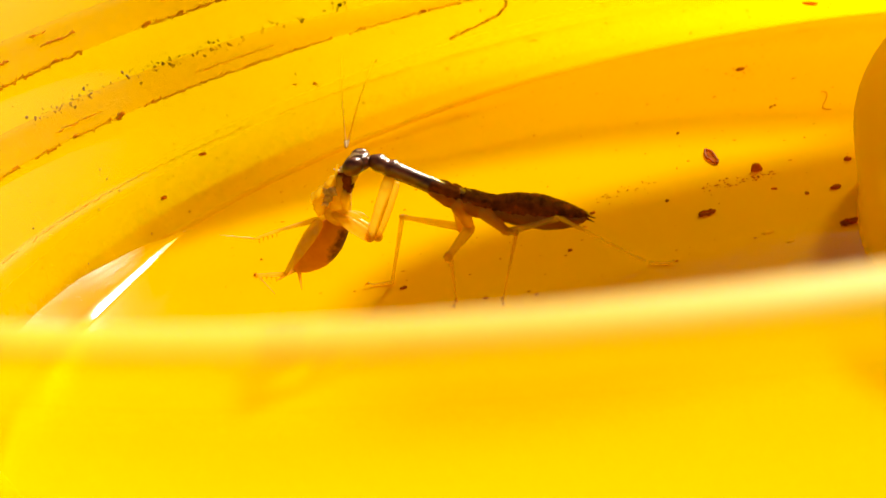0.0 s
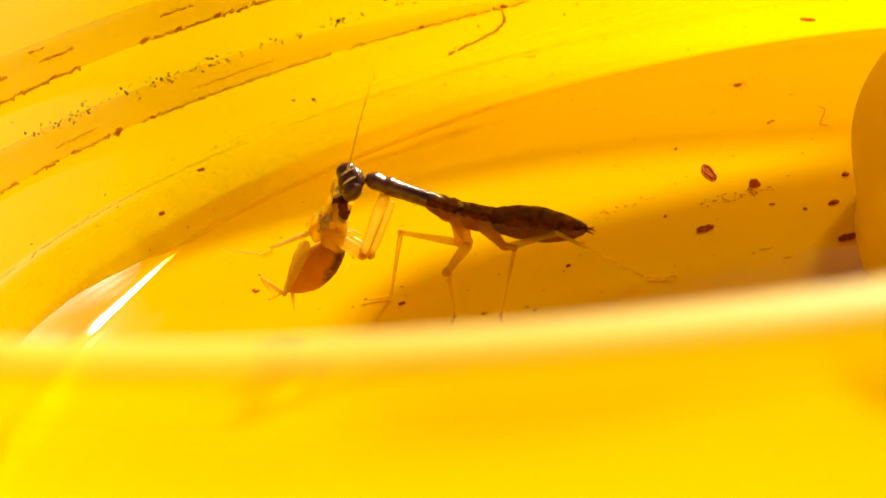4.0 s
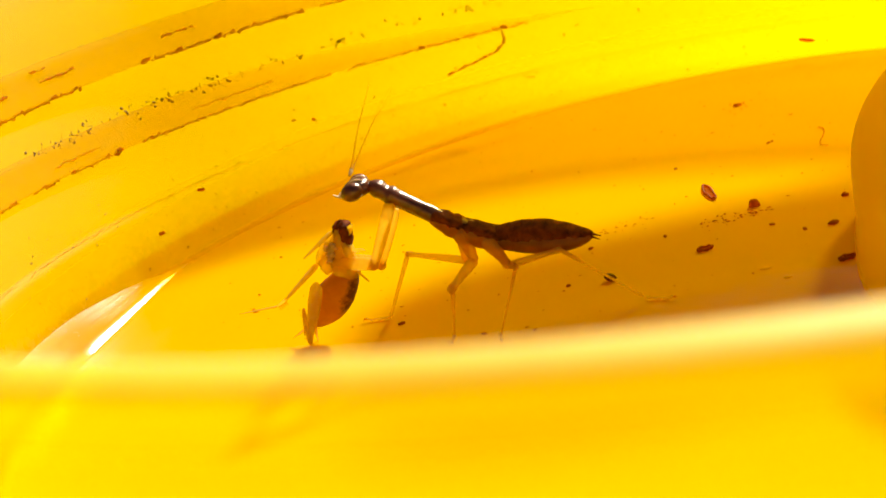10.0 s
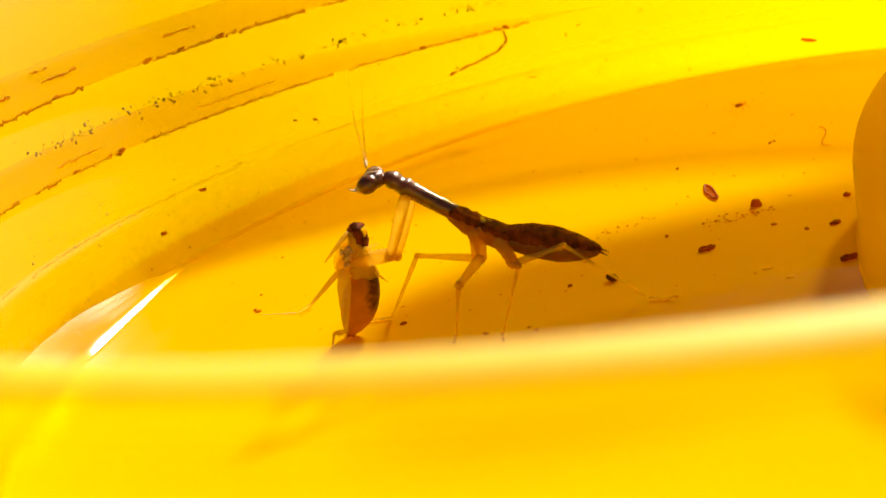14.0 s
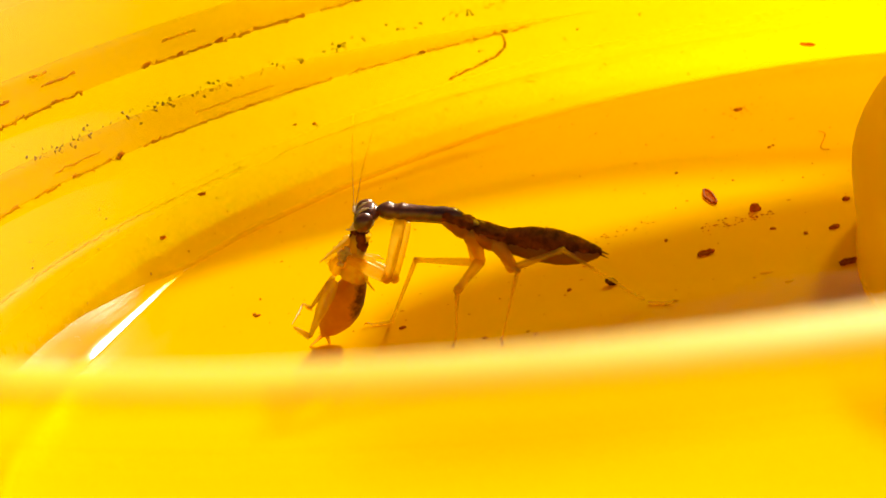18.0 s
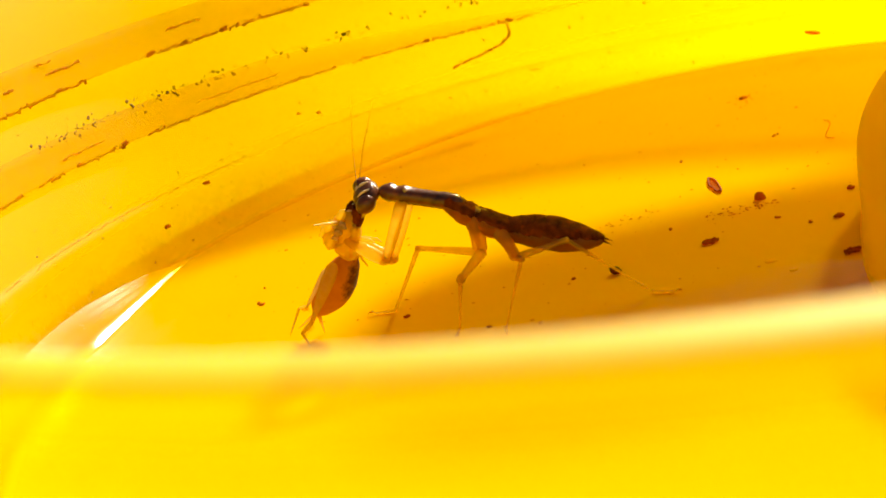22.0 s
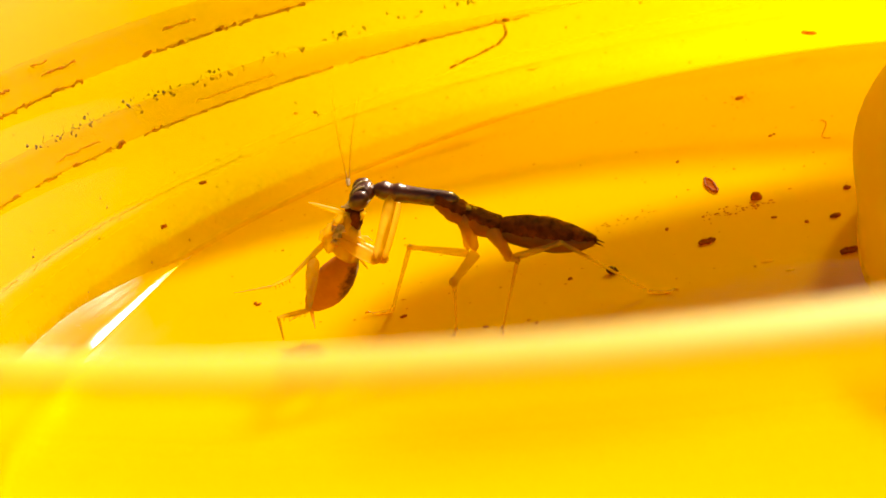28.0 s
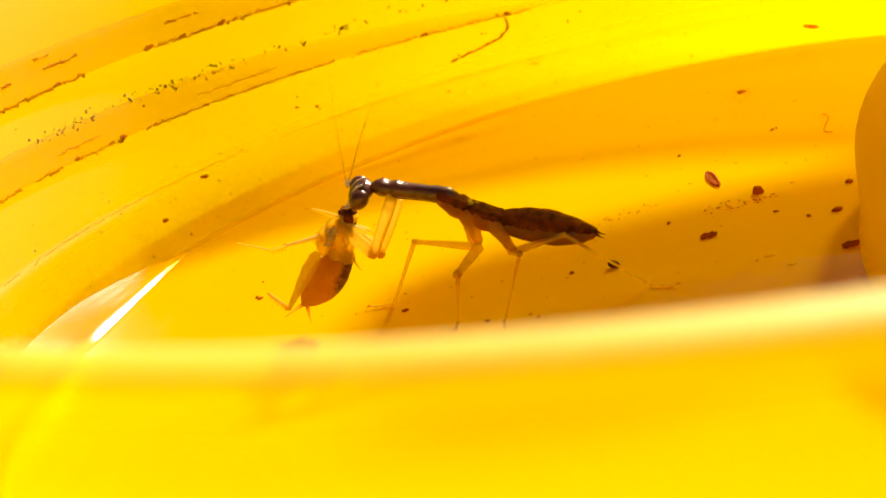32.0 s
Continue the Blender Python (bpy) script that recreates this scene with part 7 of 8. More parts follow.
    walk(KEYED["antenna_2"], [
        (0, bone(-8.13, 0.30, 13.09, -6.23, 6.14, 18.16)), (1, bone(-8.20, 0.30, 12.25, -5.36, 5.53, 17.56)), (2, bone(-8.24, 0.30, 12.08, -4.63, 5.46, 16.97)), (3,
        bone(-8.04, 0.30, 12.20, -4.84, 6.08, 16.66)), (3.5, bone(-7.99, 0.30, 12.49, -6.29, 5.80, 18.00)), (5.5, bone(-8.18, 0.30, 11.92, -6.60, 6.68, 16.44)), (6,
        bone(-8.09, 0.30, 12.48, -6.19, 6.20, 17.49)), (7, bone(-8.28, 0.30, 12.02, -5.81, 5.66, 17.39)), (8, bone(-8.31, 0.30, 12.62, -6.07, 5.28, 18.43)), (9,
        bone(-7.73, 0.30, 13.54, -6.69, 5.90, 19.12)), (10, bone(-7.56, 0.30, 13.62, -5.97, 5.51, 19.44)), (11, bone(-6.72, 0.30, 14.34, -3.88, 4.97, 20.14)), (12,
        bone(-4.96, 0.30, 15.23, -4.33, 5.69, 21.07)), (13, bone(-4.67, 0.30, 15.44, -3.69, 5.66, 21.25)), (14, bone(-6.15, 0.30, 14.19, -6.80, 5.99, 19.74)), (14.5,
        bone(-5.17, 0.30, 15.51, -4.17, 6.14, 20.84)), (16.5, bone(-4.80, 0.30, 15.52, -4.04, 5.56, 21.46)), (17, bone(-6.99, 0.30, 12.99, -6.98, 5.66, 18.89)), (17.5,
        bone(-7.63, 0.30, 11.66, -7.39, 6.11, 17.11)), (18, bone(-7.95, 0.30, 10.86, -6.63, 6.16, 16.10)), (19, bone(-7.71, 0.30, 11.25, -7.36, 5.61, 17.18)), (20,
        bone(-7.66, 0.30, 11.08, -4.88, 5.61, 16.35)), (21, bone(-7.30, 0.30, 11.95, -4.83, 5.72, 17.25)), (22, bone(-7.84, 0.30, 11.63, -6.75, 5.78, 17.32)), (23,
        bone(-7.68, 0.30, 11.86, -5.08, 5.01, 17.75)), (24, bone(-7.93, 0.30, 12.22, -9.18, 5.76, 17.90)), (25, bone(-8.04, 0.30, 12.44, -7.66, 5.51, 18.46)), (25.5,
        bone(-7.91, 0.30, 12.19, -7.31, 5.78, 17.95)), (27.5, bone(-8.04, 0.30, 11.76, -4.70, 3.19, 18.39)), (28, bone(-8.15, 0.30, 12.25, -7.58, 5.83, 17.96)), (29,
        bone(-8.02, 0.30, 12.29, -5.19, 3.04, 19.22)), (30, bone(-8.10, 0.30, 11.32, -7.28, 5.78, 17.06)), (30.5, bone(-8.20, 0.30, 12.05, -7.00, 5.51, 17.96)), (31,
        bone(-8.18, 0.30, 12.06, -6.87, 5.72, 17.76)), (32, bone(-8.54, 0.30, 11.69, -6.36, 5.53, 17.30))])
    walk(KEYED["prey_front"], [
        (0, bone(-8.71, 0.00, 11.21, -10.04, 0.00, 6.94)), (1, bone(-8.66, 0.00, 11.37, -10.16, 0.00, 6.47)), (2, bone(-9.04, 0.00, 10.85, -10.44, 0.00, 6.32)), (3,
        bone(-8.99, 0.00, 10.75, -10.53, 0.00, 6.24)), (3.5, bone(-9.01, 0.00, 10.57, -10.45, 0.00, 6.28)), (5.5, bone(-9.67, 0.00, 9.31, -10.30, 0.00, 5.89)), (6,
        bone(-9.34, 0.00, 9.11, -10.26, 0.00, 5.47)), (7, bone(-9.09, 0.00, 9.43, -9.83, 0.00, 5.53)), (8, bone(-9.17, 0.00, 9.45, -9.51, 0.00, 5.25)), (9, bone(-9.32,
        0.00, 9.17, -9.37, 0.00, 5.54)), (10, bone(-9.33, 0.00, 9.72, -9.42, 0.00, 5.50)), (11, bone(-9.01, 0.00, 10.00, -9.13, 0.00, 6.29)), (12, bone(-8.10, 0.00, 9.79,
        -7.98, 0.00, 5.81)), (13, bone(-8.18, 0.00, 9.48, -7.91, 0.00, 5.73)), (14, bone(-8.36, 0.00, 9.35, -8.09, 0.00, 5.60)), (14.5, bone(-8.53, 0.00, 9.27, -8.05,
        0.00, 5.74)), (16.5, bone(-8.38, 0.00, 9.28, -8.08, 0.00, 5.61)), (17, bone(-8.38, 0.00, 8.98, -8.25, 0.00, 5.23)), (17.5, bone(-8.20, 0.00, 9.03, -8.60, 0.00,
        5.09)), (18, bone(-7.94, 0.00, 9.43, -8.96, 0.00, 5.32)), (19, bone(-7.97, 0.00, 9.85, -9.15, 0.00, 5.52)), (20, bone(-8.58, 0.00, 9.72, -9.27, 0.00, 5.07)), (21,
        bone(-8.23, 0.00, 10.74, -9.79, 0.00, 6.49)), (22, bone(-8.32, 0.00, 10.70, -9.70, 0.00, 6.17)), (23, bone(-8.69, 0.00, 9.97, -9.39, 0.00, 5.84)), (24,
        bone(-8.42, 0.00, 10.28, -9.04, 0.00, 5.90)), (25, bone(-8.29, 0.00, 10.51, -9.44, 0.00, 5.95)), (25.5, bone(-8.23, 0.00, 10.76, -9.68, 0.00, 5.99)), (27.5,
        bone(-8.41, 0.00, 10.71, -9.56, 0.00, 6.16)), (28, bone(-8.23, 0.00, 10.44, -9.41, 0.00, 6.14)), (29, bone(-8.23, 0.00, 10.16, -9.45, 0.00, 6.10)), (30,
        bone(-8.88, 0.00, 9.20, -9.03, 0.00, 5.74)), (30.5, bone(-8.82, 0.00, 9.43, -9.74, 0.00, 5.81)), (31, bone(-9.10, 0.00, 9.58, -9.96, 0.00, 6.20)), (32,
        bone(-9.12, 0.00, 9.79, -10.05, 0.00, 6.17))])
    walk(KEYED["prey_abdomen"], [
        (0, bone(-10.04, 0.00, 6.94, -16.01, 0.00, 2.31)), (1, bone(-10.16, 0.00, 6.47, -15.39, 0.00, 2.32)), (2, bone(-10.44, 0.00, 6.32, -15.76, 0.00, 2.28)), (3,
        bone(-10.53, 0.00, 6.24, -15.89, 0.00, 2.45)), (3.5, bone(-10.45, 0.00, 6.28, -15.95, 0.00, 2.52)), (5.5, bone(-10.30, 0.00, 5.89, -15.41, 0.00, 1.70)), (6,
        bone(-10.26, 0.00, 5.47, -14.81, 0.00, 0.52)), (7, bone(-9.83, 0.00, 5.53, -14.82, 0.00, 0.79)), (8, bone(-9.51, 0.00, 5.25, -14.18, 0.00, 0.69)), (9, bone(-9.37,
        0.00, 5.54, -13.76, 0.00, 0.64)), (10, bone(-9.42, 0.00, 5.50, -14.08, 0.00, 0.99)), (11, bone(-9.13, 0.00, 6.29, -12.32, 0.00, 1.52)), (12, bone(-7.98, 0.00,
        5.81, -10.38, 0.00, 0.70)), (13, bone(-7.91, 0.00, 5.73, -10.26, 0.00, 0.60)), (14, bone(-8.09, 0.00, 5.60, -10.53, 0.00, 0.73)), (14.5, bone(-8.05, 0.00, 5.74,
        -10.55, 0.00, 0.63)), (16.5, bone(-8.08, 0.00, 5.61, -10.55, 0.00, 0.65)), (17, bone(-8.25, 0.00, 5.23, -11.46, 0.00, 0.32)), (17.5, bone(-8.60, 0.00, 5.09,
        -12.38, 0.00, 0.34)), (18, bone(-8.96, 0.00, 5.32, -13.00, 0.00, 0.60)), (19, bone(-9.15, 0.00, 5.52, -13.80, 0.00, 0.60)), (20, bone(-9.27, 0.00, 5.07, -13.48,
        0.00, -0.08)), (21, bone(-9.79, 0.00, 6.49, -14.24, 0.00, 1.84)), (22, bone(-9.70, 0.00, 6.17, -13.90, 0.00, 1.49)), (23, bone(-9.39, 0.00, 5.84, -13.26, 0.00,
        0.85)), (24, bone(-9.04, 0.00, 5.90, -13.29, 0.00, 1.32)), (25, bone(-9.44, 0.00, 5.95, -13.68, 0.00, 2.05)), (25.5, bone(-9.68, 0.00, 5.99, -13.92, 0.00, 2.09)),
        (27.5, bone(-9.56, 0.00, 6.16, -14.08, 0.00, 2.14)), (28, bone(-9.41, 0.00, 6.14, -14.03, 0.00, 2.13)), (29, bone(-9.45, 0.00, 6.10, -14.14, 0.00, 2.00)), (30,
        bone(-9.03, 0.00, 5.74, -13.14, 0.00, 1.30)), (30.5, bone(-9.74, 0.00, 5.81, -14.24, 0.00, 1.93)), (31, bone(-9.96, 0.00, 6.20, -14.53, 0.00, 2.08)), (32,
        bone(-10.05, 0.00, 6.17, -14.61, 0.00, 2.05))])
    walk(KEYED["pA1"], [
        (0, bone(-11.12, -0.30, 7.70, -14.02, -2.85, 8.08)), (1, bone(-11.34, -0.30, 8.14, -14.00, -3.11, 7.91)), (2, bone(-11.66, -0.30, 7.85, -14.26, -3.17, 8.09)), (3,
        bone(-11.85, -0.30, 7.78, -14.05, -3.48, 8.09)), (3.5, bone(-12.15, -0.30, 7.87, -14.34, -3.48, 8.18)), (5.5, bone(-12.25, -0.30, 7.51, -14.15, -3.64, 8.01)), (6,
        bone(-12.23, -0.30, 6.09, -14.60, -3.23, 5.18)), (7, bone(-12.27, -0.30, 6.20, -14.82, -3.01, 5.10)), (8, bone(-12.05, -0.30, 6.44, -14.41, -3.02, 5.02)), (9,
        bone(-11.91, -0.30, 6.37, -14.28, -3.13, 5.19)), (10, bone(-11.97, -0.30, 6.68, -13.91, -3.37, 5.33)), (11, bone(-11.82, -0.30, 7.25, -13.01, -3.20, 4.96)), (12,
        bone(-9.77, -0.30, 6.86, -12.38, -2.34, 4.85)), (13, bone(-9.85, -0.30, 6.54, -12.46, -2.35, 4.53)), (14, bone(-10.10, -0.30, 6.16, -12.35, -2.94, 4.43)), (14.5,
        bone(-10.06, -0.30, 6.31, -12.55, -2.35, 4.16)), (16.5, bone(-10.12, -0.30, 6.09, -12.37, -2.93, 4.35)), (17, bone(-9.90, -0.30, 6.26, -12.50, -2.35, 4.24)),
        (17.5, bone(-10.04, -0.30, 6.00, -12.32, -2.98, 4.38)), (18, bone(-10.77, -0.30, 5.92, -11.77, -3.92, 4.98)), (19, bone(-11.22, -0.30, 6.65, -13.16, -3.12,
        4.83)), (20, bone(-11.42, -0.30, 4.94, -12.62, -3.19, 2.67)), (21, bone(-11.57, -0.30, 6.83, -12.19, -3.27, 4.42)), (22, bone(-11.98, -0.30, 5.56, -12.68, -3.87,
        4.21)), (23, bone(-11.33, -0.30, 5.95, -12.04, -3.86, 4.61)), (24, bone(-10.96, -0.30, 7.01, -13.30, -2.92, 5.37)), (25, bone(-11.14, -0.30, 7.54, -13.30, -3.14,
        6.02)), (25.5, bone(-11.44, -0.30, 7.34, -13.60, -3.36, 6.34)), (27.5, bone(-11.26, -0.30, 7.74, -13.62, -3.14, 6.56)), (28, bone(-11.05, -0.30, 7.96, -13.40,
        -3.03, 6.54)), (29, bone(-10.99, -0.30, 7.92, -13.34, -3.03, 6.49)), (30, bone(-10.43, -0.30, 7.54, -11.05, -4.08, 8.09)), (30.5, bone(-10.37, -0.30, 7.77,
        -13.03, -3.04, 8.42)), (31, bone(-10.89, -0.30, 7.94, -12.90, -3.47, 8.91)), (32, bone(-10.91, -0.30, 8.16, -13.23, -3.34, 8.80))])
    walk(KEYED["pA2"], [
        (0, bone(-14.02, -2.85, 8.08, -16.78, -2.13, 7.28)), (1, bone(-14.00, -3.11, 7.91, -16.68, -2.04, 7.19)), (2, bone(-14.26, -3.17, 8.09, -16.75, -1.88, 7.15)), (3,
        bone(-14.05, -3.48, 8.09, -16.55, -2.11, 7.29)), (3.5, bone(-14.34, -3.48, 8.18, -16.53, -1.76, 7.18)), (5.5, bone(-14.15, -3.64, 8.01, -16.30, -2.04, 6.76)), (6,
        bone(-14.60, -3.23, 5.18, -17.07, -2.64, 3.65)), (7, bone(-14.82, -3.01, 5.10, -17.28, -2.30, 3.61)), (8, bone(-14.41, -3.02, 5.02, -17.04, -2.38, 3.80)), (9,
        bone(-14.28, -3.13, 5.19, -16.55, -1.96, 3.69)), (10, bone(-13.91, -3.37, 5.33, -15.78, -1.52, 3.96)), (11, bone(-13.01, -3.20, 4.96, -14.62, -2.29, 2.65)), (12,
        bone(-12.38, -2.34, 4.85, -14.73, -1.46, 3.28)), (13, bone(-12.46, -2.35, 4.53, -14.84, -1.28, 3.13)), (14, bone(-12.35, -2.94, 4.43, -14.47, -1.34, 3.12)),
        (14.5, bone(-12.55, -2.35, 4.16, -14.89, -0.97, 2.98)), (16.5, bone(-12.37, -2.93, 4.35, -14.66, -1.50, 3.13)), (17, bone(-12.50, -2.35, 4.24, -14.90, -1.08,
        3.05)), (17.5, bone(-12.32, -2.98, 4.38, -14.28, -1.03, 3.30)), (18, bone(-11.77, -3.92, 4.98, -13.42, -1.55, 4.35)), (19, bone(-13.16, -3.12, 4.83, -15.35,
        -1.42, 3.77)), (20, bone(-12.62, -3.19, 2.67, -13.93, -1.00, 1.17)), (21, bone(-12.19, -3.27, 4.42, -13.36, -1.40, 2.45)), (22, bone(-12.68, -3.87, 4.21, -14.40,
        -1.69, 3.16)), (23, bone(-12.04, -3.86, 4.61, -13.40, -1.53, 3.40)), (24, bone(-13.30, -2.92, 5.37, -15.53, -2.48, 3.47)), (25, bone(-13.30, -3.14, 6.02, -15.15,
        -1.53, 4.36)), (25.5, bone(-13.60, -3.36, 6.34, -15.92, -1.86, 5.28)), (27.5, bone(-13.62, -3.14, 6.56, -16.19, -2.11, 5.51)), (28, bone(-13.40, -3.03, 6.54,
        -15.89, -1.92, 5.38)), (29, bone(-13.34, -3.03, 6.49, -15.83, -1.86, 5.41)), (30, bone(-11.05, -4.08, 8.09, -12.05, -1.40, 7.34)), (30.5, bone(-13.03, -3.04,
        8.42, -15.70, -1.90, 7.86)), (31, bone(-12.90, -3.47, 8.91, -15.39, -2.07, 8.12)), (32, bone(-13.23, -3.34, 8.80, -15.61, -1.79, 7.98))])
    walk(KEYED["pA3"], [
        (0, bone(-16.78, -2.13, 7.28, -18.60, -4.21, 8.78)), (1, bone(-16.68, -2.04, 7.19, -18.36, -4.22, 8.73)), (2, bone(-16.75, -1.88, 7.15, -18.45, -4.04, 8.68)), (3,
        bone(-16.55, -2.11, 7.29, -18.23, -4.26, 8.86)), (3.5, bone(-16.53, -1.76, 7.18, -19.30, -2.76, 8.30)), (5.5, bone(-16.30, -2.04, 6.76, -18.03, -3.88, 8.65)), (6,
        bone(-17.07, -2.64, 3.65, -19.35, -4.69, 4.36)), (7, bone(-17.28, -2.30, 3.61, -19.43, -4.48, 4.34)), (8, bone(-17.04, -2.38, 3.80, -19.19, -4.57, 4.52)), (9,
        bone(-16.55, -1.96, 3.69, -18.82, -4.01, 4.44)), (10, bone(-15.78, -1.52, 3.96, -18.11, -3.56, 4.55)), (11, bone(-14.62, -2.29, 2.65, -16.39, -4.62, 1.48)), (12,
        bone(-14.73, -1.46, 3.28, -16.75, -3.59, 4.43)), (13, bone(-14.84, -1.28, 3.13, -16.86, -3.41, 4.28)), (14, bone(-14.47, -1.34, 3.12, -16.75, -3.25, 4.15)),
        (14.5, bone(-14.89, -0.97, 2.98, -16.77, -3.20, 4.18)), (16.5, bone(-14.66, -1.50, 3.13, -16.52, -3.75, 4.34)), (17, bone(-14.90, -1.08, 3.05, -16.63, -3.40,
        4.32)), (17.5, bone(-14.28, -1.03, 3.30, -15.91, -3.62, 4.05)), (18, bone(-13.42, -1.55, 4.35, -13.39, -4.68, 4.05)), (19, bone(-15.35, -1.42, 3.77, -17.58,
        -3.29, 4.97)), (20, bone(-13.93, -1.00, 1.17, -13.54, -4.05, 1.85)), (21, bone(-13.36, -1.40, 2.45, -13.19, -4.54, 2.30)), (22, bone(-14.40, -1.69, 3.16, -14.41,
        -4.70, 2.22)), (23, bone(-13.40, -1.53, 3.40, -12.61, -4.56, 3.66)), (24, bone(-15.53, -2.48, 3.47, -17.89, -4.57, 3.52)), (25, bone(-15.15, -1.53, 4.36, -17.09,
        -3.90, 5.08)), (25.5, bone(-15.92, -1.86, 5.28, -18.18, -3.92, 6.07)), (27.5, bone(-16.19, -2.11, 5.51, -18.39, -4.30, 6.04)), (28, bone(-15.89, -1.92, 5.38,
        -18.19, -3.98, 6.01)), (29, bone(-15.83, -1.86, 5.41, -17.85, -4.17, 6.13)), (30, bone(-12.05, -1.40, 7.34, -12.05, -4.45, 8.13)), (30.5, bone(-15.70, -1.90,
        7.86, -17.07, -3.94, 9.82)), (31, bone(-15.39, -2.07, 8.12, -16.74, -4.29, 9.90)), (32, bone(-15.61, -1.79, 7.98, -16.97, -3.99, 9.77))])
    walk(KEYED["pB1"], [
        (0, bone(-11.27, -1.30, 7.76, -13.74, -4.83, 5.07)), (1, bone(-12.15, -1.30, 7.54, -13.51, -5.21, 4.59)), (2, bone(-12.32, -1.30, 7.48, -13.70, -5.05, 4.35)), (3,
        bone(-12.15, -1.30, 7.26, -13.90, -5.04, 4.31)), (3.5, bone(-12.45, -1.30, 7.35, -13.32, -5.79, 5.14)), (5.5, bone(-12.07, -1.30, 6.94, -14.08, -4.83, 3.90)), (6,
        bone(-12.40, -1.30, 6.06, -13.56, -4.85, 2.62)), (7, bone(-12.27, -1.30, 5.90, -13.70, -4.81, 2.52)), (8, bone(-11.95, -1.30, 5.63, -12.68, -4.88, 2.11)), (9,
        bone(-11.86, -1.30, 5.31, -12.22, -4.89, 1.74)), (10, bone(-11.99, -1.30, 5.38, -12.08, -5.20, 2.13)), (11, bone(-11.41, -1.30, 6.65, -11.41, -5.04, 3.21)), (12,
        bone(-9.83, -1.30, 6.57, -11.94, -3.98, 2.81)), (13, bone(-9.61, -1.30, 6.46, -11.75, -3.98, 2.72)), (14, bone(-9.56, -1.30, 6.31, -9.15, -4.90, 2.75)), (14.5,
        bone(-9.59, -1.30, 6.21, -9.08, -5.03, 2.81)), (16.5, bone(-9.58, -1.30, 6.23, -9.31, -5.06, 2.83)), (17, bone(-9.26, -1.30, 5.89, -9.80, -5.40, 2.94)), (17.5,
        bone(-9.45, -1.30, 5.79, -11.00, -5.34, 3.13)), (18, bone(-10.48, -1.30, 5.84, -11.82, -5.43, 3.22)), (19, bone(-10.88, -1.30, 5.81, -12.06, -4.85, 2.38)), (20,
        bone(-10.16, -1.30, 5.77, -11.14, -4.60, 2.04)), (21, bone(-10.57, -1.30, 6.66, -12.49, -4.73, 3.45)), (22, bone(-10.71, -1.30, 6.38, -12.11, -5.12, 3.34)), (23,
        bone(-10.44, -1.30, 6.30, -11.41, -4.60, 2.57)), (24, bone(-11.27, -1.30, 6.49, -9.97, -5.46, 3.89)), (25, bone(-11.75, -1.30, 6.80, -10.02, -5.47, 4.48)), (25.5,
        bone(-11.74, -1.30, 6.82, -10.26, -5.40, 4.23)), (27.5, bone(-12.10, -1.30, 7.04, -11.82, -5.49, 4.18)), (28, bone(-11.96, -1.30, 7.02, -11.47, -5.78, 4.67)),
        (29, bone(-11.96, -1.30, 6.73, -11.47, -5.78, 4.39)), (30, bone(-11.87, -1.30, 6.41, -11.17, -5.59, 3.79)), (30.5, bone(-11.75, -1.30, 6.88, -12.04, -5.67,
        4.32)), (31, bone(-11.79, -1.30, 7.00, -13.42, -5.22, 4.21)), (32, bone(-11.87, -1.30, 6.97, -13.78, -5.00, 4.07))])
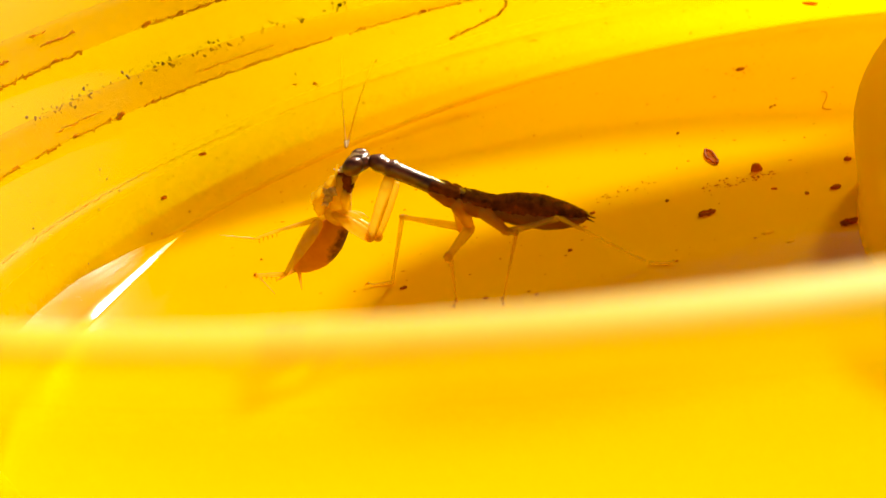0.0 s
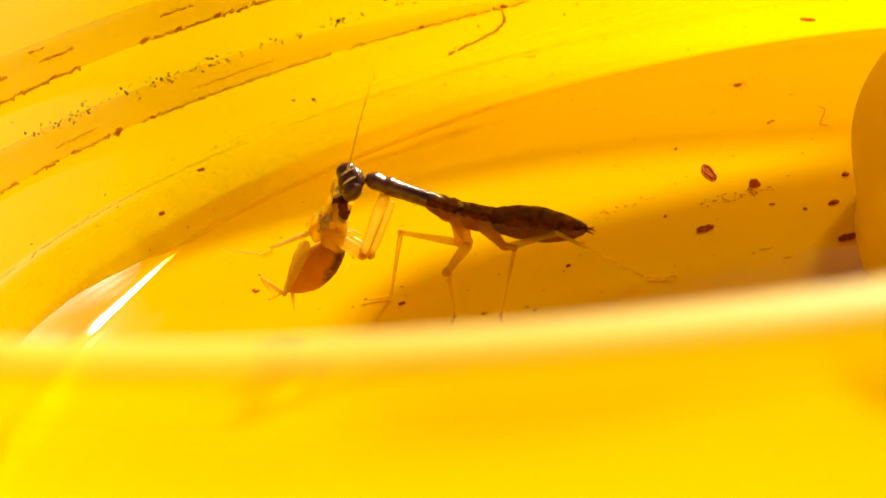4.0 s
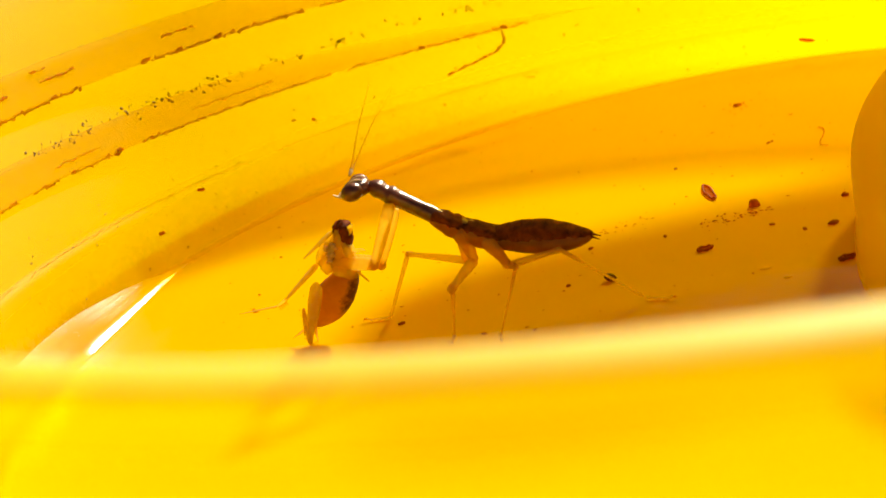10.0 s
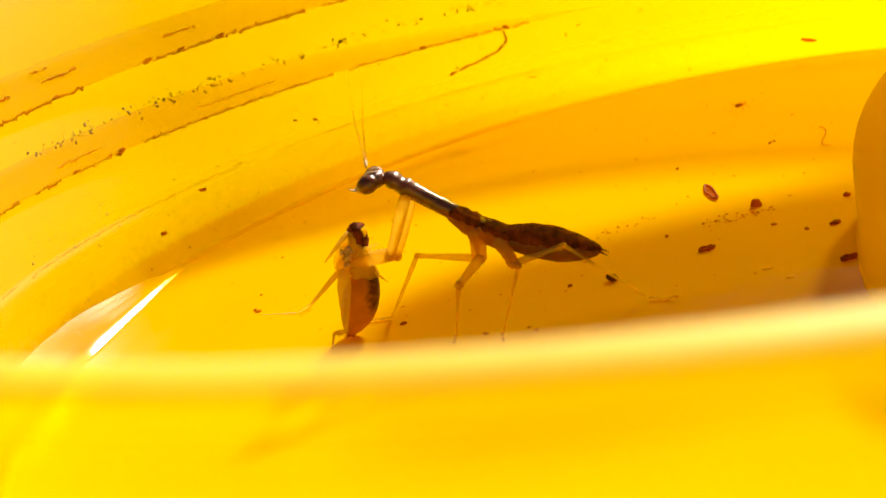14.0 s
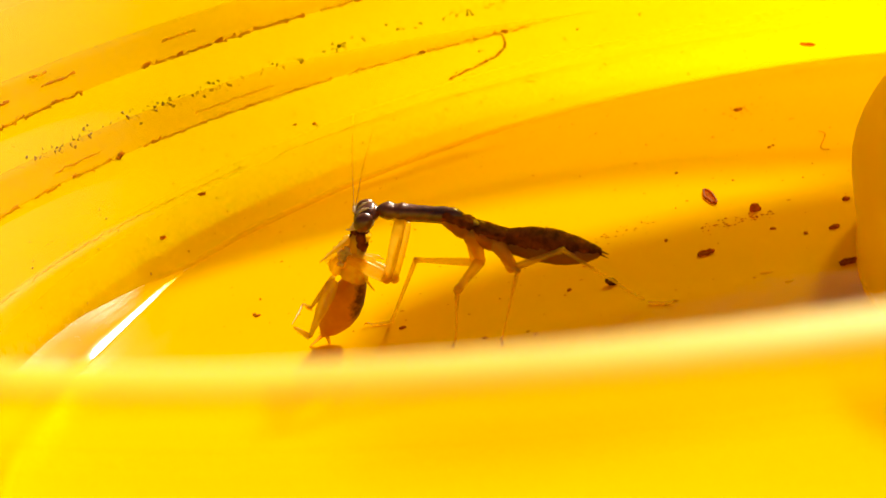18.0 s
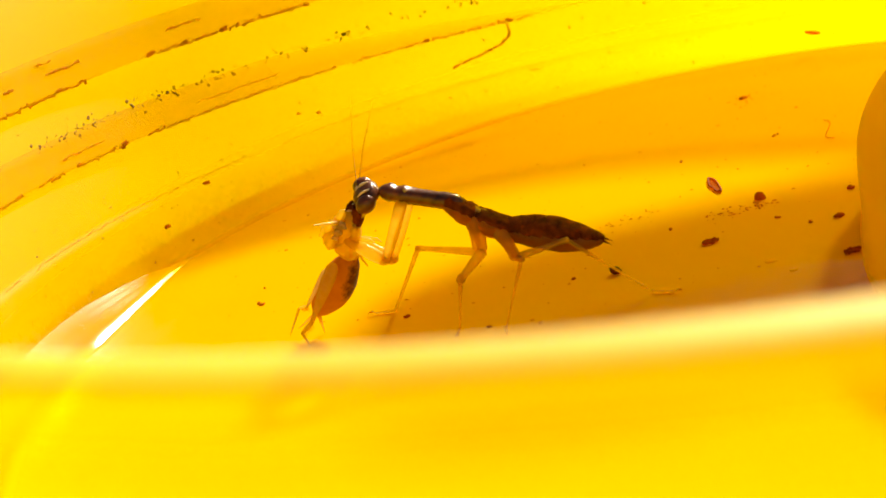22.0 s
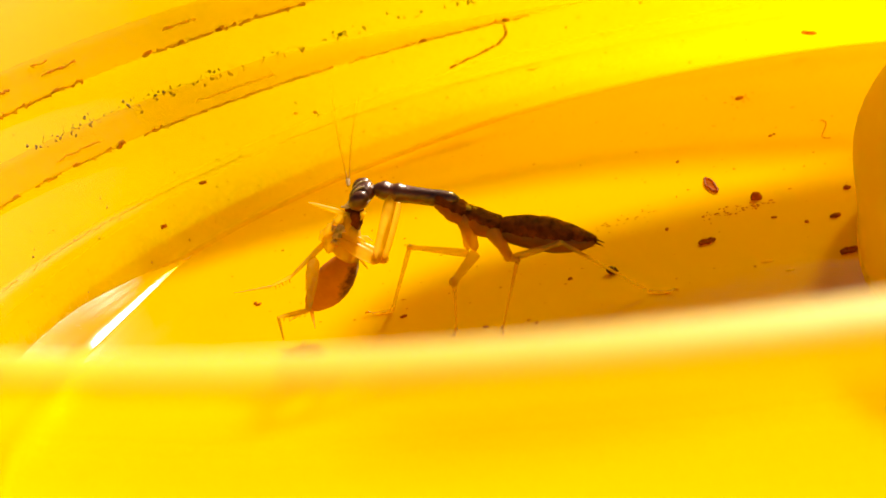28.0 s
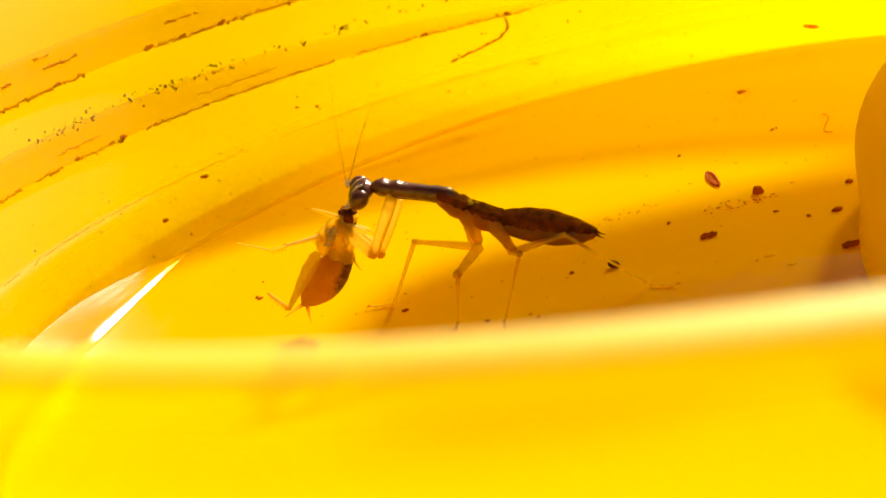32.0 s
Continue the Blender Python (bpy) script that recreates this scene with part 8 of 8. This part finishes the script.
    walk(KEYED["pB2"], [
        (0, bone(-13.74, -4.83, 5.07, -16.69, -3.64, 4.75)), (1, bone(-13.51, -5.21, 4.59, -16.43, -3.93, 4.73)), (2, bone(-13.70, -5.05, 4.35, -16.68, -3.96, 4.69)), (3,
        bone(-13.90, -5.04, 4.31, -16.68, -3.58, 4.92)), (3.5, bone(-13.32, -5.79, 5.14, -15.76, -3.88, 5.93)), (5.5, bone(-14.08, -4.83, 3.90, -16.46, -2.74, 3.54)), (6,
        bone(-13.56, -4.85, 2.62, -16.06, -2.85, 2.52)), (7, bone(-13.70, -4.81, 2.52, -16.07, -2.71, 2.92)), (8, bone(-12.68, -4.88, 2.11, -15.08, -2.94, 2.95)), (9,
        bone(-12.22, -4.89, 1.74, -14.33, -2.69, 2.68)), (10, bone(-12.08, -5.20, 2.13, -12.97, -2.78, 4.03)), (11, bone(-11.41, -5.04, 3.21, -13.97, -3.12, 3.10)), (12,
        bone(-11.94, -3.98, 2.81, -14.37, -2.00, 3.41)), (13, bone(-11.75, -3.98, 2.72, -14.30, -2.19, 3.41)), (14, bone(-9.15, -4.90, 2.75, -11.13, -2.65, 1.62)), (14.5,
        bone(-9.08, -5.03, 2.81, -11.33, -3.15, 1.54)), (16.5, bone(-9.31, -5.06, 2.83, -11.30, -2.70, 2.03)), (17, bone(-9.80, -5.40, 2.94, -11.84, -2.98, 2.51)), (17.5,
        bone(-11.00, -5.34, 3.13, -13.12, -2.99, 2.71)), (18, bone(-11.82, -5.43, 3.22, -13.98, -3.08, 3.03)), (19, bone(-12.06, -4.85, 2.38, -13.69, -2.11, 2.47)), (20,
        bone(-11.14, -4.60, 2.04, -13.58, -2.62, 1.44)), (21, bone(-12.49, -4.73, 3.45, -14.46, -2.86, 1.75)), (22, bone(-12.11, -5.12, 3.34, -14.04, -3.26, 1.60)), (23,
        bone(-11.41, -4.60, 2.57, -12.55, -2.24, 0.74)), (24, bone(-9.97, -5.46, 3.89, -12.88, -6.06, 2.73)), (25, bone(-10.02, -5.47, 4.48, -13.19, -5.84, 4.25)), (25.5,
        bone(-10.26, -5.40, 4.23, -13.36, -6.16, 4.10)), (27.5, bone(-11.82, -5.49, 4.18, -14.88, -4.71, 3.70)), (28, bone(-11.47, -5.78, 4.67, -14.51, -5.08, 4.00)),
        (29, bone(-11.47, -5.78, 4.39, -14.55, -5.00, 4.77)), (30, bone(-11.17, -5.59, 3.79, -14.16, -4.62, 3.22)), (30.5, bone(-12.04, -5.67, 4.32, -14.83, -4.21,
        4.84)), (31, bone(-13.42, -5.22, 4.21, -15.91, -3.28, 4.72)), (32, bone(-13.78, -5.00, 4.07, -16.13, -2.92, 4.69))])
    walk(KEYED["pB3"], [
        (0, bone(-16.69, -3.64, 4.75, -15.56, -3.86, 3.10)), (1, bone(-16.43, -3.93, 4.73, -15.21, -4.08, 3.14)), (2, bone(-16.68, -3.96, 4.69, -15.46, -4.11, 3.10)), (3,
        bone(-16.68, -3.58, 4.92, -15.35, -3.63, 3.41)), (3.5, bone(-15.76, -3.88, 5.93, -14.60, -4.06, 4.29)), (5.5, bone(-16.46, -2.74, 3.54, -15.55, -4.26, 2.60)), (6,
        bone(-16.06, -2.85, 2.52, -14.77, -4.32, 2.01)), (7, bone(-16.07, -2.71, 2.92, -14.90, -4.00, 1.91)), (8, bone(-15.08, -2.94, 2.95, -13.67, -4.12, 2.12)), (9,
        bone(-14.33, -2.69, 2.68, -13.31, -3.82, 1.36)), (10, bone(-12.97, -2.78, 4.03, -13.05, -3.67, 2.22)), (11, bone(-13.97, -3.12, 3.10, -12.60, -4.28, 2.17)), (12,
        bone(-14.37, -2.00, 3.41, -12.62, -2.54, 4.25)), (13, bone(-14.30, -2.19, 3.41, -12.55, -2.84, 4.16)), (14, bone(-11.13, -2.65, 1.62, -10.75, -4.61, 1.35)),
        (14.5, bone(-11.33, -3.15, 1.54, -11.50, -5.16, 1.58)), (16.5, bone(-11.30, -2.70, 2.03, -10.60, -4.50, 1.46)), (17, bone(-11.84, -2.98, 2.51, -10.72, -4.52,
        1.86)), (17.5, bone(-13.12, -2.99, 2.71, -11.76, -4.37, 2.15)), (18, bone(-13.98, -3.08, 3.03, -12.54, -4.40, 2.54)), (19, bone(-13.69, -2.11, 2.47, -12.63,
        -3.53, 1.53)), (20, bone(-13.58, -2.62, 1.44, -12.23, -4.10, 1.25)), (21, bone(-14.46, -2.86, 1.75, -13.13, -4.38, 1.75)), (22, bone(-14.04, -3.26, 1.60, -12.91,
        -4.89, 1.29)), (23, bone(-12.55, -2.24, 0.74, -11.34, -3.76, 1.25)), (24, bone(-12.88, -6.06, 2.73, -11.58, -7.56, 3.04)), (25, bone(-13.19, -5.84, 4.25, -12.44,
        -7.35, 3.15)), (25.5, bone(-13.36, -6.16, 4.10, -12.41, -7.64, 3.12)), (27.5, bone(-14.88, -4.71, 3.70, -14.40, -6.14, 2.37)), (28, bone(-14.51, -5.08, 4.00,
        -13.89, -6.57, 2.79)), (29, bone(-14.55, -5.00, 4.77, -13.70, -6.46, 3.68)), (30, bone(-14.16, -4.62, 3.22, -12.49, -5.74, 3.12)), (30.5, bone(-14.83, -4.21,
        4.84, -13.18, -5.35, 4.63)), (31, bone(-15.91, -3.28, 4.72, -14.31, -4.48, 4.53)), (32, bone(-16.13, -2.92, 4.69, -14.63, -4.13, 4.11))])
    walk(KEYED["pF"], [
        (0, bone(-9.97, -0.60, 9.32, -8.79, -0.69, 12.12)), (1, bone(-9.73, -0.60, 9.31, -8.76, -0.12, 12.15)), (2, bone(-9.93, -0.60, 9.26, -9.31, 0.58, 11.99)), (3,
        bone(-10.17, -0.60, 9.19, -9.23, 0.67, 11.79)), (3.5, bone(-10.16, -0.60, 9.49, -8.91, -0.20, 12.23)), (5.5, bone(-10.51, -0.60, 9.66, -9.18, -1.07, 12.35)), (6,
        bone(-10.84, -0.60, 8.56, -10.02, -0.80, 11.48)), (7, bone(-10.50, -0.60, 8.87, -9.48, -1.20, 11.67)), (8, bone(-9.72, -0.60, 9.43, -11.58, -2.72, 8.29)), (9,
        bone(-9.87, -0.60, 9.15, -11.73, -2.76, 8.10)), (10, bone(-9.93, -0.60, 9.45, -11.76, -2.78, 8.39)), (11, bone(-9.53, -0.60, 10.07, -11.28, -2.78, 8.88)), (12,
        bone(-8.57, -0.60, 9.71, -10.11, -2.83, 8.34)), (13, bone(-8.64, -0.60, 9.44, -10.26, -2.77, 8.07)), (14, bone(-8.70, -0.60, 9.28, -10.25, -2.82, 7.91)), (14.5,
        bone(-8.73, -0.60, 9.20, -10.24, -2.85, 7.83)), (16.5, bone(-8.85, -0.60, 8.88, -10.20, -2.95, 7.52)), (17, bone(-8.88, -0.60, 8.80, -10.18, -2.98, 7.44)), (17.5,
        bone(-8.77, -0.60, 8.92, -10.32, -3.00, 7.89)), (18, bone(-8.67, -0.60, 9.04, -10.43, -2.98, 8.36)), (19, bone(-8.77, -0.60, 9.22, -10.60, -2.93, 8.57)), (20,
        bone(-8.99, -0.60, 9.29, -10.79, -2.86, 8.36)), (21, bone(-9.29, -0.60, 9.66, -10.42, -3.06, 11.03)), (22, bone(-9.37, -0.60, 9.62, -10.65, -3.16, 10.65)), (23,
        bone(-9.45, -0.60, 9.10, -10.94, -3.22, 9.49)), (24, bone(-9.22, -0.60, 9.65, -10.85, -3.12, 9.24)), (25, bone(-9.16, -0.60, 10.14, -10.77, -3.17, 9.91)), (25.5,
        bone(-9.16, -0.60, 10.15, -10.84, -3.13, 10.08)), (27.5, bone(-8.51, -0.60, 11.12, -10.52, -0.69, 13.39)), (28, bone(-8.56, -0.60, 10.34, -11.13, -1.18, 11.85)),
        (29, bone(-8.31, -0.60, 10.66, -10.51, -2.36, 11.80)), (30, bone(-8.73, -0.60, 10.41, -9.49, 0.04, 13.28)), (30.5, bone(-9.29, -0.60, 9.74, -9.35, -1.94, 12.46)),
        (31, bone(-9.48, -0.60, 9.63, -11.23, -2.56, 11.15)), (32, bone(-9.47, -0.60, 9.59, -10.59, -2.77, 11.39))])
    walk(dropping, [
        (0, STAND @ pose(0.00914, 0.00000, 0.00537, 0, 19, 0)), (3.5, STAND @ pose(0.00908, 0.00000, 0.00565, 0, 18, 0)), (6, STAND @ pose(0.00904, 0.00000, 0.00585, 0,
        18, 0)), (8, STAND @ pose(0.00918, 0.00000, 0.00637, 0, 14, 0)), (8.4, STAND @ pose(0.00948, 0.00000, 0.00650, 0, 12, 0)), (8.7, STAND @ pose(0.00985, 0.00000,
        0.00658, 0, 11, 0)), (9, STAND @ pose(0.01014, 0.00000, 0.00670, 0, 10, 0)), (9.4, STAND @ pose(0.01044, 0.00000, 0.00659, 0, 10, 0)), (9.7, STAND @ pose(0.01066,
        0.00000, 0.00651, 0, 10, 0)), (9.8, STAND @ pose(0.01098, -0.00040, 0.00614, 0, 60, 0)), (9.9, STAND @ pose(0.01034, 0.00572, 0.00032, 0, 20, 0)), (10, STAND @
        pose(0.01034, 0.00572, 0.00032, 0, 18, 0)), (20, STAND @ pose(0.01034, 0.00572, 0.00032, 0, 18, 0)), (32, STAND @ pose(0.01034, 0.00572, 0.00032, 0, 18, 0))])


motions()
